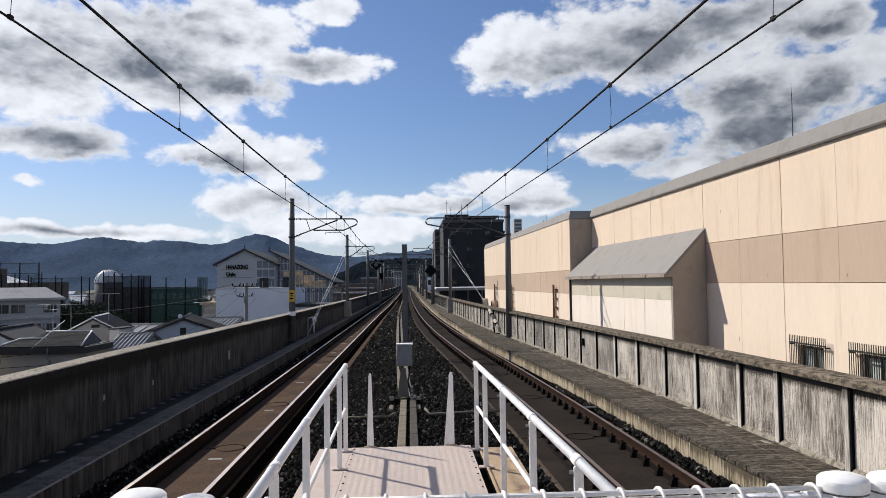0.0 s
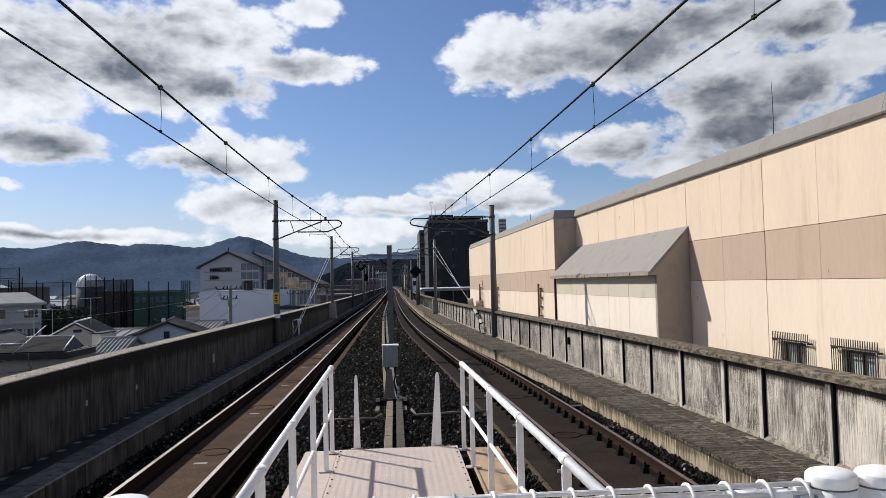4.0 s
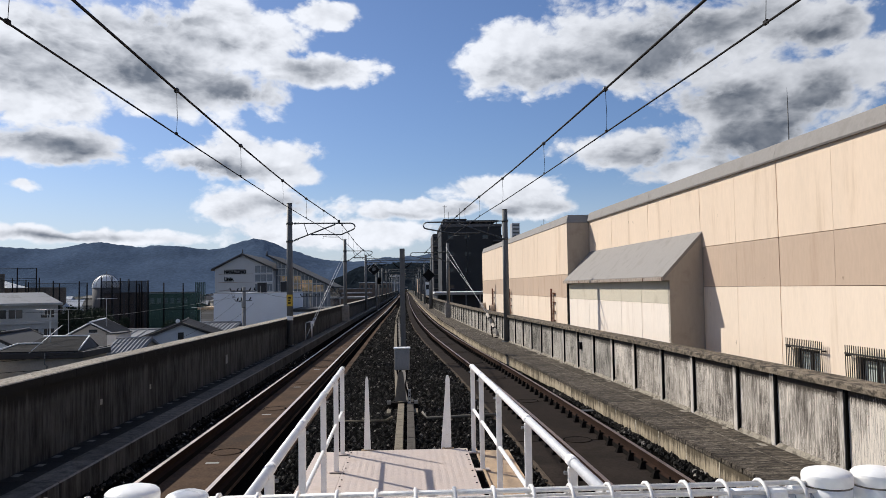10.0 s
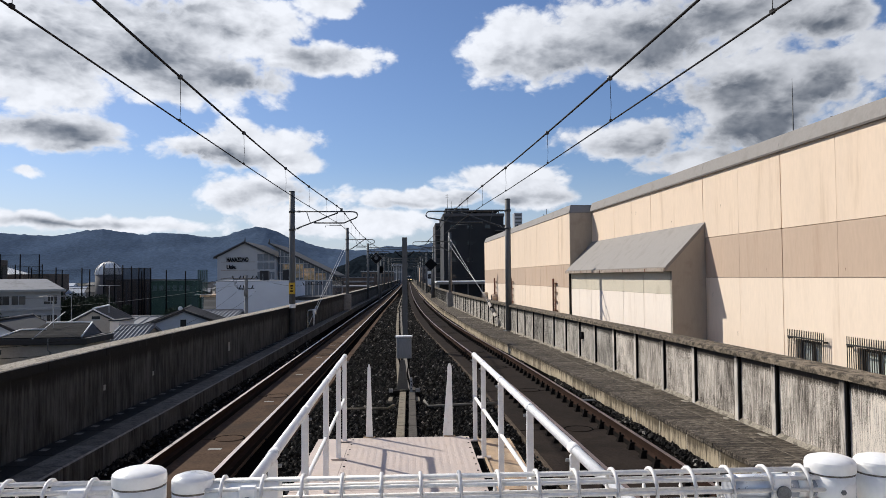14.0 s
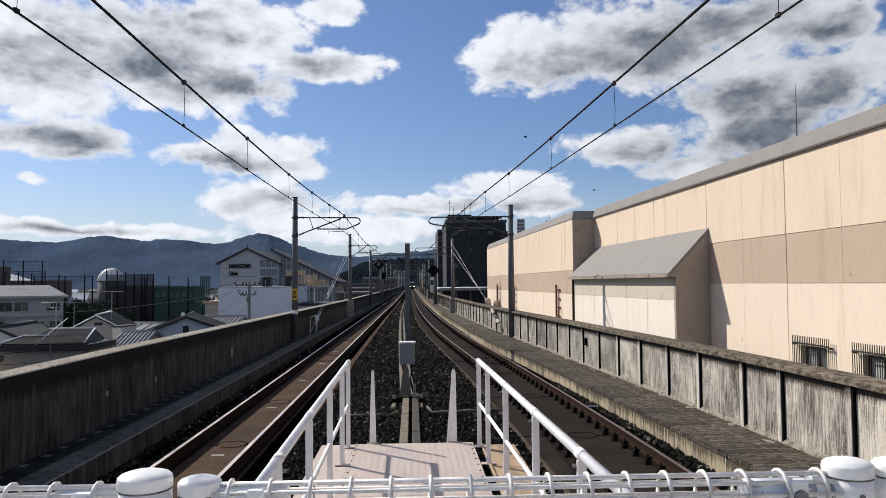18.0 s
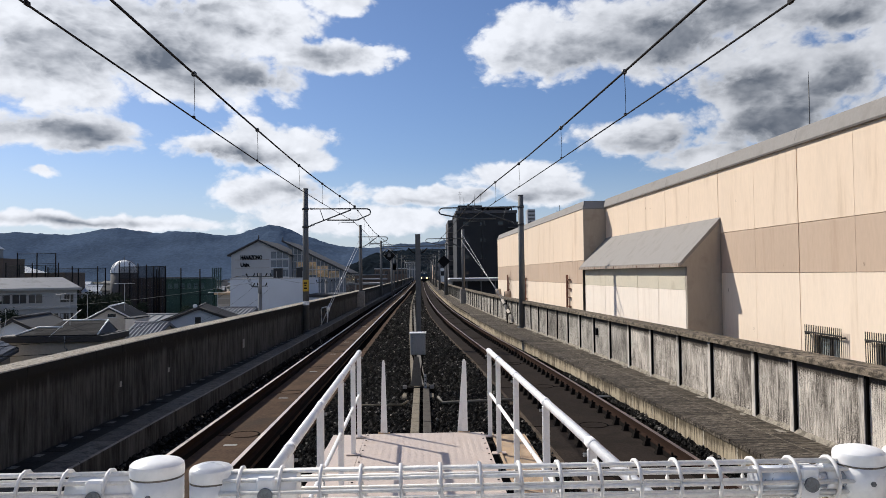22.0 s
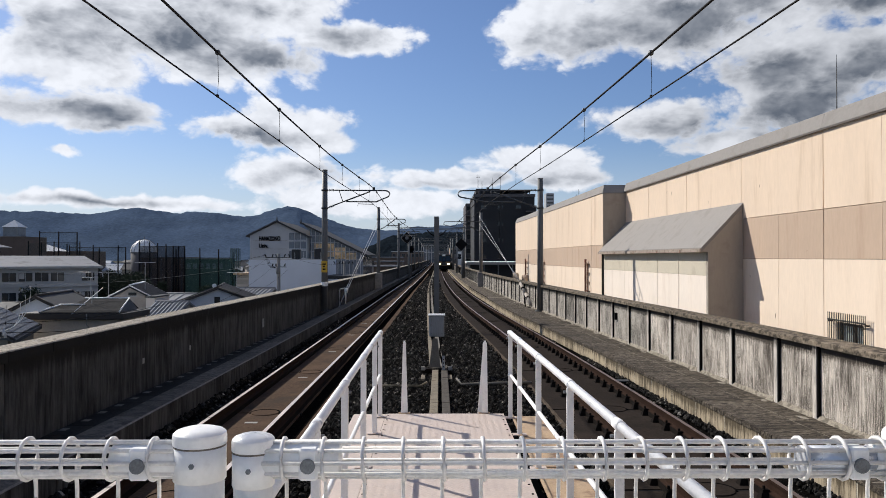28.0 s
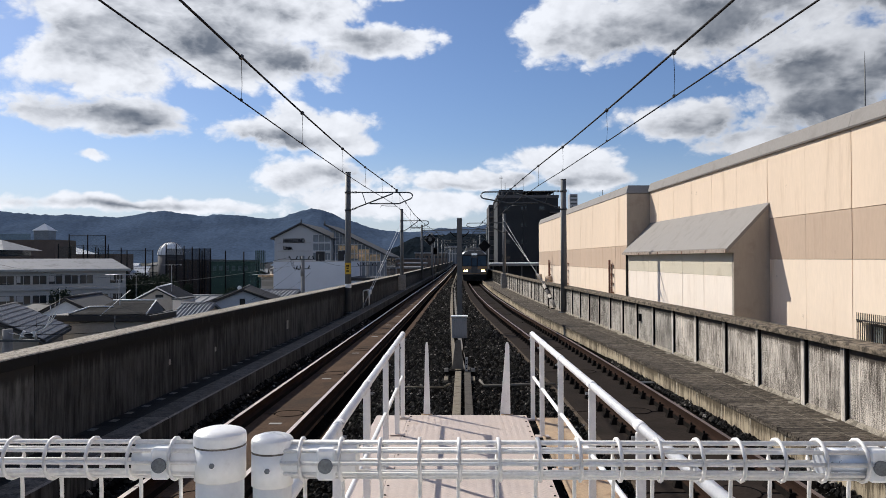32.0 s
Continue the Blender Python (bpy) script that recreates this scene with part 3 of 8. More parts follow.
wall_r = curve([(-40, 5.62), (8, 5.50), (11, 5.43), (14, 5.335), (17, 5.215), (20, 5.07), (26, 4.77), (33, 4.4), (43, 3.95), (57, 3.55), (82, 3.1), (133, 2.75), (220, 2.6), (335, 2.2), (565, 0.5), (800, -8.1)])
kerb_r = curve([(-40, 4.5), (8, 4.41), (10, 4.33), (13, 4.21), (17, 4.03), (22, 3.78), (27, 3.47), (33, 3.1), (43, 2.75), (57, 2.35), (82, 2.0), (133, 1.65), (220, 1.5), (335, 1.1), (565, -0.6), (800, -9.2)])
NEAR = [-30, -12, -4, 0] + [2 * k for k in range(1, 35)] + [72, 78, 86, 96, 110, 130, 160, 200, 250, 300, 350, 404, 470, 540, 620, 700, 800]


def span(a, b, step=2.0):
    return [a + (b - a) * k / max(1, round((b - a) / step)) for k in range(max(1, round((b - a) / step)) + 1)]


GROUND_Z = -6.8
BED = -0.42  # underside of the track bed's gravel


def make_ground():
    s = 4800
    bm = bmesh.new()
    n = 24
    g = [[bm.verts.new((-s + 2 * s * i / n, -s + 2 * s * j / n, GROUND_Z)) for i in range(n + 1)] for j in range(n + 1)]
    for j in range(n):
        for i in range(n):
            bm.faces.new((g[j][i], g[j][i + 1], g[j + 1][i + 1], g[j + 1][i]))
    solid("ground", bm, GROUND, "dull grey town ground far below the viaduct", "ground", kind="structure")


def make_viaduct():
    bm = bmesh.new()
    rows = [[(wall_l(y) - 0.25, y, -1.3), (wall_r(y) + 0.25, y, -1.3), (wall_r(y) + 0.25, y, BED), (wall_l(y) - 0.25, y, BED)] for y in NEAR]
    rows = [[bm.verts.new(p) for p in r] for r in rows]
    for A, B in zip(rows, rows[1:]):
        for k in range(4):
            bm.faces.new((A[k], B[k], B[(k + 1) % 4], A[(k + 1) % 4]))
    bmesh.ops.recalc_face_normals(bm, faces=bm.faces)
    via = solid("viaduct", bm, SKIRT, "grey concrete railway viaduct deck on piers", "viaduct", kind="structure")
    for y in range(-10, 400, 20):
        p = bmesh.new()
        for sx in (-1, 1):
            c = (wall_l(y) + wall_r(y)) / 2
            box(p, c + sx * 3.2 - 0.6, c + sx * 3.2 + 0.6, y - 0.6, y + 0.6, GROUND_Z, -1.3)
        part("pier", p, SKIRT, via)


def make_left_wall():
    wall = thing("wall_west", "long weathered concrete parapet in shade with pale coping", "wall", kind="structure")
    edges = [-30, -20, -10, 0, 9.6] + [9.6 + 9.9 * k for k in range(1, 9)] + [110, 150, 200, 260, 330, 420, 540, 680, 800]
    for a, b in zip(edges, edges[1:]):
        ys = span(a + 0.012, b - 0.012, 2.5 if b < 110 else 25)
        bm = bmesh.new()
        sweep(bm, ys, wall_l, [(0, BED), (0, 1.298), (-0.2, 1.298), (-0.2, BED)])
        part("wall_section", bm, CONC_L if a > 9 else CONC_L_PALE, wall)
        k = max(1, round((b - a) / 1.1)) if b < 110 else 1
        for i in range(k):
            bm = bmesh.new()
            c0, c1 = a + (b - a) * i / k + 0.006, a + (b - a) * (i + 1) / k - 0.006
            sweep(bm, span(c0, c1, 1.7 if b < 110 else 25), wall_l, [(0.055, 1.30), (0.055, 1.435), (0.04, 1.45), (-0.26, 1.475), (-0.26, 1.30)])
            # upward faces take the sunlit tone, the others the shade tone
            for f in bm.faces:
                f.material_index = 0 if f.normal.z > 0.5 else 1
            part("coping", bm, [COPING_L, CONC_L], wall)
    # small plates on the inner face
    for y, z in ((14.05, 0.72), (23.0, 0.65), (16.6, 0.66)):
        x = wall_l(y)
        part("wall_plate", bbox(x - 0.002, x + 0.012, y - 0.1, y + 0.1, z - 0.13, z + 0.13, 0.004) if y > 20 else bbox(x - 0.002, x + 0.012, y - 0.04, y + 0.04, z - 0.05, z + 0.05, 0.004), PLATE_PALE, wall, "small pale plate")


def make_right_wall():
    wall = thing("wall_east", "sunlit weathered concrete parapet of upright panels under coping", "wall", kind="structure")
    edges = [-30, -15, -5, 3] + [3 + 8.3 * k for k in range(1, 11)] + [110, 150, 200, 260, 330, 420, 540, 680, 800]
    for a, b in zip(edges, edges[1:]):
        bm = bmesh.new()
        sweep(bm, span(a, b, 2.1 if b < 110 else 25), wall_r, [(0.15, BED), (0.15, 1.35), (0.28, 1.35), (0.28, BED)])
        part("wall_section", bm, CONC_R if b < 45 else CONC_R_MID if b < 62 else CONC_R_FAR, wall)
        k = max(1, round((b - a) / 4.1)) if b < 110 else 1
        for i in range(k):
            bm = bmesh.new()
            c0, c1 = a + (b - a) * i / k + 0.004, a + (b - a) * (i + 1) / k - 0.004
            sweep(bm, span(c0, c1, 2.1 if b < 110 else 25), wall_r, [(-0.09, 1.352), (-0.09, 1.42), (-0.075, 1.435), (0.32, 1.435), (0.32, 1.352)])
            part("coping", bm, COPING, wall)
    joints = [4.4, 6.0, 7.65, 9.22, 10.93, 12.13, 13.87, 15.43, 17.09, 18.67, 20.3]
    while joints[-1] < 118:
        joints.append(joints[-1] + 1.576)
    rng = random.Random(31)
    for y, y2 in zip(joints, joints[1:]):
        bm = bmesh.new()
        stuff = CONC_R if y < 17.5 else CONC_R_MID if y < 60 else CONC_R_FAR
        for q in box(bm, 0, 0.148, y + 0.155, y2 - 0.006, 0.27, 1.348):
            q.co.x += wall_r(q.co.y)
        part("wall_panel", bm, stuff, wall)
        # upright rib standing proud of the panels
        bm = bmesh.new()
        for q in box(bm, -0.042, 0.148, y + 0.037, y + 0.153, 0.27, 1.348):
            q.co.x += wall_r(q.co.y)
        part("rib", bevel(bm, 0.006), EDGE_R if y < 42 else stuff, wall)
        # added strip that paints the shade on the rib's near side
        part("joint_filler", bbox(wall_r(y) - 0.036, wall_r(y) + 0.145, y - 0.004, y + 0.036, 0.27, 1.347), SEAL_AND_SHADE, wall, "black strip for a rib's shaded side")
        bm = bmesh.new()
        sweep(bm, [y + 0.155, y2 - 0.006], wall_r, [(-0.068, 0.291), (-0.004, 0.348), (0.055, 0.349), (0.055, 0.291)])
        part("fillet", bm, FILLET, wall)
        # mortar spilt on the paving at the foot of each joint
        if 5 < y < 40:
            for k in range(1 + int(rng.random() * 3)):
                cx, cy = wall_r(y) - 0.1 - 0.22 * rng.random() ** 2, y + rng.uniform(-0.15, 0.4)
                ring = [(0.5 + 0.5 * rng.random(), a * math.tau / 9) for a in range(9)]
                lx, ly = rng.uniform(0.03, 0.07), rng.uniform(0.05, 0.16)
                bm = bmesh.new()
                top = [bm.verts.new((cx + lx * q * math.cos(a), cy + ly * q * math.sin(a), 0.2925)) for q, a in ring]
                low = [bm.verts.new((cx + 1.15 * lx * q * math.cos(a), cy + 1.15 * ly * q * math.sin(a), 0.287)) for q, a in ring]
                bm.faces.new(top)
                for i in range(9):
                    bm.faces.new((low[i], low[(i + 1) % 9], top[(i + 1) % 9], top[i]))
                part("mortar_spill", bm, SPILL, wall)
    # black box added in place of a small dark gap
    part("junction_box", bbox(wall_r(21.6) - 0.07, wall_r(21.6) + 0.01, 21.55, 21.66, 0.86, 1.06, 0.01), BLACK, wall)


def make_walkways():
    lw = thing("walkway_west", "dark concrete cable duct walkway beside the parapet", "walkway", kind="structure")
    edge = lambda y: track_l(y) - 1.2
    cuts = [-30, -15, -5] + [1.24 * k for k in range(60)] + [80, 110, 150, 220, 300, 404, 560, 800]
    for a, b in zip(cuts, cuts[1:]):
        bm = bmesh.new()
        g = 0.006 if -5 <= a < 74 else 0.0
        sweep(bm, [a + g, b - g], edge, [(-0.36, BED), (-0.36, 0.29), (-0.345, 0.30), (0.045, 0.30), (0.065, 0.28), (0.065, BED)])
        # light painted by facing: paler top, dark face, palest bevel
        for f in bm.faces:
            f.material_index = 0 if f.normal.z > 0.9 else 2 if f.normal.z > 0.5 and f.normal.x > 0 else 1
        part("kerb", bm, [KERB_L, CONC_L, SLOT_EDGE_LIGHT], lw)
    slot = mesh_of("lifting_slot", bbox(-0.055, 0.055, -0.075, 0.075, 0, 0.004), SLOT_EDGE_LIGHT)
    y = 1.0
    while y < 60:
        bm = bmesh.new()
        for q in box(bm, 0, 1, y + 0.006, y + 0.594, 0.05, 0.15 + 0.006 * random.random()):
            q.co.x = edge(q.co.y) - 0.363 if q.co.x > 0.5 else wall_l(q.co.y) + 0.003
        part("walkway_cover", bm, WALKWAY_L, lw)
        if 4 < y < 46:
            for u in (0.16, 0.74):
                x = wall_l(y) + (edge(y) - 0.363 - wall_l(y)) * u
                part("lifting_slot", slot, None, lw, at=(x + random.uniform(-0.02, 0.02), y + 0.3 + random.uniform(-0.06, 0.06), 0.158))
        y += 0.6
    bm = bmesh.new()
    r = [[bm.verts.new((edge(y) - 0.363, y, 0.13)), bm.verts.new((wall_l(y) + 0.003, y, 0.13))] for y in [-30, 0, 1] + [60 + 10 * k for k in range(8)] + [180, 260, 404, 560, 800]]
    for A, B in zip(r, r[1:]):
        if A[0].co.y < 1 or A[0].co.y >= 60:
            bm.faces.new((A[0], A[1], B[1], B[0]))
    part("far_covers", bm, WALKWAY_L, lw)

    rw = thing("walkway_east", "blackened paving slab walkway over a pale kerb", "walkway", kind="structure")
    y = -2.12
    while y < 62:
        part("joint_mortar", bbox(kerb_r(y) + 0.003, kerb_r(y) + 0.095, y - 0.014, y + 0.014, BED, 0.21), KERB_MORTAR, rw)
        bm = bmesh.new()
        sweep(bm, [y + 0.014, y + 1.126], kerb_r, [(0.1, BED), (0.1, 0.225), (0.01, 0.225), (0, 0.215), (0, BED)])
        part("kerb", bm, KERB, rw)
        y += 1.14
    bm = bmesh.new()
    sweep(bm, [62.2] + [y for y in NEAR if y > 66], kerb_r, [(0.1, BED), (0.1, 0.30), (0, 0.30), (0, BED)])
    part("kerb", bm, KERB, rw)
    bm = bmesh.new()
    ys = [1.0 + 1.5 * k for k in range(30)]
    rows = [[bm.verts.new((kerb_r(y) + 0.03, y, 0.2862)), bm.verts.new((wall_r(y) + 0.03, y, 0.2862))] for y in ys]
    for A, B in zip(rows, rows[1:]):
        bm.faces.new((A[1], A[0], B[0], B[1]))
    part("mortar_bed", bm, FILLET, rw)
    y = 1.0
    while y < 44:
        for s in (0, 1):
            bm = bmesh.new()
            lift = 0.0015 * random.random()
            for q in box(bm, s, s + 1, y + 0.012, y + 0.288, 0.228, 0.2875 + lift):
                lo, hi = kerb_r(q.co.y) - 0.02, wall_r(q.co.y) - 0.003
                w = (hi - lo) * 0.62
                q.co.x = {0: lo, 1: lo + w - 0.008 * (s == 0), 2: hi}[round(q.co.x)] + (0.008 if s and q.co.x < 1.5 else 0)
            part("paving_slab", bm, WALKWAY, rw)
        y += 0.3
    bm = bmesh.new()
    r = [[bm.verts.new((kerb_r(y) + 0.103, y, 0.26)), bm.verts.new((wall_r(y) + 0.03, y, 0.26))] for y in [-30, 0, 1] + [44 + 10 * k for k in range(10)] + [180, 260, 404, 560, 800]]
    for A, B in zip(r, r[1:]):
        if A[0].co.y < 1 or A[0].co.y >= 44:
            bm.faces.new((A[1], A[0], B[0], B[1]))
    part("far_paving", bm, WALKWAY, rw)


RAIL_PROFILE = [(-0.0325, 0), (0.0325, 0), (0.034, -0.012), (0.031, -0.036), (0.009, -0.045), (0.009, -0.125), (0.0635, -0.143), (0.0635, -0.153),
                (-0.0635, -0.153), (-0.0635, -0.143), (-0.009, -0.125), (-0.009, -0.045), (-0.031, -0.036), (-0.034, -0.012)]


def fastener_mesh():
    bm = bmesh.new()
    for v in box(bm, -0.10, 0.085, -0.085, 0.085, -0.237, -0.150):
        if v.co.z > -0.2:
            v.co.x, v.co.y = v.co.x * 0.62, v.co.y * 0.5
    box(bm, -0.05, 0.045, -0.045, 0.045, -0.150, -0.118)
    tube(bm, (-0.02, 0, -0.12), (-0.02, 0, -0.075), 0.021, seg=6)
    return mesh_of("fastener", bm, FASTEN)


FAST = fastener_mesh()


def make_track(line, slab_mat, shift, top_mat, side):
    bed = thing("track_bed", "brown concrete slab track with round stoppers at joints" if side == "west" else "sooty dark concrete slab track with round stoppers at joints", "railway track", kind="structure")
    y = shift - 4.95 * 4
    n = 0
    lw, rw = (1.0, 0.655) if side == "west" else (1.14, 1.0)
    while y < 130:
        if y + 4.95 > -8:
            bm = bmesh.new()
            ys = [y + 0.035, y + 1.25, y + 2.5, y + 3.7, y + 4.915]
            sweep(bm, ys, line, [(-lw, BED), (-lw, -0.255), (-lw + 0.02, -0.235), (rw - 0.02, -0.235), (rw, -0.255), (rw, BED)])
            part("slab", bm, slab_mat, bed)
            if side == "west":
                bm = bmesh.new()
                sweep(bm, ys, line, [(0.93, BED), (0.93, -0.25), (0.945, -0.235), (1.125, -0.235), (1.14, -0.25), (1.14, BED)])
                part("edge_ledge", bm, slab_mat, bed)
            if side == "east" and 6 < y < 70:
                for q in range(3):
                    bm = bmesh.new()
                    a, b = y + 1.65 * q + 0.02, y + 1.65 * (q + 1) - 0.02
                    sweep(bm, [a, (a + b) / 2, b], line, [(-lw - 0.075, BED), (-lw - 0.075, -0.225), (-lw - 0.06, -0.205), (-lw - 0.012, -0.205), (-lw - 0.004, -0.225), (-lw - 0.004, BED)])
                    part("edge_kerb", bm, EDGE_BROWN, bed)
            part("slab_joint", bbox(line(y) - 0.95, line(y) + (0.68 if side == "west" else 0.95), y - 0.034, y + 0.034, BED, -0.246), BLACK, bed)
            st = bmesh.new()
            tube(st, (line(y), y, BED), (line(y), y, -0.223), 0.25, seg=24)
            part("stopper", st, slab_mat, bed)
            st = bmesh.new()
            pipe(st, [(line(y) + 0.268 * math.cos(k * math.tau / 24), y + 0.268 * math.sin(k * math.tau / 24), -0.228) for k in range(-1, 14)], 0.012, 5)
            part("stopper_seal", st, SEAL_AND_SHADE, bed)
            if side == "west" and y > 8:
                part("slab_mark", bbox(line(y) - 0.16, line(y) + 0.06, y - 0.88, y - 0.77, -0.236, -0.231), PLATE_PALE, bed, "small worn pale mark")
        y += 4.95
    bm = bmesh.new()
    sweep(bm, [y] + [v for v in NEAR if v > y + 4], line, [(-lw, BED), (-lw, -0.235), (rw, -0.235), (rw, BED)])
    part("far_slab", bm, slab_mat, bed)
    for s in (-1, 1):
        rail = thing("rail", "long steel rail with a worn bright head and rusty sides", "rail", kind="structure", group="rails")
        rl = lambda yy: line(yy) + s * 0.566
        bm = bmesh.new()
        sweep(bm, NEAR, rl, RAIL_PROFILE)
        for f in bm.faces:
            f.material_index = 1 if f.normal.z > 0.9 and f.calc_center_median().z > -0.005 else 0
        part("rail_bar", bm, [RAIL_SIDE, top_mat], rail)
        bm = bmesh.new()
        sweep(bm, NEAR, rl, [(-0.07, -0.236), (-0.07, -0.1545), (0.07, -0.1545), (0.07, -0.236)])
        part("rail_pad", bm, FASTEN, rail)
        far = bmesh.new()
        k = 0
        yy = 4.2
        while yy < 90:
            for t in (-1, 1):
                dx = (line(yy + 0.3) - line(yy - 0.3)) / 0.6
                m = Matrix.Translation((rl(yy) + t * 0.085, yy, 0)) @ pose(0, 0, 0, 0, 0, -math.degrees(math.atan(dx)) + (180 if t > 0 else 0) )
                if side == "west" and t > 0:
                    continue
                if side == "west":
                    m = Matrix.Translation((0, 0, -0.15)) @ m @ Matrix.Diagonal((0.8, 0.8, 0.36, 1))
                else:
                    m = m @ Matrix.Diagonal((0.85, 0.8, 1, 1))
                if yy < 46:
                    part("fastener", FAST, None, rail, at=m)
                else:
                    c = m.translation
                    box(far, c.x - 0.07, c.x + 0.07, yy - 0.07, yy + 0.07, -0.18, -0.10)
            yy += 0.6
        tagged(part("far_fasteners", far, FASTEN, rail), kind="stuff")


def stones(name, regions, label, seed):
    rng = np.random.default_rng(seed)
    base = np.array([(1, 0, -.3), (.2, .9, -.2), (-.8, .5, -.35), (-.75, -.6, -.2), (.3, -.95, -.3), (.35, .3, .75), (-.5, .1, .8), (.1, -.5, .7)])
    tri = np.array([(0, 1, 5), (1, 6, 5), (1, 2, 6), (2, 3, 6), (3, 7, 6), (3, 4, 7), (4, 0, 7), (0, 5, 7), (5, 6, 7)])
    V, Fc, off = [], [], 0
    for x0, x1, y0, y1, per, size, z in regions:
        n = int((y1 - y0) * 1.0 * per)
        yy = rng.uniform(y0, y1, n)
        u = rng.uniform(0, 1, n)
        for i in range(n):
            a, b = x0(yy[i]), x1(yy[i])
            if b - a < 0.1:
                continue
            s = size * rng.uniform(0.6, 1.35)
            an, c = rng.uniform(0, 6.283), 0
            ca, sa = math.cos(an), math.sin(an)
            p = base * (s * rng.uniform(0.75, 1.25), s * rng.uniform(0.75, 1.25), s * rng.uniform(0.7, 1.1)) + rng.normal(0, 0.12 * s, (8, 3))
            t = rng.uniform(-0.5, 0.5)
            ct, stn = math.cos(t), math.sin(t)
            p = np.stack([p[:, 0] * ca - p[:, 1] * sa, p[:, 0] * sa + p[:, 1] * ca, p[:, 2] * ct + p[:, 0] * stn], 1)
            V.append(p + (a + (b - a) * u[i], yy[i], z(yy[i]) + rng.uniform(-0.02, 0.02)))
            Fc.append(tri + off)
            off += 8
    me = quick(name, np.concatenate(V).tolist(), np.concatenate(Fc).tolist(), BALLAST_STONE)
    return solid(name, me, None, label, "gravel", kind="stuff")


def stone_mat():
    m = mat("ballast_stones", (0.060, 0.057, 0.053), 0.85, vary=0.4, scale=12, fine=90, bump=0.4)
    nt = m.node_tree
    geo = nt.nodes.new("ShaderNodeNewGeometry")
    ramp = nt.nodes.new("ShaderNodeValToRGB")
    ramp.color_ramp.elements[0].color = (0.004, 0.0038, 0.0036, 1)
    ramp.color_ramp.elements[1].position, ramp.color_ramp.elements[1].color = 0.97, (0.085, 0.081, 0.075, 1)
    for at, c in ((0.45, 0.007), (0.8, 0.028), (0.99, 0.32)):
        ramp.color_ramp.elements.new(at).color = (c, c * 0.95, c * 0.88, 1)
    nt.links.new(geo.outputs["Random Per Island"], ramp.inputs[0])
    mx = nt.nodes.new("ShaderNodeMix")
    mx.data_type, mx.blend_type = "RGBA", "MULTIPLY"
    b = nt.nodes["Principled BSDF"]
    src = b.inputs["Base Color"].links[0].from_socket
    mul = nt.nodes.new("ShaderNodeVectorMath")
    mul.operation = "SCALE"
    mul.inputs["Scale"].default_value = 17.0
    nt.links.new(src, mul.inputs[0])
    mx.inputs[0].default_value = 1.0
    nt.links.new(ramp.outputs[0], mx.inputs[6]), nt.links.new(mul.outputs[0], mx.inputs[7])
    nt.links.new(mx.outputs[2], b.inputs["Base Color"])
    return m


BALLAST_STONE = stone_mat()
BALLAST_Z = -0.24


def make_ballast():
    bm = bmesh.new()
    rows = []
    for y in NEAR:
        xs = [wall_l(y) + 0.02, track_l(y), (track_l(y) + track_r(y)) / 2, track_r(y), wall_r(y) - 0.02]
        rows.append([bm.verts.new((x, y, z)) for x, z in zip(xs, (BALLAST_Z - 0.02, BALLAST_Z - 0.05, BALLAST_Z, BALLAST_Z - 0.05, BALLAST_Z - 0.02))])
    for A, B in zip(rows, rows[1:]):
        for k in range(4):
            bm.faces.new((A[k], A[k + 1], B[k + 1], B[k]))
    solid("ballast_bed", bm, BALLAST, "dark grey crushed stone ballast between the tracks", "gravel", kind="structure")
    bm = bmesh.new()
    rows = [[bm.verts.new((track_r(y) + 0.66, y, -0.2)), bm.verts.new((track_r(y) + 0.7, y, -0.17)), bm.verts.new((kerb_r(y) - 0.002, y, -0.06))] for y in NEAR]
    for A, B in zip(rows, rows[1:]):
        for k in range(2):
            bm.faces.new((A[k], A[k + 1], B[k + 1], B[k]))
    solid("ballast_shoulder", bm, BALLAST, "dark stone ballast heaped against the kerb", "gravel", kind="structure")
    bm = bmesh.new()
    rows = [[bm.verts.new((track_l(y) - 0.70, y, -0.2)), bm.verts.new((track_l(y) - 0.80, y, -0.16)), bm.verts.new((track_l(y) - 1.186, y, -0.04))] for y in NEAR]
    for A, B in zip(rows, rows[1:]):
        for k in range(2):
            bm.faces.new((A[k + 1], A[k], B[k], B[k + 1]))
    solid("ballast_shoulder", bm, BALLAST, "shaded dark stone ballast heaped against the walkway kerb", "gravel", kind="structure")
    l1, r0, r1 = (lambda y: track_l(y) + 1.16), (lambda y: track_r(y) - 1.22), (lambda y: track_r(y) + 0.98)
    zc = lambda y: BALLAST_Z + 0.01
    stones("ballast_stones", [
        (l1, r0, 8, 20, 900, 0.031, zc), (l1, r0, 20, 34, 420, 0.038, zc), (l1, r0, 34, 60, 130, 0.055, zc), (l1, r0, 60, 110, 45, 0.09, zc),
        (lambda y: track_r(y) + 0.68, lambda y: (track_r(y) + 0.68 + kerb_r(y)) / 2, 8, 24, 120, 0.034, lambda y: -0.15), (lambda y: (track_r(y) + 0.68 + kerb_r(y)) / 2, kerb_r, 8, 24, 120, 0.036, lambda y: -0.06),
        (lambda y: track_r(y) + 0.68, kerb_r, 24, 50, 70, 0.042, lambda y: -0.09),
        (lambda y: track_l(y) - 1.19, lambda y: track_l(y) - 0.98, 8, 34, 80, 0.036, lambda y: -0.06), (lambda y: track_l(y) - 0.98, lambda y: track_l(y) - 0.74, 8, 34, 80, 0.036, lambda y: -0.14)], "loose dark crushed stones of the track ballast", 4)


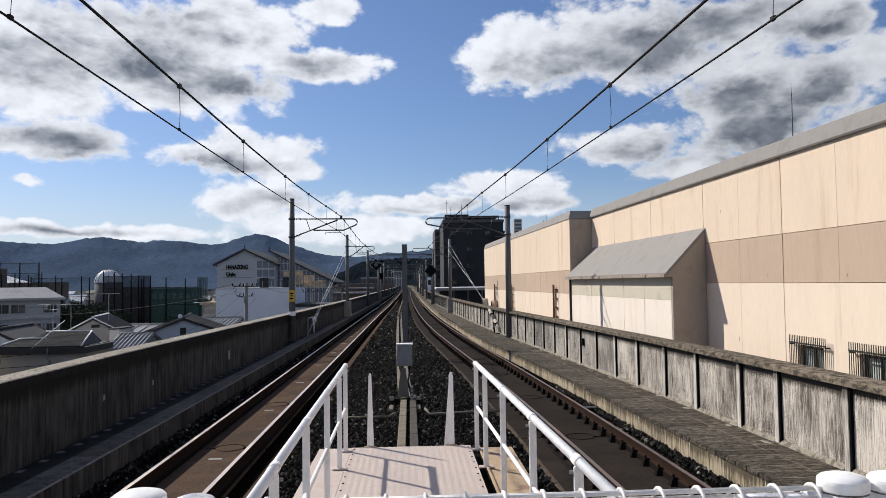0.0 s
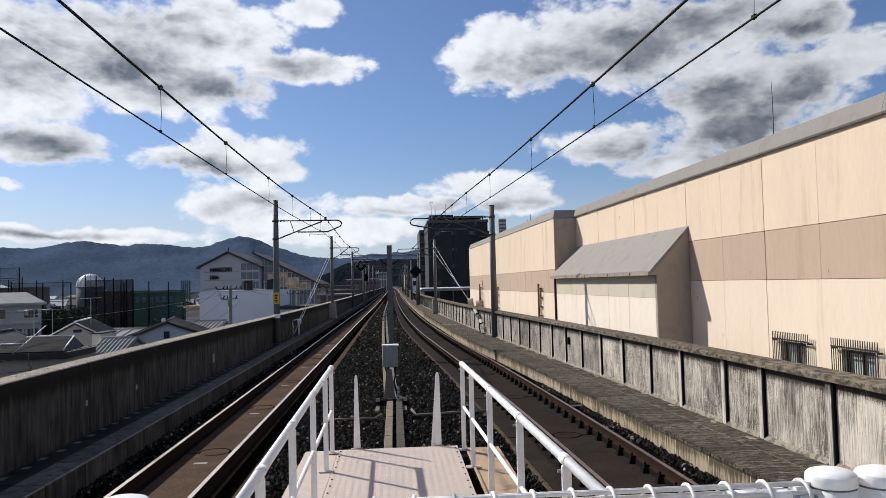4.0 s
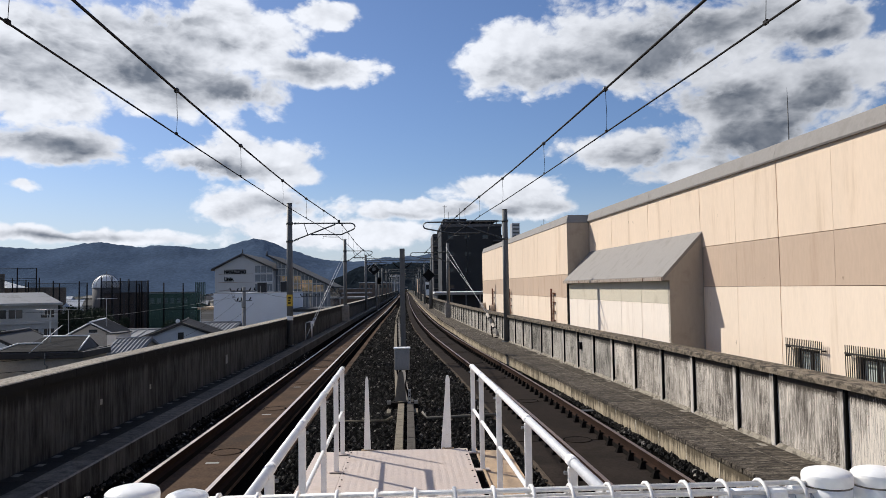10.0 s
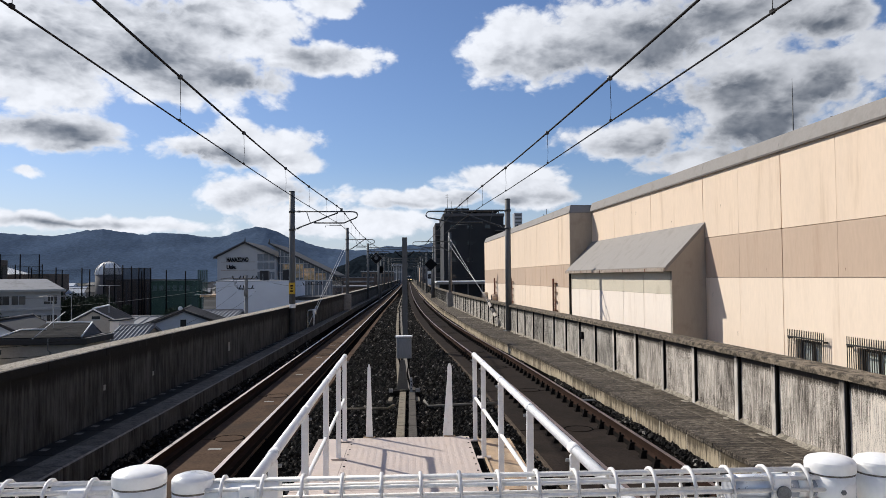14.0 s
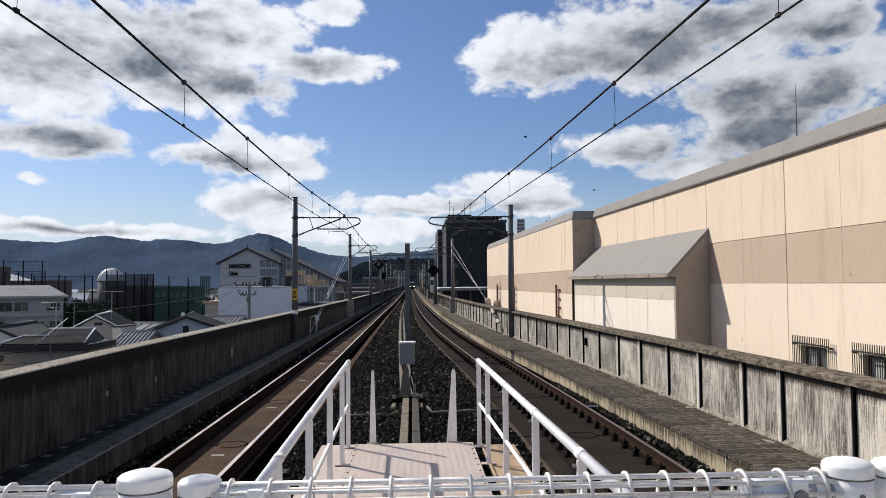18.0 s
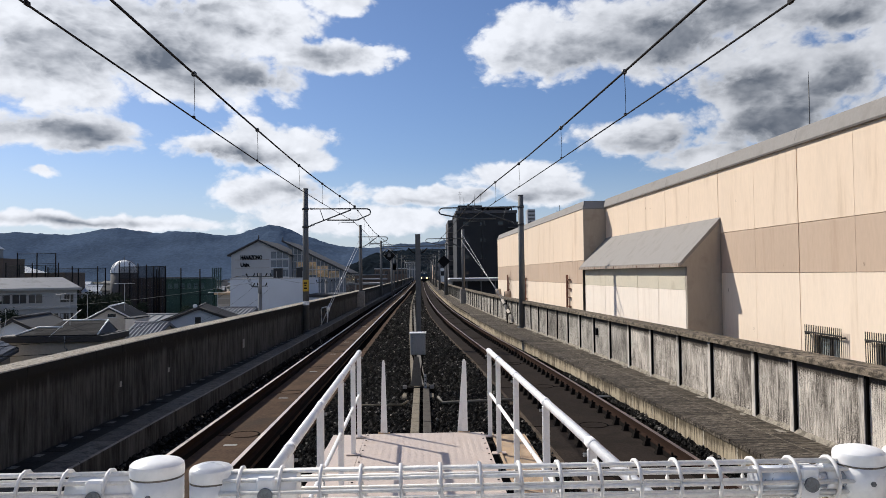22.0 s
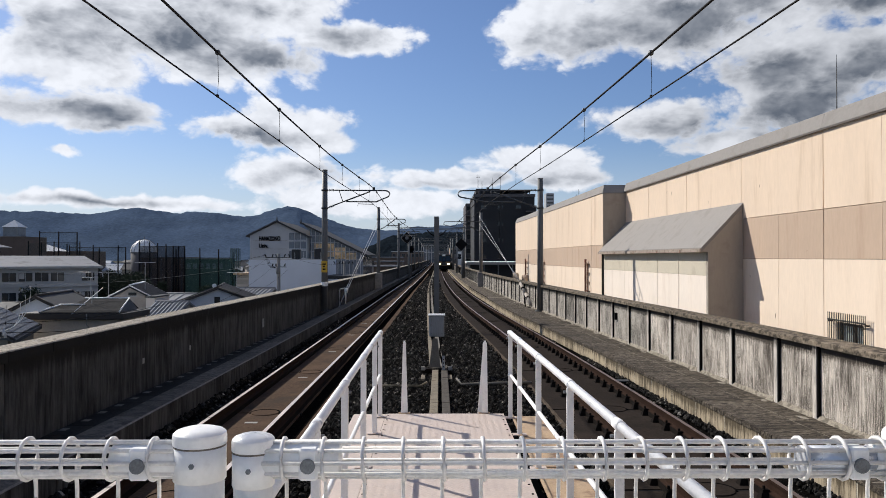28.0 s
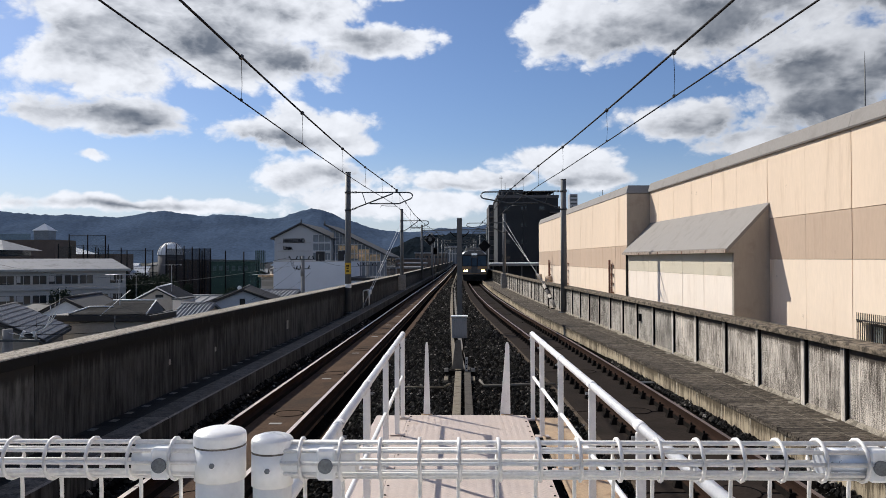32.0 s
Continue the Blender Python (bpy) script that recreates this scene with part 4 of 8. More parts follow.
# ---------------------------------------------------------------- overhead line
MAST_L = [33.0, 57.5, 84.0, 111.0, 138.0, 165.0, 195.0, 225.0]
MAST_R = [33.0, 61.5, 88.0, 115.0, 142.0, 170.0, 200.0, 230.0]
WIRE_L = curve([(4, -3.3), (15, -3.28), (20, -3.25), (24.5, -3.17), (28.3, -3.06), (33, -2.95), (57.5, -3.35), (84, -2.95), (111, -3.3), (165, -3.0), (225, -3.2)])
WIRE_R = curve([(4, 3.28), (6.2, 3.2), (10.9, 3.0), (15.3, 2.81), (20, 2.59), (24, 2.36), (33, 2.03), (61.5, 1.55), (88, 1.1), (115, 0.95), (170, 0.75), (230, 0.6)])


def make_mast(side, y, n):
    s = -1 if side == "west" else 1
    x = {("west", 33.0): -5.09, ("west", 57.5): -4.72, ("east", 33.0): 4.33, ("east", 61.5): 3.30}.get((side, y))
    if x is None:
        x = wall_l(y) + 0.28 if s < 0 else wall_r(y) - 0.28
    wire = (WIRE_L if s < 0 else WIRE_R)(y)
    top = 6.45 if s < 0 else 6.08 if y == 33.0 else 6.3
    mast = thing("catenary_mast", "tall grey round steel mast carrying overhead wires", "catenary mast", (x, y, 0.27), group="masts along the viaduct")
    bm = bmesh.new()
    tube(bm, (0, 0, 0), (0, 0, top - 0.27), 0.142, 0.118, 20 if n < 2 else 10)
    part("pole", bm, STEEL, mast)
    bm = bmesh.new()
    tube(bm, (0, 0, top - 0.275), (0, 0, top - 0.25), 0.13, 0.12, 14)
    part("cap", bm, ARM, mast)
    if n == 1:
        part("base_block", bbox(-0.27, 0.27, -0.3, 0.3, 0, 1.18, 0.02), SKIRT, mast, "grey concrete block")
    else:
        bm = bmesh.new()
        tube(bm, (0, 0, 0), (0, 0, 0.05), 0.24, seg=16)
        for k in range(6):
            a = k * math.tau / 6
            tube(bm, (0.19 * math.cos(a), 0.19 * math.sin(a), 0.05), (0.19 * math.cos(a), 0.19 * math.sin(a), 0.11), 0.022, seg=6)
        part("base_flange", bm, ARM, mast)
    d = wire - x
    e = -s  # towards the track
    u = abs(d)
    zt, zb, zl = 5.31, 4.80, 4.53
    over = 0.75 if s < 0 else 1.35
    bm = bmesh.new()
    pts = [(e * 0.42, 0, zt), (e * u, 0, zt - 0.015), (e * (u + over - 0.25), 0, zt - 0.02)]
    pts += [(e * (u + over - 0.25 + 0.2 * math.sin(a)), 0, zt - 0.17 + 0.15 * math.cos(a)) for a in (0.5, 1.0, 1.57, 2.1, 2.6)]
    pts += [(e * (u + 0.1), 0, zb), (e * (u - 1.2 if u > 1.6 else 0.6), 0, zb + 0.01)]
    pipe(bm, pts, 0.03, 8)
    part("registration_loop", bm, ARM, mast)
    bm = bmesh.new()
    pipe(bm, [(e * 0.4, 0, zl + 0.12), (e * (u - 0.15), 0, zt - 0.06)], 0.03, 8)
    pipe(bm, [(e * 0.62, 0, zt), (e * 0.8, 0, zb - 0.02)], 0.018, 6)
    part("bracket_stay", bm, ARM, mast)
    for z in (zt, zl):
        bm = bmesh.new()
        dz = 0 if z == zt else 0.12
        tube(bm, (e * 0.13, 0, z), (e * 0.42, 0, z + dz), 0.02, seg=6)
        for k in range(4):
            tube(bm, (e * (0.2 + 0.055 * k), 0, z + dz * (0.25 + 0.19 * k)), (e * (0.225 + 0.055 * k), 0, z + dz * (0.33 + 0.19 * k)), 0.05, seg=10)
        part("insulator", bm, ARM, mast)
        part("clamp_band", tube(bmesh.new(), (0, 0, z - 0.05), (0, 0, z + 0.05), 0.145, seg=14), ARM, mast)
    bm = bmesh.new()
    pipe(bm, [(e * (u - 0.7), 0, zb - 0.18), (e * (u - 0.68), 0, zb - 0.08), (e * (u - 0.45), 0, zb - 0.1), (e * u, 0, 4.69)], 0.014, 6)
    part("steady_arm", bm, ARM, mast)
    bm = bmesh.new()
    box(bm, e * u - 0.05, e * u + 0.05, -0.05, 0.05, zt - 0.03, zt + 0.13)
    part("wire_saddle", bm, ARM, mast)
    if n == 0 and s < 0:
        part("number_plate", bbox(-0.12, 0.14, -0.158, -0.146, 1.72, 2.22, 0.004), YELLOW, mast, "yellow plate with dark marks")
        for k, (z, w) in enumerate(((2.08, 0.14), (1.98, 0.09), (1.86, 0.13))):
            part("plate_mark", bbox(-w / 2, w / 2, -0.162, -0.157, z - 0.03, z + 0.03), BLACK, mast)
        part("white_band", tube(bmesh.new(), (0, 0, 1.12), (0, 0, 1.3), 0.1415, 0.1410, 20, False), WHITE_RAIL, mast)
    return mast


def make_wires():
    for side, line, masts in (("west", WIRE_L, MAST_L), ("east", WIRE_R, MAST_R)):
        sup = [4.5 - 28.5, 4.5] + masts
        zs = lambda y, a, b: 5.66 - 0.35 * (y - a) * (b - y) / 30**2
        cat = thing("overhead_line", "dark contact wire hung from a messenger wire by droppers", "overhead wire", group="overhead lines")
        con, mes = bmesh.new(), bmesh.new()
        pipe(con, [(line(y), y, 4.96) for y in span(sup[0], sup[-1], 4)], 0.011, 5)
        pts = []
        for a, b in zip(sup, sup[1:]):
            pts += [(line(y), y, zs(y, a, b)) for y in span(a, b, 3)[:-1]]
        pipe(mes, pts, 0.017, 6)
        part("contact_wire", con, WIRE, cat)
        part("messenger_wire", mes, WIRE, cat)
        for a, b in zip(sup[1:5], sup[2:6]):
            n = max(3, round((b - a) / 4.75))
            first = (6.35, 10.95, 15.1, 20.0, 24.1, 28.1, 31.0)
            for k in range(7 if a == 4.5 else n):
                y = first[k] if a == 4.5 else a + (b - a) * (k + 0.38) / n
                z = zs(y, a, b)
                bm = bmesh.new()
                pipe(bm, [(line(y), y, 4.975), (line(y) + 0.012, y, 5.2), (line(y), y, z)], 0.0045, 4)
                box(bm, line(y) - 0.014, line(y) + 0.014, y - 0.03, y + 0.03, 4.952, 4.99)
                part("dropper", bm, WIRE, cat)
                bm = bmesh.new()
                bmesh.ops.create_uvsphere(bm, u_segments=8, v_segments=6, radius=0.042)
                part("dropper_clip", bm, ARM, cat, at=(line(y), y, z))


def make_guys():
    g = thing("guy_wires", "pair of pale steel guy wires down to a white anchor frame", "guy wire", (-4.98, 38.3, 0.16), group="guy wires")
    for k in (0, 1):
        bm = bmesh.new()
        pipe(bm, [(0.2, 19.2, 5.26 - 0.42 * k), (0.02 + 0.09 * k, 1.3, 0.86)], 0.014, 6)
        part("guy_wire", bm, GUY, g)
        bm = bmesh.new()
        tube(bm, (0.02 + 0.09 * k, 1.2, 0.83), (0.03 + 0.09 * k, 2.0, 1.03), 0.035, 0.03, 8)
        part("turnbuckle", bm, BOXGREY, g)
    bm = bmesh.new()
    tube(bm, (-0.02, 0.85, 0.78), (0.16, 0.85, 0.78), 0.13, seg=16)
    part("tension_drum", bevel(bm, 0.02), WHITE_RAIL, g, "white round drum")
    bm = bmesh.new()
    pipe(bm, [(-0.16, 0, 0), (-0.16, 0, 0.84), (-0.13, 0, 0.88), (0.11, 0, 0.93), (0.14, 0, 0.9), (0.14, 0, 0.0)], 0.03, 8)
    part("anchor_frame", bm, WHITE_RAIL, g)
    bm = bmesh.new()
    pipe(bm, [(-0.14, 0.03, 0.1), (0.1, 0.5, 0.76)], 0.025, 6)
    pipe(bm, [(0.15, 0.03, 0.1), (0.12, 0.5, 0.76)], 0.025, 6)
    part("anchor_stay", bm, GUY, g)
    for x in (-0.16, 0.14):
        part("foot_plate", bbox(x - 0.07, x + 0.07, -0.07, 0.07, -0.01, 0.02, 0.004), BOXGREY, g)

    g = thing("guy_wires", "pair of pale steel guy wires with a white tensioner", "guy wire", (4.26, 35.6, 0.28), group="guy wires")
    a = Vector((0.02, 0.0, 0.12))
    for k in (0, 1):
        bm = bmesh.new()
        pipe(bm, [(-1.1, 25.8, 5.72 - 0.6 * k), (-0.33 + 0.1 * k, 2.3, 1.1)], 0.0105, 6)
        part("guy_wire", bm, GUY, g)
    bm = bmesh.new()
    tube(bm, (-0.29, 2.2, 1.05), (-0.16, 1.2, 0.62), 0.075, 0.075, 14)
    part("tensioner", bm, PLASTER, g, "white tensioner cylinder")
    bm = bmesh.new()
    tube(bm, (-0.15, 1.1, 0.58), (0.0, 0.0, 0.13), 0.082, 0.082, 14)
    part("tensioner_rod", bm, PLASTER, g)
    for t in (0.25, 0.7):
        bm = bmesh.new()
        c = Vector((-0.29, 2.2, 1.05)).lerp((0.0, 0, 0.13), t)
        tube(bm, c + Vector((0, 0.04, 0.02)), c - Vector((0, 0.04, 0.02)), 0.1, seg=12)
        part("tensioner_band", bm, FASTEN, g)
    bm = bmesh.new()
    pipe(bm, [(-0.25, 0.4, 0), (-0.22, 0.7, 0.45), (0.12, 0.7, 0.45), (0.15, 0.4, 0)], 0.028, 6)
    pipe(bm, [(-0.2, -0.1, 0.02), (0.25, -0.1, 0.02), (0.25, 0.2, 0.14)], 0.035, 6)
    part("anchor_frame", bm, FASTEN, g)


def make_portal():
    """Slender beam across both tracks between two masts, braced at its ends."""
    g = thing("portal_beam", "thin grey steel beam spanning both tracks between masts", "portal frame", (0, 84.0, 5.94), group="portals over the line")
    for z in (-0.09, 0.09):
        bm = bmesh.new()
        pipe(bm, [(-4.62, 0, z), (2.75, 4, z)], 0.035, 6)
        part("chord", bm, STEEL, g)
    n = 15
    for k in range(n):
        x0, x1 = -4.6 + 7.3 * k / n, -4.6 + 7.3 * (k + 1) / n
        y0, y1 = 4 * k / n, 4 * (k + 1) / n
        bm = bmesh.new()
        pipe(bm, [(x0, y0, -0.09 if k % 2 else 0.09), (x1, y1, 0.09 if k % 2 else -0.09)], 0.016, 5)
        part("lattice_bar", bm, STEEL, g)
    for s, x, y in ((1, -4.6, 0), (-1, 2.72, 4)):
        bm = bmesh.new()
        pipe(bm, [(x, y, -0.95), (x + s * 0.85, y + s * 0.46, -0.1)], 0.03, 6)
        part("knee_brace", bm, STEEL, g)


def make_middle():
    # post, trackside box and troughs between the tracks
    p = thing("line_post", "slender grey steel post between the two tracks", "post", (-0.19, 30.0, BALLAST_Z))
    bm = bmesh.new()
    box(bm, -0.1, 0.1, -0.1, -0.086, 0, 4.5), box(bm, -0.1, 0.1, 0.086, 0.1, 0, 4.5), box(bm, -0.008, 0.008, -0.086, 0.086, 0, 4.5)
    part("post_body", bm, STEEL, p)
    for z in (1.45, 3.7, 4.1):
        part("post_band", bbox(-0.11, 0.11, -0.112, 0.112, z, z + 0.05, 0.004), STEEL, p)
    for s in (-1, 1):
        bm = bmesh.new()
        pipe(bm, [(s * 0.1, 0, 3.74), (s * 0.22, 0, 3.8), (s * 0.38, 0, 3.96)], 0.024, 8)
        part("post_hook", bm, BLACK, p)
    c = thing("trackside_cabinet", "grey enamel box on an angle iron stand in the ballast", "trackside box", (-0.145, 19.0, BALLAST_Z))
    bm = bbox(-0.19, 0.19, -0.14, 0.14, 0.9, 1.42, 0.015)
    part("cabinet_body", bm, CABINET, c)
    part("cabinet_lid", bbox(-0.21, 0.21, -0.16, 0.16, 1.42, 1.455, 0.008), WHITE_RAIL, c, "pale lid")
    part("cabinet_door", bbox(-0.165, 0.165, -0.152, -0.1405, 0.94, 1.38, 0.004), CABINET, c)
    for sx in (-0.13, 0.13):
        for z in (0.98, 1.34):
            bm = bmesh.new()
            tube(bm, (sx, -0.151, z), (sx, -0.163, z), 0.014, seg=8)
            part("bolt", bm, BOLT, c)
    for s in (-1, 1):
        bm = bmesh.new()
        pipe(bm, [(s * 0.13, -0.1, 0.9), (s * 0.07, -0.1, 0.5), (s * 0.2, -0.12, 0.02)], 0.024, 6)
        pipe(bm, [(s * 0.13, 0.1, 0.9), (s * 0.07, 0.1, 0.5), (s * 0.2, 0.12, 0.02)], 0.024, 6)
        part("stand_leg", bm, FASTEN, c)
        part("stand_foot", bbox(s * 0.22 - 0.12, s * 0.22 + 0.12, -0.22, 0.16, -0.02, 0.06, 0.01), FASTEN, c)
        part("concrete_marker", bbox(s * 0.32 - 0.05, s * 0.32 + 0.05, -1.35, -0.75, -0.05, 0.05, 0.01), CABLE_TAN, c)
    part("base_plate", bbox(-0.36, 0.36, -0.36, -0.2, 0.03, 0.13, 0.01), FASTEN, c)
    bm = bmesh.new()
    v = [bm.verts.new(p) for p in ((-0.19, -0.2, 0.14), (0.1, -0.2, 0.14), (0.02, -0.16, 0.86), (-0.1, -0.16, 0.86), (-0.19, -0.185, 0.14), (0.1, -0.185, 0.14), (0.02, -0.145, 0.86), (-0.1, -0.145, 0.86))]
    for q in ((0, 1, 2, 3), (7, 6, 5, 4), (0, 4, 5, 1), (1, 5, 6, 2), (2, 6, 7, 3), (3, 7, 4, 0)):
        bm.faces.new([v[i] for i in q])
    bmesh.ops.recalc_face_normals(bm, faces=bm.faces)
    part("stand_plate", bm, CABLE_GREY, c)
    bar = part("slotted_bar", bbox(0.14, 0.2, -0.39, -0.37, 0.0, 0.46, 0.008), BOXGREY, c, "pale slotted steel bar")
    for k in range(4):
        part("slot", tube(bmesh.new(), (0.17, -0.391, 0.1 + 0.09 * k), (0.17, -0.398, 0.1 + 0.09 * k), 0.018, seg=10), BLACK, bar)
    for sx in (-0.33, 0.33):
        part("end_pad", bbox(sx - 0.05, sx + 0.05, -0.4, -0.34, 0.1, 0.19, 0.008), PLATE_PALE, c)
    for name, x0, m, lab in (("cable_trough", -0.255, CABLE_TAN, "tan concrete cable trough lying in the ballast"), ("cable_trough", -0.03, TROUGH_DARK, "dark grey concrete cable trough lying in the ballast")):
        t = thing(name, lab, "cable trough", (0, 0, 0), group="cable troughs")
        y = 10.4
        while y < 18.6:
            part("trough_piece", bbox(x0, x0 + 0.155, y + 0.008, y + 1.0, BALLAST_Z - 0.1, -0.13 + 0.008 * random.random(), 0.01), m, t)
            y += 1.0
    ft = thing("cable_trough", "tan concrete cable trough beside the line post", "cable trough", group="cable troughs")
    bm = bmesh.new()
    mid = curve([(19.6, -0.26), (30, -0.48), (45, -0.75), (80, -1.15), (220, -1.3)])
    sweep(bm, span(19.6, 220, 6), mid, [(-0.075, BALLAST_Z - 0.1), (-0.075, -0.17), (0.075, -0.17), (0.075, BALLAST_Z - 0.1)])
    part("trough_run", bm, CABLE_TAN, ft)
    bm = bmesh.new()
    sweep(bm, span(19.6, 220, 6), lambda y: mid(y) + 0.24, [(-0.06, BALLAST_Z - 0.1), (-0.06, -0.18), (0.06, -0.18), (0.06, BALLAST_Z - 0.1)])
    part("trough_run", bm, CABLE_GREY, ft)
    cr = thing("cable_crossing", "thin pale conduit laid across the ballast", "conduit")
    bm = bmesh.new()
    pipe(bm, [(-1.6, 16.6, -0.17), (-0.5, 16.5, -0.16), (-0.36, 16.9, -0.15)], 0.022, 6)
    part("conduit", bm, CABLE_TAN, cr)
    bm = bmesh.new()
    pipe(bm, [(0.32, 17.4, -0.15), (0.4, 16.7, -0.16), (1.5, 16.9, -0.16), (2.0, 17.0, -0.17)], 0.03, 6)
    part("conduit", bm, CABLE_GREY, cr)
    jb = thing("bond_box", "flat dark steel box lying between rail and kerb", "trackside box", (3.88, 16.4, -0.1))
    part("box_body", bbox(-0.14, 0.15, -0.09, 0.09, -0.05, 0.055, 0.01), FASTEN, jb)
    part("box_lid", bbox(-0.17, 0.17, -0.11, 0.11, 0.055, 0.075, 0.006), ARM, jb)
    for sx in (-0.15, 0.15):
        part("bolt", tube(bmesh.new(), (sx, -0.06, 0.075), (sx, -0.06, 0.095), 0.016, seg=6), FASTEN, jb)
    bm = bmesh.new()
    pipe(bm, [(-0.14, 0.02, 0.0), (-0.2, 0.05, -0.02), (-0.24, 0.2, -0.06)], 0.014, 6)
    part("bond_cable", bm, BLACK, jb)


def make_signals():
    for x, y, z, base, lab in ((-3.98, 90.0, 4.98, 0.27, "black diamond board with a round lens on a post"), (2.40, 86.0, 4.12, 0.27, "plain black diamond board on a post")):
        s = thing("diamond_signal", lab, "railway signal", (x, y, base), group="diamond boards")
        bm = bmesh.new()
        h = z - base
        tube(bm, (0.3 if x < 0 else 0.1, 0.1, -0.4), (0.3 if x < 0 else 0.1, 0.1, h + 0.3), 0.09, 0.07, 10)
        part("signal_post", bm, STEEL, s)
        bm = bmesh.new()
        r = 0.72
        vs = [[bm.verts.new((r * math.sin(k * math.pi / 2), yy, h + r * math.cos(k * math.pi / 2))) for k in range(4)] for yy in (-0.05, 0.0)]
        bm.faces.new(vs[0]), bm.faces.new(vs[1][::-1])
        for k in range(4):
            bm.faces.new((vs[0][k], vs[1][k], vs[1][(k + 1) % 4], vs[0][(k + 1) % 4]))
        part("board", bm, BLACK, s)
        bm = bmesh.new()
        pipe(bm, [(0.74 * math.sin(k * math.pi / 2), -0.03, h + 0.74 * math.cos(k * math.pi / 2)) for k in range(4)], 0.022, 5, True)
        part("board_rim", bm, BOXGREY if x < 0 else ARM, s)
        if x < 0:
            bm = bmesh.new()
            tube(bm, (0, -0.05, h), (0, -0.12, h), 0.2, 0.22, 16)
            part("lens_hood", bm, STEEL, s)
        for dz in (-0.3, 0.3):
            part("board_bracket", bbox(-0.1, 0.34, 0.0, 0.05, h + dz - 0.03, h + dz + 0.03), ARM, s)
    s = thing("signal_head", "black round backed signal head on a grey post", "railway signal", (-3.95, 104.0, -0.2))
    part("signal_post", tube(bmesh.new(), (0, 0, 0), (0, 0, 5.2), 0.08, 0.07, 10), STEEL, s)
    bm = bmesh.new()
    tube(bm, (0, -0.14, 4.1), (0, -0.1, 4.1), 0.36, seg=16)
    box(bm, -0.3, 0.3, -0.14, -0.1, 3.5, 4.1)
    part("backboard", bm, BLACK, s)
    for k in range(2):
        bm = bmesh.new()
        tube(bm, (0, -0.14, 4.1 - 0.35 * k), (0, -0.34, 4.1 - 0.35 * k), 0.11, seg=10, cap=False)
        part("lens_hood", bm, BLACK, s)
    # portal beams across the line further on
    for y in (165.0, 225.0, 300.0):
        b = thing("portal_beam", "grey steel portal carrying overhead wires across the line", "portal frame", (0, y, 0), group="portals over the line")
        bm = bmesh.new()
        x0, x1 = wall_l(y) + 0.3, wall_r(y) - 0.3
        for zz in (6.3, 6.75):
            pipe(bm, [(x0, 0, zz), (x1, 0, zz)], 0.05, 6)
        for k in range(9):
            pipe(bm, [(x0 + (x1 - x0) * k / 9, 0, 6.3 + 0.45 * (k % 2)), (x0 + (x1 - x0) * (k + 1) / 9, 0, 6.75 - 0.45 * (k % 2))], 0.03, 5)
        part("truss", bm, STEEL, b)
        for xx in (x0, x1):
            part("column", tube(bmesh.new(), (xx, 0, 0.25), (xx, 0, 7.0), 0.13, 0.12, 8), STEEL, b)


# ---------------------------------------------------------------- platform end, deck and fence
DECK = 0.5
PLAT = 1.1


def checker_mesh(x0, x1, y0, y1):
    """A steel plate with raised lozenges in alternating rows."""
    V, Fc = [], []

    def add(vs, fs):
        o = len(V)
        V.extend(vs)
        Fc.extend([tuple(i + o for i in f) for f in fs])

    add([(x0, y0, -0.006), (x1, y0, -0.006), (x1, y1, -0.006), (x0, y1, -0.006), (x0, y0, 0), (x1, y0, 0), (x1, y1, 0), (x0, y1, 0)],
        [(4, 5, 6, 7), (0, 1, 5, 4), (1, 2, 6, 5), (2, 3, 7, 6), (3, 0, 4, 7)])
    j, y = 0, y0 + 0.02
    while y < y1 - 0.02:
        x = x0 + 0.02 + (0.02 if j % 2 else 0)
        i = 0
        while x < x1 - 0.02:
            s = 1 if (i + j) % 2 else -1
            dx, dy = 0.014, 0.010 * s
            nx, ny = -0.0035 * s, 0.0045
            add([(x - dx, y - dy, 0), (x + nx, y + ny, 0), (x + dx, y + dy, 0), (x - nx, y - ny, 0), (x, y, 0.003)], [(1, 0, 4), (2, 1, 4), (3, 2, 4), (0, 3, 4)])
            x += 0.04
            i += 1
        y += 0.034
        j += 1
    return V, Fc


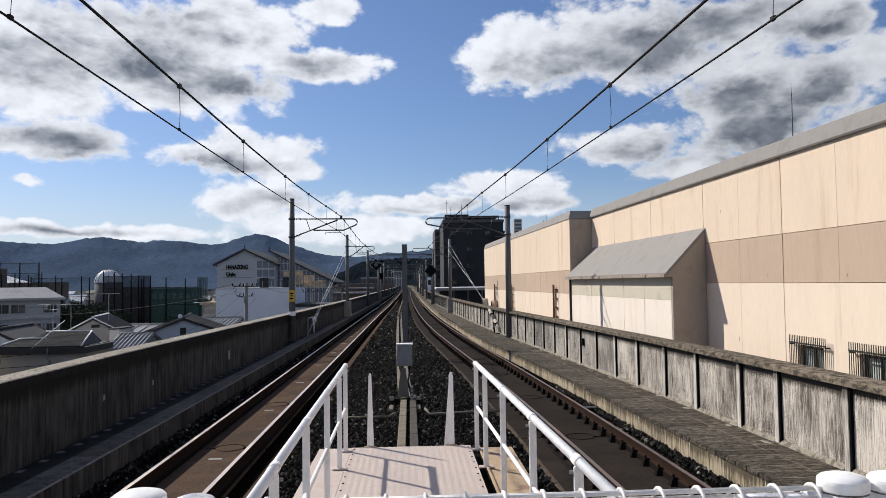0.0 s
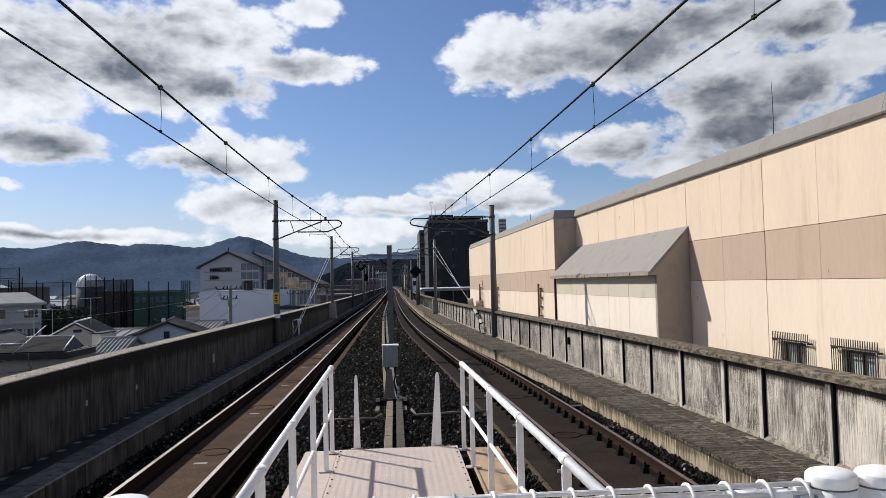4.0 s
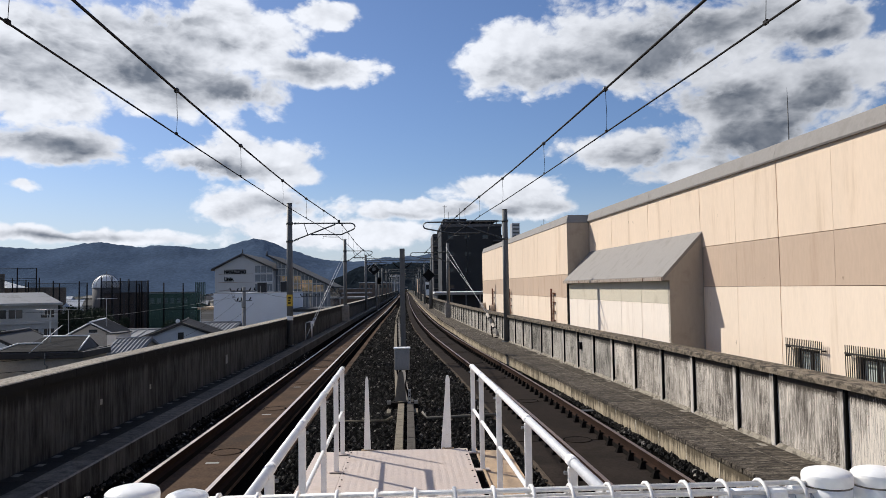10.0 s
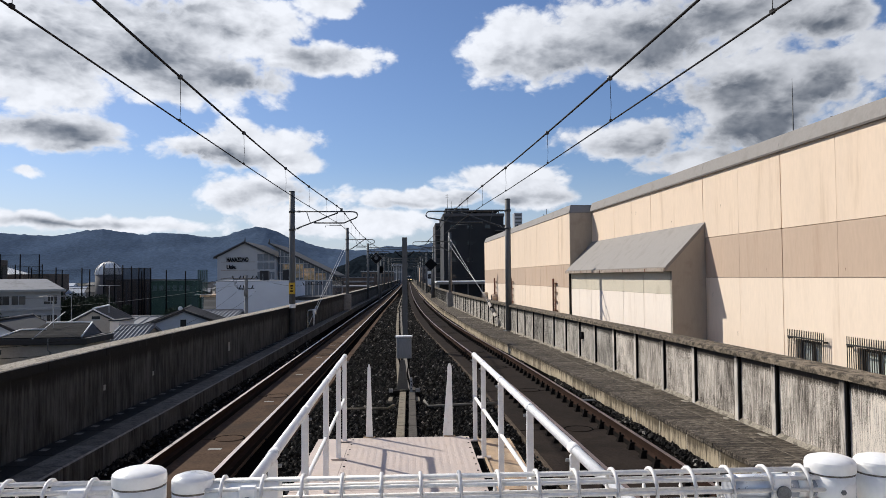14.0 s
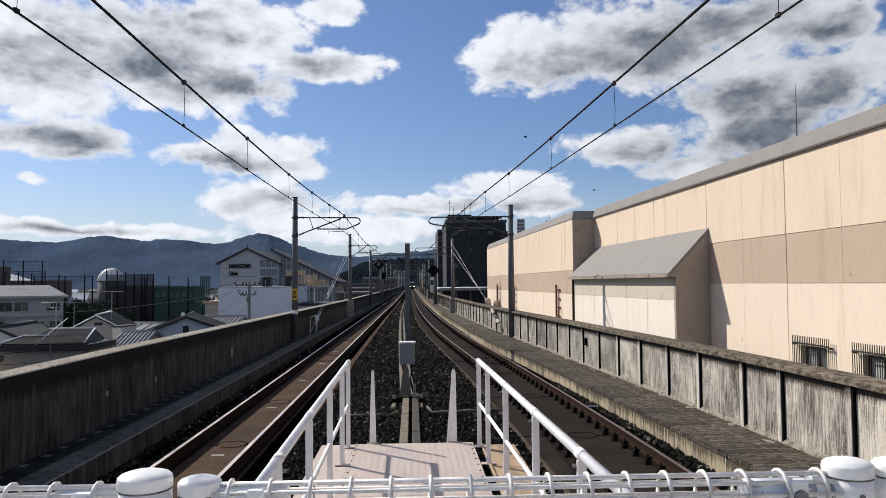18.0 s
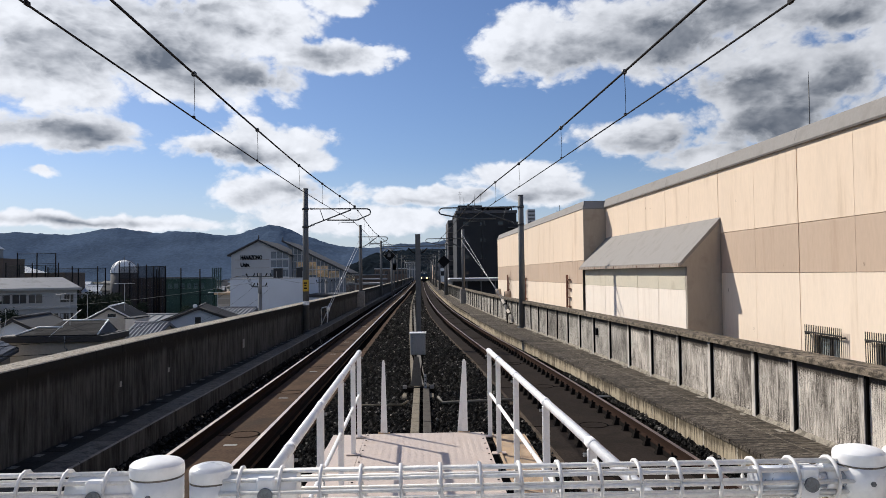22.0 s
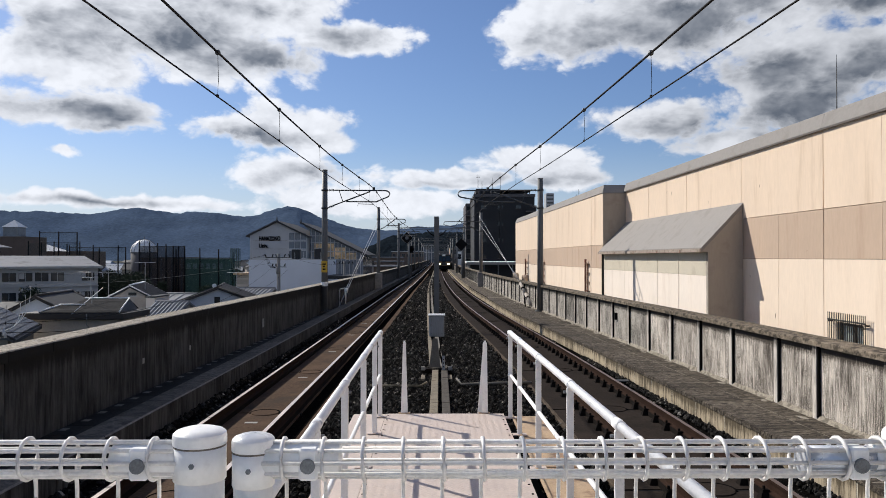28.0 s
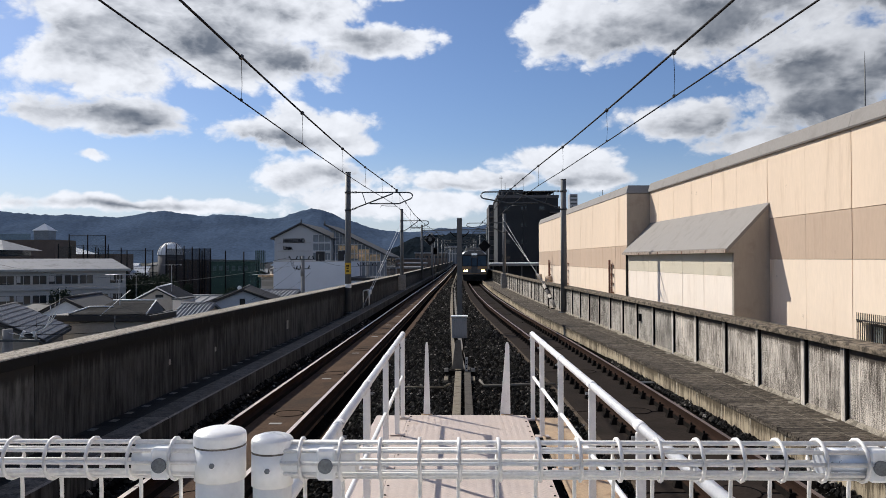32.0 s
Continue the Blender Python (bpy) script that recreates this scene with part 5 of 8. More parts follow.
def make_deck():
    plat = thing("platform", "plain unseen end of the station platform, paled to bounce light", "platform", kind="structure")
    part("platform_slab", bbox(-1.75, 1.75, -30, 2.12, BED - 0.002, PLAT, 0.02), PAVING, plat)
    for k, (y0, y1, z) in enumerate(((2.125, 2.42, 0.9), (2.425, 2.72, 0.7))):
        part("step", bbox(-0.8, 0.8, y0, y1, BED, z, 0.01), SKIRT, plat)
    d = thing("end_deck", "pale pink checker plate deck on a steel frame", "deck", (0, 0, 0))
    for y0, y1 in ((2.75, 5.28), (5.29, 7.82), (7.83, 10.36)):
        me = quick("deck_plate", *checker_mesh(-0.80, 0.80, y0, y1), PLATE)
        part("deck_plate", me, None, d, at=(0, 0, DECK))
        for s in (-1, 1):
            if s < 0:
                part("side_plate", bbox(-1.24, -0.80 - 0.006, y0, y1, DECK - 0.014, DECK - 0.006), PLATE, d)
            else:
                part("side_plate", bbox(0.93, 1.36, y0 + 0.02, y1 - 0.02, DECK - 0.05, DECK - 0.03), TAN_PLATE, d, "rust stained tan plate")
                part("gutter", bbox(0.806, 0.92, y0, y1, DECK - 0.16, DECK - 0.13), FASTEN, d)
                part("edge_angle", bbox(0.90, 0.928, y0, y1, DECK - 0.03, DECK - 0.002, 0.003), TAN_PLATE, d)
            for k in range(9):
                bm = bmesh.new()
                yy = y0 + 0.12 + k * (y1 - y0 - 0.24) / 8
                tube(bm, (s * 0.765, yy, DECK), (s * 0.765, yy, DECK + 0.007), 0.013, 0.010, 8)
                part("rivet", bm, FASTEN, d)
    for x in (-1.1, -0.75, 0.75, 1.2):
        part("beam", bbox(x - 0.05, x + 0.05, 2.75, 10.3, DECK - 0.22, DECK - (0.052 if x > 1 else 0.016)), STEEL, d)
    for x in (-1.1, 1.2):
        for y in (3.2, 6.6, 10.0):
            part("deck_leg", bbox(x - 0.06, x + 0.06, y - 0.06, y + 0.06, BED, DECK - 0.22), STEEL, d)
    for s in (-1, 1):
        h = thing("handrail", "white painted steel tube handrail along the deck", "handrail", (0, 0, DECK), group="handrails of the deck")
        hx = (lambda y: -0.87 + 0.0095 * (10.16 - y)) if s < 0 else (lambda y: 0.875 + 0.024 * (10.16 - y))
        bm = bmesh.new()
        pipe(bm, [(hx(2.2), 2.2, 1.12), (hx(10.1), 10.1, 1.12), (hx(10.16), 10.16, 1.10)], 0.032, 14)
        part("top_rail", bm, WHITE_RAIL, h)
        bm = bmesh.new()
        pipe(bm, [(hx(2.2), 2.2, 0.56), (hx(10.16), 10.16, 0.56)], 0.02, 10)
        part("middle_rail", bm, WHITE_RAIL, h)
        for y in (10.16, 9.2, 7.72, 6.08, 4.58, 3.0):
            x = xx = hx(y)
            zb = 0.0 if s < 0 else -0.02
            bm = bevel_box(xx - 0.029, xx + 0.029, y - 0.016, y + 0.016, zb, 1.09)
            part("baluster", bm, WHITE_RAIL, h)
            bm = bmesh.new()
            tube(bm, (hx(y - 0.06), y - 0.06, 1.12), (hx(y + 0.06), y + 0.06, 1.12), 0.0355, seg=14)
            part("sleeve", bm, WHITE_RAIL, h)
            bm = bmesh.new()
            tube(bm, (x - 0.05, y + 0.02, 1.05), (x + 0.05, y + 0.02, 1.05), 0.012, seg=6)
            part("bolt", bm, BOLT, h)
            part("foot_plate", bbox(x - 0.085, x + 0.085, y - 0.06, y + 0.06, zb, zb + 0.012, 0.003), PLATE, h)
    for x, two in ((-0.556, False), (0.54, True)):
        st = thing("end_stake", "tapered white plate stake at the deck end", "stake", (x, 10.39, DECK - 0.1), group="stakes at the deck end")
        for k in range(2 if two else 1):
            bm = bmesh.new()
            w0, w1, hh, o = (0.05, 0.021, 1.09, 0.0) if not k else (0.04, 0.016, 1.02, -0.06)
            pts = [(-w0, 0), (w0, 0), (w1, hh - 0.05), (w1 * 0.5, hh), (-w1 * 0.5, hh), (-w1, hh - 0.05)]
            if two and not k:
                pts = [(-w0 * 0.8, 0), (w0, 0), (w0 * 0.75, hh - 0.05), (w0 * 0.4, hh), (-w1 * 0.2, hh), (-w1, hh - 0.05)]
            va = [[bm.verts.new((o + px + (0.06 * pz / hh if k else 0), yy, pz)) for px, pz in pts] for yy in (0.0 + 0.03 * k, 0.012 + 0.03 * k)]
            bm.faces.new(va[0]), bm.faces.new(va[1][::-1])
            for i in range(6):
                bm.faces.new((va[0][i], va[1][i], va[1][(i + 1) % 6], va[0][(i + 1) % 6]))
            bmesh.ops.recalc_face_normals(bm, faces=bm.faces)
            part("blade", bm, WHITE_RAIL, st)
        part("foot_angle", bbox(-0.08, 0.08, -0.04, 0.02, 0.08, 0.108, 0.004), TAN_PLATE, st)


def bevel_box(x0, x1, y0, y1, z0, z1, w=0.006):
    return bbox(x0, x1, y0, y1, z0, z1, w)


FY = 1.95


def make_fence():
    R, CZ = 0.052, 2.118
    for x, r, zt in ((-0.682, 0.0655, 2.194), (-0.546, 0.0530, 2.178), (1.127, 0.062, 2.192), (1.262, 0.062, 2.19)):
        p = thing("fence_post", "white painted round steel fence post with a domed cap", "fence post", (x, FY, PLAT), group="fence posts at the platform end")
        top = zt - PLAT
        bm = bmesh.new()
        tube(bm, (0, 0, 0), (0, 0, top - 0.095), r * 0.93, seg=28)
        part("tube", bm, WHITE, p)
        bm = bmesh.new()
        tube(bm, (0, 0, top - 0.125), (0, 0, top - 0.042), r * 1.0, seg=28)
        part("collar", bm, WHITE, p)
        bm = bmesh.new()
        prof = [(r * 0.97, -0.038), (r * 1.02, -0.036), (r * 1.025, -0.016), (r * 1.0, -0.009), (r * 0.9, -0.003), (r * 0.6, 0.003), (0.001, 0.006)]
        rings = [[bm.verts.new((q * math.cos(k * math.tau / 28), q * math.sin(k * math.tau / 28), top + z)) for k in range(28)] for q, z in prof]
        for A, B in zip(rings, rings[1:]):
            for k in range(28):
                f = bm.faces.new((A[k], A[(k + 1) % 28], B[(k + 1) % 28], B[k]))
                f.smooth = True
        bm.faces.new(rings[0][::-1])
        for rg in rings[1:4]:
            for k in range(28):
                bm.edges.get((rg[k], rg[(k + 1) % 28])).smooth = False
        part("cap", bm, WHITE, p)
        bm = bmesh.new()
        tube(bm, (0, 0, top - 0.0445), (0, 0, top - 0.0385), r * 0.99, seg=28)
        part("cap_seam", bm, SEAM, p, "dirty seam under the cap")
        bm = bmesh.new()
        tube(bm, (0, -r * 0.975, top - 0.078), (0, -r * 0.975 - 0.005, top - 0.078), 0.007, seg=6)
        part("screw", bm, BOLT, p)
        bm = bmesh.new()
        tube(bm, (0, 0, 0.0), (0, 0, 0.012), r * 1.5, seg=20)
        part("base_flange", bm, WHITE, p)
    for x0, x1, ends in ((-1.72, -0.72, (-0.822,)), (-0.515, 1.09, (-0.40, 0.976)), (1.3, 1.72, (1.46,))):
        f = thing("mesh_fence", "white rolled top wire mesh fence panel", "wire fence", (0, FY, 0), group="fence panels at the platform end")
        n = int((x1 - x0) / 0.1009)
        for k in range(n + 1):
            x = x1 - 0.081 - k * 0.1065 if x0 < -1 else x0 + 0.045 + k * 0.1009
            bm = bmesh.new()
            pts = [(x, 0.045 - 0.0, PLAT + 0.08), (x, 0.045, CZ - 0.09), (x, 0.04, CZ - 0.045)]
            pts += [(x + 0.004 * a / 3, R * math.cos(a), CZ + R * math.sin(a)) for a in [-0.55 + 0.42 * i for i in range(16)]]
            pipe(bm, pts, 0.0052, 7)
            part("ring_wire", bm, WIRE_WHITE, f)
        for k in range(9):
            a = k * math.tau / 9 + 0.35
            bm = bmesh.new()
            pipe(bm, [(x0, (R - 0.008) * math.cos(a), CZ + (R - 0.008) * math.sin(a)), (x1, (R - 0.008) * math.cos(a), CZ + (R - 0.008) * math.sin(a))], 0.0056, 6)
            part("line_wire", bm, WIRE_WHITE, f)
        z = CZ - 0.2
        while z > PLAT + 0.1:
            bm = bmesh.new()
            pipe(bm, [(x0, 0.038, z), (x1, 0.038, z)], 0.0035, 5)
            part("line_wire", bm, WIRE_WHITE, f)
            z -= 0.15
        for cx in ends:
            s = 1 if (cx > 0.5 and cx < 1.2) or cx < -0.8 else -1
            edge = x1 if s > 0 else x0
            bm = bmesh.new()
            tube(bm, (cx - s * (0.13 if cx > 0.5 else 0.075), 0, CZ - 0.002), (edge, 0, CZ - 0.002), 0.034 if cx > 0.5 else 0.043, seg=22)
            part("sleeve_tube", bm, SLEEVE if cx > 0.5 else WHITE, f, "bright grey sleeve tube" if cx > 0.5 else "white sleeve tube")
            part("clamp", bevel_box(cx - 0.024, cx + 0.024, -0.047, 0.03, CZ - 0.044, CZ + 0.036, 0.006), WHITE, f)
            bm = bmesh.new()
            tube(bm, (cx, -0.047, CZ - 0.006), (cx, -0.054, CZ - 0.006), 0.0185, seg=18)
            part("clamp_bolt", bm, BOLT, f, "dull grey bolt head")
            bm = bmesh.new()
            tube(bm, (cx + s * 0.05, 0, CZ), (cx + s * 0.085, 0, CZ), 0.038, seg=16)
            part("clamp_ring", bm, WHITE, f)


# ---------------------------------------------------------------- beige hall beside the line
HALL_X, HALL_TURN = 9.6, 1.72


def make_hall():
    h = thing("hall_building", "large beige panelled hall with a tan band and grey coping", "building", (HALL_X, 0, 0), turn=HALL_TURN)
    TOPZ = 5.68

    def panel(x, y0, y1, z0, z1, m, gap, gap2):
        part("wall_panel", bbox(x, x + 0.12, y0 + gap, y1 - gap2, z0, z1, 0.004), m, h)

    seams = [-12.0, -6.0, -0.2, 4.35, 6.6, 8.9, 11.15, 13.4, 15.68, 17.95, 20.2, 22.5, 24.8, 27.05, 29.3, 31.5, 33.6, 35.05]
    windows = [(16.36, 17.42, 16.1, 17.6), (14.06, 15.1, 13.8, 15.29), (11.76, 12.8, 11.5, 13.0)]
    for k, (a, b) in enumerate(zip(seams, seams[1:])):
        g, g2 = (0.013, 0.0015) if k % 2 else (0.0015, 0.013)
        panel(0, a, b, 3.79, TOPZ, BEIGE, g, g2)
        if a < 22.4:
            panel(0.004, a, b, 2.60, 3.78, BEIGE_BAND, g, g2)
            inside = [w for w in windows if a < w[0] < b]
            if inside:
                w0, w1 = inside[0][:2]
                bm = bmesh.new()
                ring = [[(a + g, -2.0), (b - g2, -2.0), (b - g2, 2.59), (a + g, 2.59)], [(w0, 0.13), (w1, 0.13), (w1, 1.16), (w0, 1.16)]]
                vv = [[[bm.verts.new((xx, yy, zz)) for yy, zz in rg] for rg in ring] for xx in (0.0, 0.19)]
                for i in range(4):
                    n2 = (i + 1) % 4
                    for f, q in enumerate(vv):
                        bm.faces.new((q[0][i], q[0][n2], q[1][n2], q[1][i]))
                    for k2 in (0, 1):
                        bm.faces.new((vv[0][k2][i], vv[0][k2][n2], vv[1][k2][n2], vv[1][k2][i]))
                bmesh.ops.recalc_face_normals(bm, faces=bm.faces)
                part("wall_panel", bm, BEIGE_LOW, h)
            else:
                panel(0, a, b, -2.0, 2.59, BEIGE_LOW, g, g2)
    part("backing_wall", bbox(0.195, 0.35, -12, 35, GROUND_Z, TOPZ), JOINT, h)
    for y0, y1, a, b in windows:
        w = part("window", bbox(0.15, 0.17, y0, y1, 0.13, 1.16), WINDOW_PALE, h, "curtained window behind iron bars")
        for q in (y0 + 0.03, (y0 + y1) / 2, y1 - 0.03):
            part("window_frame", bbox(0.11, 0.148, q - 0.03, q + 0.03, 0.13, 1.15), GRILLE, w)
        part("window_frame", bbox(0.11, 0.148, y0, y1, 1.08, 1.155), GRILLE, w)
        g = part("window_grille", bbox(-0.118, -0.102, a, b, 1.19, 1.225), GRILLE, h, "black iron window grille")
        part("grille_rail", bbox(-0.118, -0.102, a, b, 0.2, 0.23), GRILLE, g)
        bar = mesh_of("grille_bar", bbox(-0.116, -0.104, -0.0085, 0.0085, 0.0, 1.38), GRILLE)
        n = 21
        for i in range(n):
            part("grille_bar", bar, None, g, at=(0, a + 0.02 + (b - a - 0.04) * i / (n - 1), 0))
        for yy in (a + 0.03, b - 0.03):
            part("grille_bracket", bbox(-0.116, -0.004, yy - 0.012, yy + 0.012, 1.15, 1.188), GRILLE, g)
    # coping of the near wing
    edges = [-12, -6, 0, 4.5, 9, 13.4, 17.9, 22.4, 26.8, 31.2, 35.0]
    for a, b in zip(edges, edges[1:]):
        bm = bmesh.new()
        sweep(bm, [a + 0.004, b - 0.004], lambda y: 0.0, [(-0.07, 5.66), (-0.09, 5.70), (0.02, 6.06), (0.1, 6.10), (0.6, 6.10), (0.6, 5.66)])
        part("coping", bm, COPING_GREY, h)
    # far wing, standing out towards the line
    X1 = -1.06
    seams = [35.0, 37.3, 39.6, 41.9, 44.2, 46.5, 48.8, 51.1, 53.4, 55.7, 58.0, 60.3, 62.6, 66.0]
    for k, (a, b) in enumerate(zip(seams, seams[1:])):
        g, g2 = (0.012, 0.002) if k % 2 else (0.002, 0.012)
        panel(X1, a, b, 3.23, 5.62, BEIGE, g, g2)
        panel(X1 + 0.004, a, b, 2.13, 3.22, BEIGE_BAND, g, g2)
        panel(X1, a, b, -2.0, 2.12, BEIGE_LOW, g, g2)
    part("backing_wall", bbox(X1 + 0.125, X1 + 0.3, 35.1, 66, GROUND_Z, 5.62), JOINT, h)
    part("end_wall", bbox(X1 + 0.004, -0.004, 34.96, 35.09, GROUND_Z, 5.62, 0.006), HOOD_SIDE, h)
    bm = bmesh.new()
    v = [(X1 - 0.03, 34.93, 5.63), (-0.02, 34.93, 5.63), (-0.02, 35.2, 6.02), (X1 + 0.12, 35.2, 6.02), (X1 - 0.03, 66, 5.63), (X1 + 0.12, 65.8, 6.02), (0.6, 66, 5.63), (0.6, 65.8, 6.02), (0.6, 34.93, 5.63), (0.6, 35.2, 6.02)]
    v = [bm.verts.new(p) for p in v]
    for f in ((0, 1, 2, 3), (4, 0, 3, 5), (6, 4, 5, 7), (3, 2, 9, 7, 5), (1, 8, 9, 2), (0, 4, 6, 8, 1), (8, 6, 7, 9)):
        bm.faces.new([v[i] for i in f])
    bmesh.ops.recalc_face_normals(bm, faces=bm.faces)
    part("coping", bm, COPING_GREY, h)
    # lean-to hood between the wings
    y0, y1 = 22.42, 34.94
    hood = part("lean_to", bbox(X1 + 0.10, -0.004, y0 + 0.1, y1, GROUND_Z, 2.78), JOINT, h, "lean-to bay under a sloping grey roof")
    for k, (a, b) in enumerate(((22.42, 24.9), (24.9, 27.08), (27.08, 31.4), (31.4, 34.95))):
        part("wall_panel", bbox(X1, X1 + 0.095, a + 0.008, b - 0.008, 2.092, 2.80, 0.006), HOOD_BAND, hood)
        part("wall_panel", bbox(X1, X1 + 0.095, a + 0.008, b - 0.008, -2, 2.088, 0.006), HOOD_LOW, hood)
    bm = bmesh.new()
    pts = [(X1, -2.0), (-0.006, -2.0), (-0.006, 4.128), (X1 - 0.2, 2.80), (X1, 2.795)]
    va = [[bm.verts.new((px, yy, pz)) for px, pz in pts] for yy in (y0 - 0.055, y0 + 0.09)]
    bm.faces.new(va[0]), bm.faces.new(va[1][::-1])
    for i in range(5):
        bm.faces.new((va[0][i], va[1][i], va[1][(i + 1) % 5], va[0][(i + 1) % 5]))
    bmesh.ops.recalc_face_normals(bm, faces=bm.faces)
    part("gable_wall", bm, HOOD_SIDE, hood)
    bm = bmesh.new()
    sweep(bm, [y0 - 0.06, y1], lambda y: 0.0, [(X1 - 0.20, 2.802), (X1 - 0.20, 2.93), (-0.004, 4.26), (-0.004, 4.132)])
    part("roof_sheet", bm, COPING_GREY, hood)
    bm = bmesh.new()
    sweep(bm, [y0 - 0.06, y1], lambda y: X1, [(-0.26, 2.79), (-0.26, 2.90), (-0.205, 2.90), (-0.205, 2.79)])
    part("gutter", bm, GUTTER, hood, "dirty grey gutter")
    for yy in (24, 26.3, 29.2, 32):
        part("gutter_bracket", bbox(X1 - 0.275, X1 - 0.262, yy - 0.02, yy + 0.02, 2.78, 2.88), RUST, hood)
    part("corner_post", bbox(X1 - 0.09, X1 - 0.003, 34.83, 34.91, -2, 2.79, 0.01), GRILLE, hood, "dark corner post")
    # ladder-like pipe brackets on the far wing
    for yy in (38.1, 51.2, 59.2):
        br = part("pipe_bracket", tube(bmesh.new(), (X1 - 0.12, yy, -1), (X1 - 0.12, yy, 2.55), 0.055, seg=8), RUST, h, "rusty upright pipe on brackets")
        part("pipe", tube(bmesh.new(), (X1 - 0.12, yy - 0.42, -1), (X1 - 0.12, yy - 0.42, 2.35), 0.025, seg=6), RUST, br)
        for k in range(5):
            z = 0.5 + 0.45 * k
            part("rung", bbox(X1 - 0.14, X1 - 0.002, yy - 0.43, yy + 0.05, z, z + 0.03), RUST, br)
    for yy, r in ((64.4, 0.42), (58.6, 0.36)):
        bm = bmesh.new()
        tube(bm, (X1, yy, 0.95), (X1 - 0.45, yy, 0.95), r, r * 0.98, 18)
        part("vent_hood", bm, HOOD_SIDE if r > 0.4 else BEIGE_BAND, h, "round vent hood")
        bm = bmesh.new()
        tube(bm, (X1 - 0.44, yy, 0.95), (X1 - 0.456, yy, 0.95), r * 0.86, seg=18)
        part("vent_mouth", bm, BLACK, h)
    # rust weeps below old fixings
    rng = random.Random(17)
    for k in range(26):
        yy, zz = rng.uniform(5.5, 34.0), rng.choice((rng.uniform(4.1, 5.2), rng.uniform(2.7, 3.4), rng.uniform(0.6, 2.3)))
        if 22.2 < yy and zz < 4.2:
            continue
        w, l = rng.uniform(0.006, 0.018), rng.uniform(0.04, 0.16)
        bm = bmesh.new()
        v = [bm.verts.new((-0.0025, yy + a, zz + b)) for a, b in ((-w, 0.02), (0, 0.035), (w, 0.02), (w * 0.5, -l * 0.6), (0, -l), (-w * 0.5, -l * 0.6))]
        bm.faces.new(v)
        bmesh.ops.solidify(bm, geom=bm.faces[:], thickness=0.001)
        part("rust_weep", bm, WEEP, h)
    # body, roof and rooftop plant
    part("body", bbox(0.36, 26, -12, 66, GROUND_Z, 5.6), BEIGE_BAND, h)
    part("roof", bbox(0.61, 26.2, -12.2, 66.2, 5.61, 5.75), COPING_GREY, h)
    rod = part("lightning_rod", tube(bmesh.new(), (2.75, 22.2, 5.75), (2.75, 22.2, 8.3), 0.022, 0.016, 8), STEEL, h)
    part("rod_tip", tube(bmesh.new(), (2.75, 22.2, 8.3), (2.75, 22.2, 8.65), 0.012, 0.004, 6), STEEL, rod)
    for x, y, w, d, z in ((1.10, 61.5, 0.32, 0.5, 7.85), (1.4, 57, 0.5, 0.6, 6.3)):
        u = part("roof_unit", bbox(x - w, x + w, y - d, y + d, 5.75, z, 0.03), BOXGREY, h, "grey rooftop plant box")
        for k in range(4):
            part("louvre", bbox(x - w * 0.8, x + w * 0.8, y - d - 0.02, y - d - 0.002, z - 0.25 - 0.3 * k, z - 0.12 - 0.3 * k), STEEL, u)
    for k in range(4):
        part("antenna", tube(bmesh.new(), (1.1 + 0.5 * k, 52 + 1.4 * k, 5.75), (1.1 + 0.5 * k, 52 + 1.4 * k, 6.6 + 0.5 * (k % 3)), 0.02, seg=5), STEEL, h)
    bm = bmesh.new()
    rng = random.Random(5)
    for k in range(16):
        x, y = 1.0 + rng.random() * 1.6, 60 + rng.random() * 5
        tube(bm, (x, y, 5.75), (x + rng.uniform(-.2, .2), y, 6.1 + rng.random() * 0.8), 0.06, 0.03, 5)
        box(bm, x - 0.2, x + 0.2, y - 0.2, y + 0.2, 5.75 + rng.random() * 0.3, 6.3 + rng.random() * 0.4)
    part("roof_pipes", bm, BLACK, h, "dark rooftop pipes")


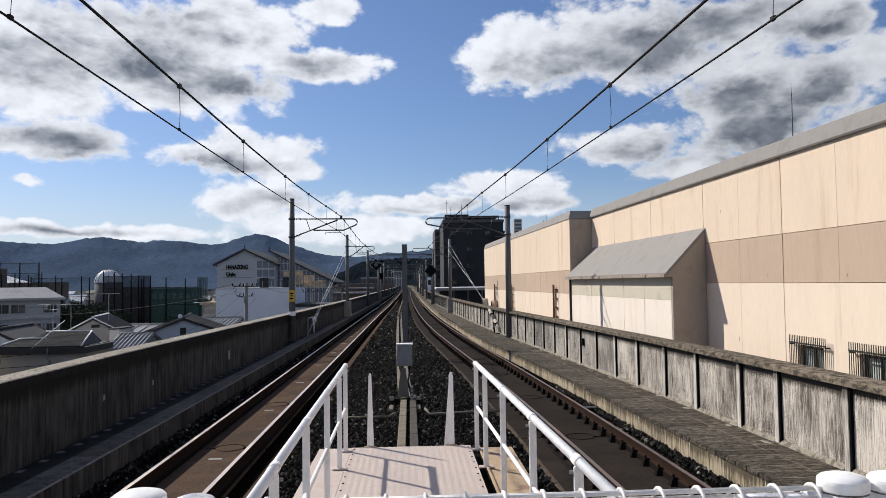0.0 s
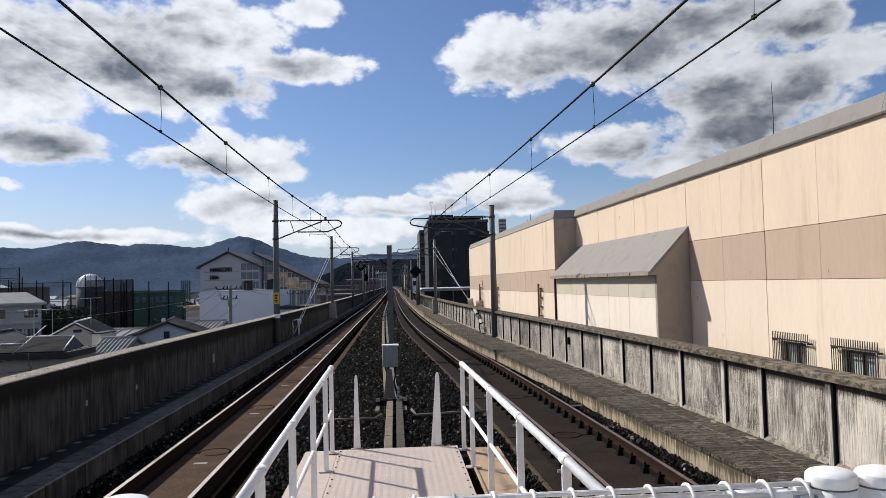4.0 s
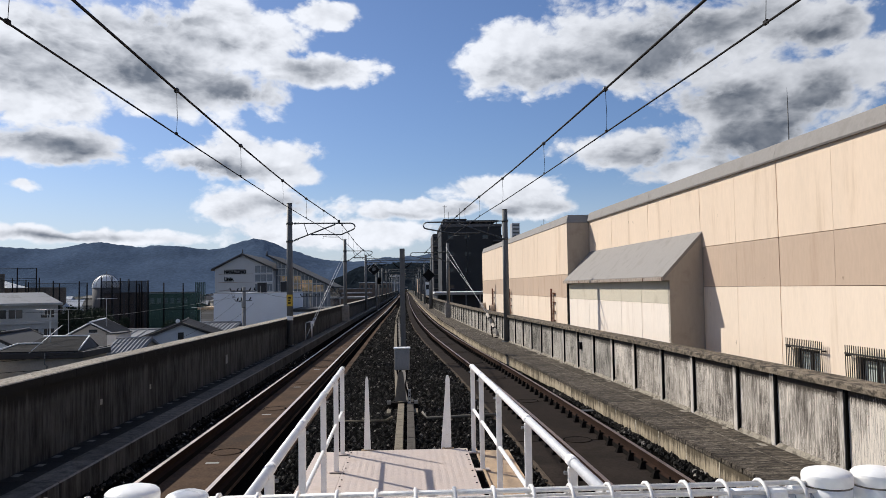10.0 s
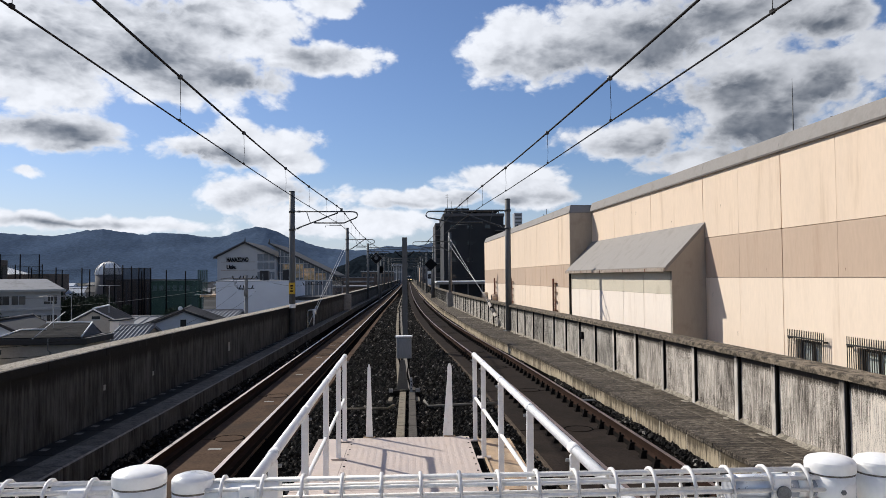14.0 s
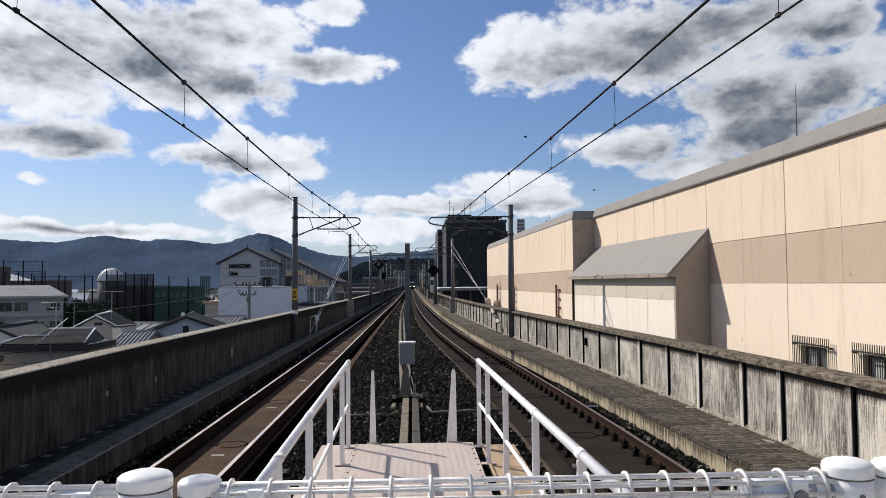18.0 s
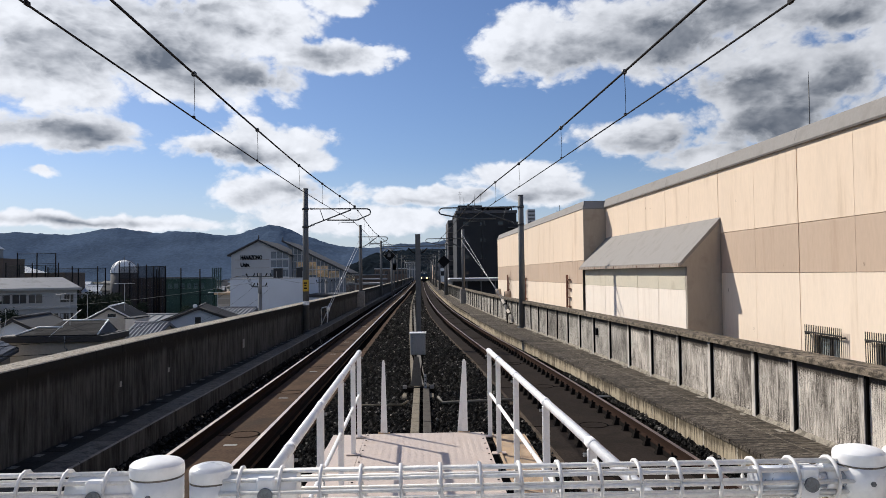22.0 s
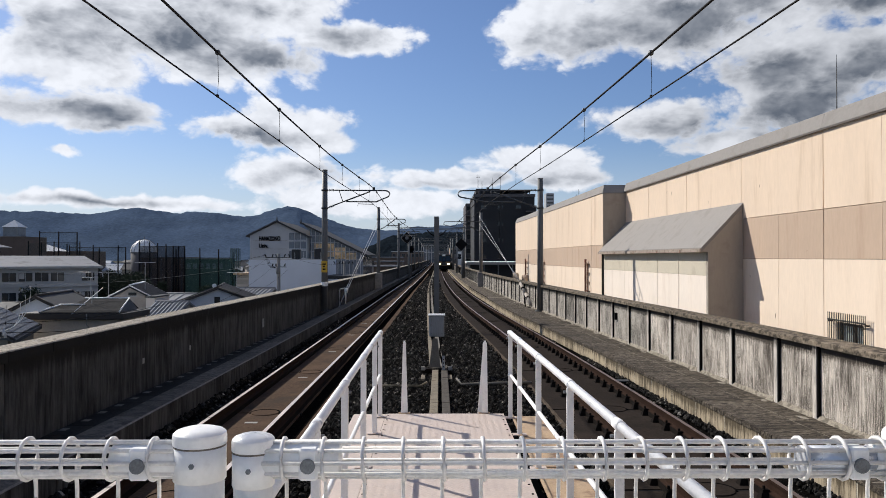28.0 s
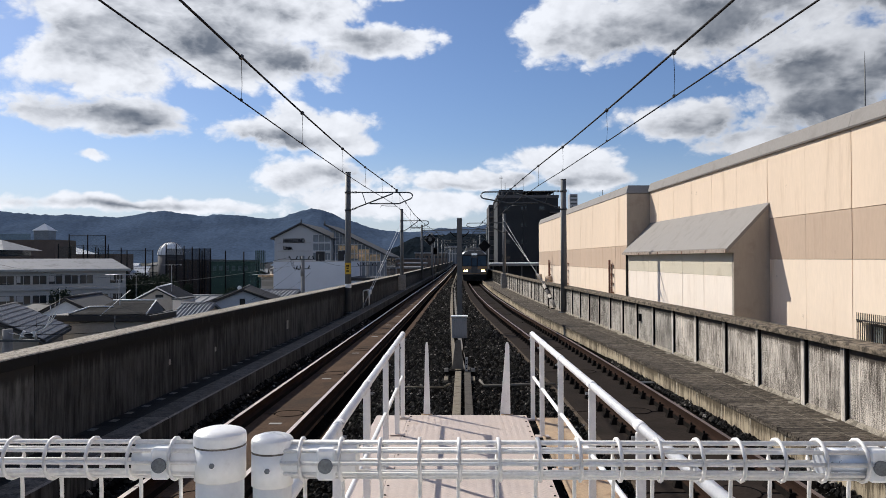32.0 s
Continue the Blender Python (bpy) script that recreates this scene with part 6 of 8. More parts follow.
def make_tower():
    t = thing("tower_block", "dark tiled apartment tower with small windows and roof plant", "tower block", (5.9, 130, GROUND_Z))
    H = 13.1 - GROUND_Z
    part("wall", bbox(0, 10.4, 0, 16, 0, H, 0.05), TOWER, t)
    part("parapet", bbox(-0.12, 10.52, -0.12, 16.1, H + 0.004, H + 0.5, 0.03), TOWER_GREY, t)
    for k in range(7):
        z = H - 2.0 - 2.85 * k
        for x in (1.6, 4.5, 7.6):
            w = part("window", bbox(x - 0.45, x + 0.45, -0.03, -0.004, z, z + 0.55), GLASS_DARK, t)
            part("window_sill", bbox(x - 0.5, x + 0.5, -0.1, -0.031, z - 0.1, z - 0.02), TOWER_GREY, w)
        b = part("balcony", bbox(8.9, 10.6, -1.1, -0.004, z - 0.6, z - 0.45), TOWER_GREY, t)
        part("railing", bbox(8.9, 10.6, -1.1, -1.05, z - 0.45, z + 0.45), TOWER, b)
    part("penthouse", bbox(0.4, 4.6, 2, 9, H + 0.5, H + 1.6, 0.05), TOWER, t)
    part("roof_canopy", bbox(4.62, 9.9, 1.0, 10, H + 1.1, H + 1.26, 0.03), TOWER, t)
    for x in (5.0, 6.6, 8.2, 9.7):
        part("canopy_post", bbox(x - 0.08, x + 0.08, 1.1, 1.26, H + 0.5, H + 1.1), TOWER, t)
    part("pilaster", bbox(4.4, 4.75, -0.3, -0.004, 0, H), TOWER, t)
    for x in (0.9, 3.1):
        part("vent_cowl", tube(bmesh.new(), (x, 1.2, H + 0.5), (x, 1.2, H + 1.3), 0.22, 0.22, 8), TOWER_GREY, t)
    part("roof_tank", bbox(6.0, 8.6, 3, 7, H + 0.5, H + 1.4, 0.05), TOWER_GREY, t)
    for x, hh in ((0.8, 4.2), (1.5, 3.0), (3.4, 3.6)):
        a = part("antenna", tube(bmesh.new(), (x, 3, H + 1.6), (x, 3, H + hh), 0.05, 0.03, 6), STEEL, t)
        for k in range(2 if x < 1 else 0):
            part("antenna_bar", bbox(x - 0.35, x + 0.35, 2.98, 3.02, H + hh - 0.3 - 0.25 * k, H + hh - 0.26 - 0.25 * k), STEEL, a)
    g = thing("apartment_block", "grey apartment block with stacked balconies", "apartment block", (5.0, 147, GROUND_Z))
    HH = 13.2 - GROUND_Z
    part("wall", bbox(0, 1.9, 0, 14, 0, HH, 0.05), TOWER_GREY, g)
    for k in range(7):
        z = HH - 1.6 - 2.75 * k
        b = part("balcony", bbox(-0.02, 1.5, -0.9, -0.004, z - 0.9, z - 0.75), SKIRT, g)
        part("railing", bbox(0.0, 1.48, -0.9, -0.84, z - 0.75, z + 0.2), TOWER_GREY, b)
        part("window", bbox(0.2, 1.4, -0.02, -0.003, z - 0.7, z + 1.0), GLASS_DARK, g)
    # low shed with a pale roof edge beside the line
    s = thing("canopy_shed", "low shed with a pale flat roof behind the parapet", "shed", (3.55, 100, GROUND_Z))
    part("roof", bbox(0, 8.5, 0, 14, 8.65, 8.9, 0.03), WHITE_RAIL, s)
    part("fascia", bbox(-0.05, 8.6, -0.06, -0.002, 8.5, 8.82), COPING_GREY, s)
    part("wall", bbox(0.4, 8.3, 1.2, 13.6, 0, 8.64), TOWER, s)
    for k in range(5):
        part("post", bbox(0.3 + 1.9 * k, 0.45 + 1.9 * k, 0.2, 0.35, 0, 8.64), STEEL, s)
    for x, y, w, d, z, m in ((4.3, 190, 1.3, 8, 4.2, WHITE_RAIL), (3.7, 215, 2.2, 8, 5.6, TOWER_GREY), (3.4, 260, 3, 10, 6.0, BEIGE_BAND), (6.2, 175, 3, 8, 3.0, TOWER_GREY)):
        b = thing("distant_house", "narrow pale building beside the railway", "house", (x, y, GROUND_Z), group="buildings along the line")
        part("wall", bbox(0, w, 0, d, 0, z - GROUND_Z, 0.03), m, b)
        part("roof", bbox(-0.1, w + 0.1, -0.1, d + 0.1, z - GROUND_Z + 0.004, z - GROUND_Z + 0.25), TOWER_GREY, b)
        for k in range(4):
            part("window", bbox(w * 0.2, w * 0.8, -0.02, -0.003, z - GROUND_Z - 1.9 - 2.7 * k, z - GROUND_Z - 0.7 - 2.7 * k), GLASS_DARK, b)


# ---------------------------------------------------------------- the town on the other side
TILE_GREY = mat("grey_roof_tile", (0.058, 0.058, 0.061), 0.75, vary=0.4, scale=2, fine=25, bump=0.3, tint=0.15)
TILE_GLAZED = mat("glazed_roof_tile", (0.085, 0.086, 0.09), 0.4, vary=0.35, scale=3, fine=30, bump=0.2, tint=0.35)
TILE_BLUE = mat("blue_grey_siding", (0.43, 0.47, 0.53), 0.7, vary=0.12, scale=1.5, fine=20)
PLASTER_W = mat("white_wall", (0.66, 0.69, 0.74), 0.8, vary=0.08, scale=0.5, fine=10)
SCHOOL_W = mat("school_render", (0.40, 0.385, 0.37), 0.85, vary=0.15, scale=0.3, fine=6)
METAL_ROOF = mat("pale_metal_roof", (0.22, 0.225, 0.24), 0.75, 0.0, vary=0.12, scale=0.4, fine=8, dirt=(0.14, 0.14, 0.15), dirt_amount=0.4, dirt_scale=0.6)
BROWN_W = mat("brown_brick_wall", (0.13, 0.10, 0.085), 0.85, vary=0.2, scale=0.4, fine=8)
SLATE = mat("slate", (0.042, 0.041, 0.041), 0.93, vary=0.5, scale=4, fine=45, bump=0.4, stretch=(1, 1, 1), tint=0.22)
BROWN_TRIM = mat("dark_fascia", (0.035, 0.03, 0.028), 0.7, vary=0.2, scale=2, fine=20)
UNI_W = mat("campus_cladding", (0.47, 0.47, 0.48), 0.7, vary=0.08, scale=0.5, fine=10)
UNI_GLASS = mat("campus_glazing", (0.14, 0.16, 0.19), 0.12, vary=0.3, scale=0.4, fine=3, bump=0)
WARM_GLASS = mat("amber_reflection_paint", (0.72, 0.47, 0.23), 0.25, vary=0.6, scale=0.5, fine=3, bump=0, dirt=(0.2, 0.19, 0.175), dirt_amount=0.55, dirt_scale=0.6)
ROOF_LINE = mat("white_ridge_trim", (0.7, 0.7, 0.7), 0.5, vary=0.1, scale=3, fine=20)
NET = mat("green_net", (0.05, 0.11, 0.08), 0.9, vary=0.3, scale=0.3, fine=4, bump=0)
NET.node_tree.nodes["Principled BSDF"].inputs["Alpha"].default_value = 0.26
NET_CAGE = mat("dark_cage_net", (0.045, 0.042, 0.044), 0.9, vary=0.3, scale=0.3, fine=4, bump=0)
NET_CAGE.node_tree.nodes["Principled BSDF"].inputs["Alpha"].default_value = 0.45
NET_THIN = mat("thin_dark_net", (0.05, 0.08, 0.07), 0.9, vary=0.3, scale=0.3, fine=4, bump=0)
NET_THIN.node_tree.nodes["Principled BSDF"].inputs["Alpha"].default_value = 0.08
GREEN_W = mat("green_grey_wall", (0.075, 0.105, 0.10), 0.85, vary=0.2, scale=0.4, fine=6)
POLE_C = mat("utility_concrete", (0.23, 0.225, 0.22), 0.85, vary=0.15, scale=2, fine=20)
PORCELAIN = mat("porcelain", (0.5, 0.5, 0.5), 0.3, vary=0.1, scale=5, fine=30)


def gable_house(name, label, x, y, w, d, eave, ridge, turn, wall_m, roof_m, ribs=0.0, over=0.45, trim=None, windows=(), group="houses by the line", thick=0.14, tiles=None):
    """Ridge along the house's own y. Heights are above the rails."""
    h = thing(name, label, "house", (x, y, GROUND_Z), group=group, turn=turn)
    e, r = eave - GROUND_Z, ridge - GROUND_Z
    bm = bmesh.new()
    pts = [(-w / 2, 0), (w / 2, 0), (w / 2, e), (0, r), (-w / 2, e)]
    va = [[bm.verts.new((px, yy, pz)) for px, pz in pts] for yy in (-d / 2, d / 2)]
    bm.faces.new(va[0]), bm.faces.new(va[1][::-1])
    for i in range(5):
        bm.faces.new((va[0][i], va[1][i], va[1][(i + 1) % 5], va[0][(i + 1) % 5]))
    bmesh.ops.recalc_face_normals(bm, faces=bm.faces)
    part("wall", bm, wall_m, h)
    k = (r - e) / (w / 2)
    for s in (-1, 1):
        bm = bmesh.new()
        xo = s * (w / 2 + over)
        zo = e - over * k
        pr = [(0, r + 0.02), (xo, zo + 0.02), (xo, zo + 0.02 + thick), (0, r + 0.02 + thick)]
        va = [[bm.verts.new((px, yy, pz)) for px, pz in pr] for yy in (-d / 2 - over, d / 2 + over)]
        bm.faces.new(va[0]), bm.faces.new(va[1][::-1])
        for i in range(4):
            bm.faces.new((va[0][i], va[1][i], va[1][(i + 1) % 4], va[0][(i + 1) % 4]))
        bmesh.ops.recalc_face_normals(bm, faces=bm.faces)
        roof = part("roof", bm, roof_m, h)
        if tiles:
            dx, dz = xo, zo - r
            ln = math.hypot(dx, dz)
            nrow, ncol = int(ln / 0.27), int((d + 2 * over) / 0.28)
            bm = bmesh.new()
            prof = [(-0.14, 0.0), (-0.07, 0.035), (0.0, 0.045), (0.06, 0.02), (0.13, 0.0)]
            A, B = ([bm.verts.new((u, py, pz + lift)) for py, pz in prof] for u, lift in ((0, 0.012), (0.29, 0.05)))
            C = [bm.verts.new((0.29, py, pz - 0.015)) for py, pz in prof]
            for i in range(4):
                bm.faces.new((A[i], B[i], B[i + 1], A[i + 1])), bm.faces.new((B[i], C[i], C[i + 1], B[i + 1]))
            tile = mesh_of("tile", bm, tiles)
            ax = Vector((dx / ln, 0, dz / ln))
            for i in range(nrow):
                for q in range(ncol):
                    o = Vector((0, -d / 2 - over + 0.28 * (q + 0.5), r + 0.022 + thick)) + ax * 0.27 * i
                    m = Matrix((( ax.x, 0, -ax.z * s, o.x), (0, 1.0, 0, o.y), (ax.z, 0, abs(ax.x), o.z), (0, 0, 0, 1)))
                    part("tile", tile, None, roof, at=m)
        if ribs:
            rib = mesh_of("roof_rib", tube(bmesh.new(), (0, 0, r + 0.04 + thick), (xo, 0, zo + 0.04 + thick), 0.05, seg=5), roof_m)
            for q in range(int((d + 2 * over) / ribs)):
                part("roof_rib", rib, None, roof, at=(0, -d / 2 - over + ribs * (q + 0.5), 0))
        if trim:
            for yy in (-d / 2 - over, d / 2 + over):
                bm = bmesh.new()
                pipe(bm, [(0, yy, r + thick + 0.03), (xo, yy, zo + thick + 0.03)], 0.042, 5)
                part("verge", bm, trim, roof)
    bm = bmesh.new()
    pipe(bm, [(0, -d / 2 - over, r + thick + 0.05), (0, d / 2 + over, r + thick + 0.05)], 0.075, 6)
    part("ridge_cap", bm, trim or roof_m, h)
    for wx, wz, ww, wh in windows:
        win = part("window", bbox(wx - ww / 2, wx + ww / 2, -d / 2 - 0.02, -d / 2 - 0.003, wz - GROUND_Z, wz - GROUND_Z + wh), GLASS_DARK, h)
        part("window_frame", bbox(wx - ww / 2 - 0.05, wx + ww / 2 + 0.05, -d / 2 - 0.05, -d / 2 - 0.021, wz - GROUND_Z - 0.06, wz - GROUND_Z), BOXGREY, win)
    return h


def aerial(x, y, z, base, turn=0):
    a = thing("roof_aerial", "thin metal television aerial on a roof mast", "aerial", (x, y, base), group="roof aerials", turn=turn)
    part("mast", tube(bmesh.new(), (0, 0, 0), (0, 0, z - base), 0.02, seg=5), GUY, a)
    bm = bmesh.new()
    pipe(bm, [(-0.7, 0, z - base), (0.7, 0, z - base)], 0.015, 5)
    part("boom", bm, GUY, a)
    for k in range(7):
        bm = bmesh.new()
        pipe(bm, [(-0.6 + 0.2 * k, -0.3, z - base), (-0.6 + 0.2 * k, 0.3, z - base)], 0.008, 4)
        part("element", bm, GUY, a)


def slate_slope(parent, e0, e1, r0, r1, n, material):
    """Courses of slate from an eave e0-e1 up to a ridge r0-r1, each lapped over the one below."""
    e0, e1, r0, r1 = (Vector(p) for p in (e0, e1, r0, r1))
    up = Vector((0, 0, 1))
    for k in range(n):
        a, b = k / n, min(1.0, (k + 1.12) / n)
        low, high = (e0.lerp(r0, a), e1.lerp(r1, a)), (e0.lerp(r0, b), e1.lerp(r1, b))
        bm = bmesh.new()
        v = [bm.verts.new(p + up * q) for p, q in ((low[0], 0.03), (low[1], 0.03), (high[1], 0.02), (high[0], 0.02), (low[0], 0.0), (low[1], 0.0), (high[1], 0.0), (high[0], 0.0))]
        for f in ((0, 1, 2, 3), (7, 6, 5, 4), (0, 4, 5, 1), (1, 5, 6, 2), (2, 6, 7, 3), (3, 7, 4, 0)):
            bm.faces.new([v[i] for i in f])
        bmesh.ops.recalc_face_normals(bm, faces=bm.faces)
        part("slate_course", bm, material, parent)


def make_slate_house():
    """Low house with a dark fascia; its hipped slate roof has white trims."""
    f = thing("slate_house", "brown house with a dark fascia and hipped slate roof", "house", (-16.4, 35.3, GROUND_Z), group="houses by the line")
    g = -GROUND_Z
    part("wall", bbox(-3.0, 1.5, 0.2, 3.0, 0, g - 0.262, 0.02), PLASTER, f)
    part("fascia", bbox(-3.2, 1.65, -0.1, 3.1, g - 0.258, g + 0.03, 0.02), BROWN_TRIM, f)
    roof = part("roof", bbox(-3.1, 1.5, 0.0, 3.0, g + 0.034, g + 0.05), BROWN_TRIM, f)
    z0, z1 = g + 0.055, g + 0.56
    slate_slope(roof, (-1.55, -0.05, z0), (1.4, -0.05, z0), (-1.42, 2.7, z1), (0.74, 2.7, z1), 17, SLATE)
    slate_slope(roof, (1.1, 3.05, z0), (-1.55, 3.05, z0), (0.74, 2.75, z1), (-1.42, 2.75, z1), 3, SLATE)
    # hip turned from the sun: darker stuff stands for its shade
    slate_slope(roof, (1.41, -0.05, z0), (1.15, 2.75, z0), (0.75, 2.7, z1), (0.75, 2.75, z1), 9, BROWN_TRIM)
    slate_slope(roof, (-2.3, -0.05, z0), (-1.56, -0.05, z0), (-1.9, 1.3, g + 0.31), (-1.5, 1.3, g + 0.31), 6, SLATE)
    for a, b, r in (((-1.46, 2.72, z1 + 0.05), (0.78, 2.72, z1 + 0.05), 0.042), ((0.76, 2.7, z1 + 0.05), (1.42, -0.05, z0 + 0.05), 0.036),
                    ((-1.95, 1.3, g + 0.37), (-0.8, 1.3, g + 0.37), 0.036), ((-1.95, 1.3, g + 0.37), (-2.32, -0.05, z0 + 0.05), 0.036)):
        bm = bmesh.new()
        pipe(bm, [a, b], r, 6)
        part("ridge_trim", bm, ROOF_LINE, f, "white ridge trim")
    bm = bmesh.new()
    pipe(bm, [(-0.75, -0.12, g + 0.02), (-0.56, 2.7, g + 1.13)], 0.016, 6)
    part("leaning_pole", bm, ROOF_LINE, f, "white leaning pole")
    bm = bmesh.new()
    pipe(bm, [(-0.05, -0.13, g + 0.02), (-0.05, -0.14, g - 0.5), (-0.05, 0.1, g - 0.6), (-0.05, 0.1, 0.4)], 0.03, 6)
    part("downpipe", bm, POLE_C, f)


def make_town():
    # near houses below the parapet
    gable_house("tiled_house", "house with a grey tiled roof and dull plaster walls", -19.4, 31.0, 4.0, 6.0, -0.5, 0.5, 20, PLASTER, TILE_GREY, over=0.3, trim=TILE_GREY, tiles=TILE_GLAZED)
    make_slate_house()
    gable_house("white_gable_house", "small house with a white gable and dark verge", -21.9, 43.0, 3.2, 6, -0.42, 0.45, 10, PLASTER_W, TILE_GREY, trim=BROWN_TRIM, over=0.2)
    gable_house("plaster_house", "small house with pale plaster walls and grey tiles", -21.4, 53.5, 3.0, 7, -0.2, 0.62, 14, PLASTER, TILE_GREY, ribs=0.3, over=0.15, trim=ROOF_LINE, windows=((0.15, 0.12, 0.5, 0.2),))
    sh = thing("side_house", "narrow white walled house", "house", (-19.08, 49.0, GROUND_Z), group="houses by the line")
    part("wall", bbox(0, 0.58, 0, 2.6, 0, 6.85, 0.02), HOOD_LOW, sh)
    part("roof", bbox(-0.06, 0.64, -0.06, 2.66, 6.854, 6.93, 0.01), TILE_GREY, sh)
    gable_house("ribbed_house", "low house with pale ribbed metal roofing", -17.0, 48.0, 4.2, 1.9, -1.0, -0.32, 90, PLASTER, METAL_ROOF, ribs=0.24, over=0.15)
    gable_house("gable_house", "house with a broad blue grey gable and dark verge", -15.5, 53.5, 8.2, 7, -1.08, 0.52, 12.6, TILE_BLUE, TILE_GREY, trim=BROWN_TRIM, ribs=0.3, over=0.2, windows=((-0.05, -0.42, 0.36, 0.46),))
    gable_house("ribbed_house", "low house with pale ribbed metal roofing", -16.6, 64.5, 5, 4.5, -0.9, -0.1, 78, PLASTER, METAL_ROOF, ribs=0.35)
    gable_house("ribbed_house", "low house with pale ribbed metal roofing", -19.6, 62, 6, 6, -1.5, -0.5, 75, PLASTER, METAL_ROOF, ribs=0.9)
    gable_house("ribbed_house", "low house with pale ribbed metal roofing", -12.4, 63, 6, 6, -1.5, -0.5, 75, PLASTER, METAL_ROOF, ribs=0.9)
    for x, y, w, d, turn in ((-33, 66, 7, 10, 80), (-42, 78, 8, 10, 20), (-28, 82, 7, 9, 70), (-30, 60, 6, 7, 30), (-24, 70, 6, 8, 75), (-50, 92, 9, 10, 60), (-39, 94, 8, 9, 15)):
        gable_house("tiled_house", "house with a grey tiled roof and dull plaster walls", x, y, w, d, -3.2 - 0.012 * y, -1.9 - 0.012 * y, turn, PLASTER, TILE_GREY)
    for x, y, z, b, turn in ((-17.05, 37.0, 1.92, 0.3, 6), (-20.3, 52.0, 2.3, 0.4, 40), (-26.3, 60.0, 1.45, -2.0, 15), (-16.2, 60.0, 1.45, -1.2, 30), (-30.5, 66, 0.9, -2.4, 70)):
        aerial(x, y, z, b, turn)
    d = thing("satellite_dish", "small white satellite dish on a ridge", "dish", (-15.1, 50.5, 0.55))
    bm = bmesh.new()
    bmesh.ops.create_uvsphere(bm, u_segments=12, v_segments=8, radius=0.15)
    for q in bm.verts:
        q.co.y *= 0.35
    part("dish", bm, ROOF_LINE, d, at=(0, 0, 0.2))
    part("dish_arm", tube(bmesh.new(), (0, 0, -0.1), (0, 0, 0.1), 0.02, seg=5), GUY, d)

    # long school block
    s = thing("school_block", "long three storey school block with a pale sloping roof", "school", (-56.3, 124.6, GROUND_Z), turn=35)
    part("wall", bbox(-46, 0, 0, 14, 0, 8.0, 0.05), SCHOOL_W, s)
    bm = bmesh.new()
    v = [bm.verts.new(p) for p in ((-46.5, -0.7, 8.0), (0.6, -0.7, 8.0), (0.6, 14.7, 8.0), (-46.5, 14.7, 8.0), (-46.5, 6.5, 9.75), (-1.0, 6.5, 9.75))]
    for q in ((0, 1, 5, 4), (1, 2, 5), (2, 3, 4, 5), (3, 0, 4), (0, 3, 2, 1)):
        bm.faces.new([v[i] for i in q])
    part("roof", bm, METAL_ROOF, s)
    part("eave_band", bbox(-46.5, 0.62, -0.75, -0.705, 7.7, 8.06), SCHOOL_W, s)
    rng = random.Random(9)
    for fl in range(2):
        z = 5.7 - 3.1 * fl
        for k in range(19):
            x = -1.5 - 2.25 * k
            if rng.random() < 0.06:
                continue
            w = part("window", bbox(x - 0.95, x + 0.95, -0.03, -0.004, z, z + 1.35), GLASS_DARK, s)
            part("window_frame", bbox(x - 0.03, x + 0.03, -0.06, -0.031, z, z + 1.35), BOXGREY, w)
            if rng.random() < 0.4:
                part("curtain", bbox(x - 0.9, x - 0.5 + rng.random() * 0.9, -0.05, -0.032, z + 0.05 + 0.5 * rng.random(), z + 1.3), SCHOOL_W, w)
    part("ledge", bbox(-46.1, 0.1, -0.25, -0.002, 4.75, 4.9), SCHOOL_W, s)

    b = thing("back_hall", "hall with a pale shallow metal roof", "hall", (-106, 170, GROUND_Z))
    part("wall", bbox(-14, 0, 0, 14, 0, 10.5, 0.05), BROWN_W, b)
    bm = bmesh.new()
    v = [bm.verts.new(p) for p in ((-15, -1, 11.9), (1.5, -1, 11.9), (1.5, 15, 11.9), (-15, 15, 11.9), (-15, 7, 14.4), (-4, 7, 14.4))]
    for q in ((0, 1, 5, 4), (1, 2, 5), (2, 3, 4, 5), (3, 0, 4), (0, 3, 2, 1)):
        bm.faces.new([v[i] for i in q])
    part("roof", bm, METAL_ROOF, b)
    part("clerestory", bbox(-13.5, -0.5, 0.5, 13.5, 10.51, 11.89), GLASS_DARK, b)
    b = thing("brown_block", "brown brick block with a small roof lantern", "building", (-124, 220, GROUND_Z))
    part("wall", bbox(-26, 3.5, 0, 12, 0, 15.6, 0.05), BROWN_W, b)
    part("roof_fence", bbox(-26, -4, 0, 0.2, 15.61, 17.4), NET, b)
    part("lantern", bbox(-4.2, 0.4, 2, 6, 15.61, 18.4, 0.05), UNI_GLASS, b)
    bm = bmesh.new()
    v = [bm.verts.new(p) for p in ((-4.5, 1.6, 18.41), (0.7, 1.6, 18.41), (0.7, 6.4, 18.41), (-4.5, 6.4, 18.41), (-1.9, 4, 20.6))]
    for q in ((0, 1, 4), (1, 2, 4), (2, 3, 4), (3, 0, 4), (0, 3, 2, 1)):
        bm.faces.new([v[i] for i in q])
    part("lantern_roof", bm, TILE_BLUE, b)
    for k in range(5):
        part("window", bbox(-22 + 4 * k, -20 + 4 * k, -0.04, -0.004, 12, 13.4), GLASS_DARK, b)
    b = thing("white_roof_hall", "hall with a bright pyramid roof", "hall", (-139, 242, GROUND_Z))
    part("wall", bbox(-9, 26, 0, 14, 0, 11.5, 0.05), BROWN_W, b)
    bm = bmesh.new()
    v = [bm.verts.new(p) for p in ((-6, 0, 11.51), (14, 0, 11.51), (14, 14, 11.51), (-6, 14, 11.51), (2, 7, 14.9), (6, 7, 14.9))]
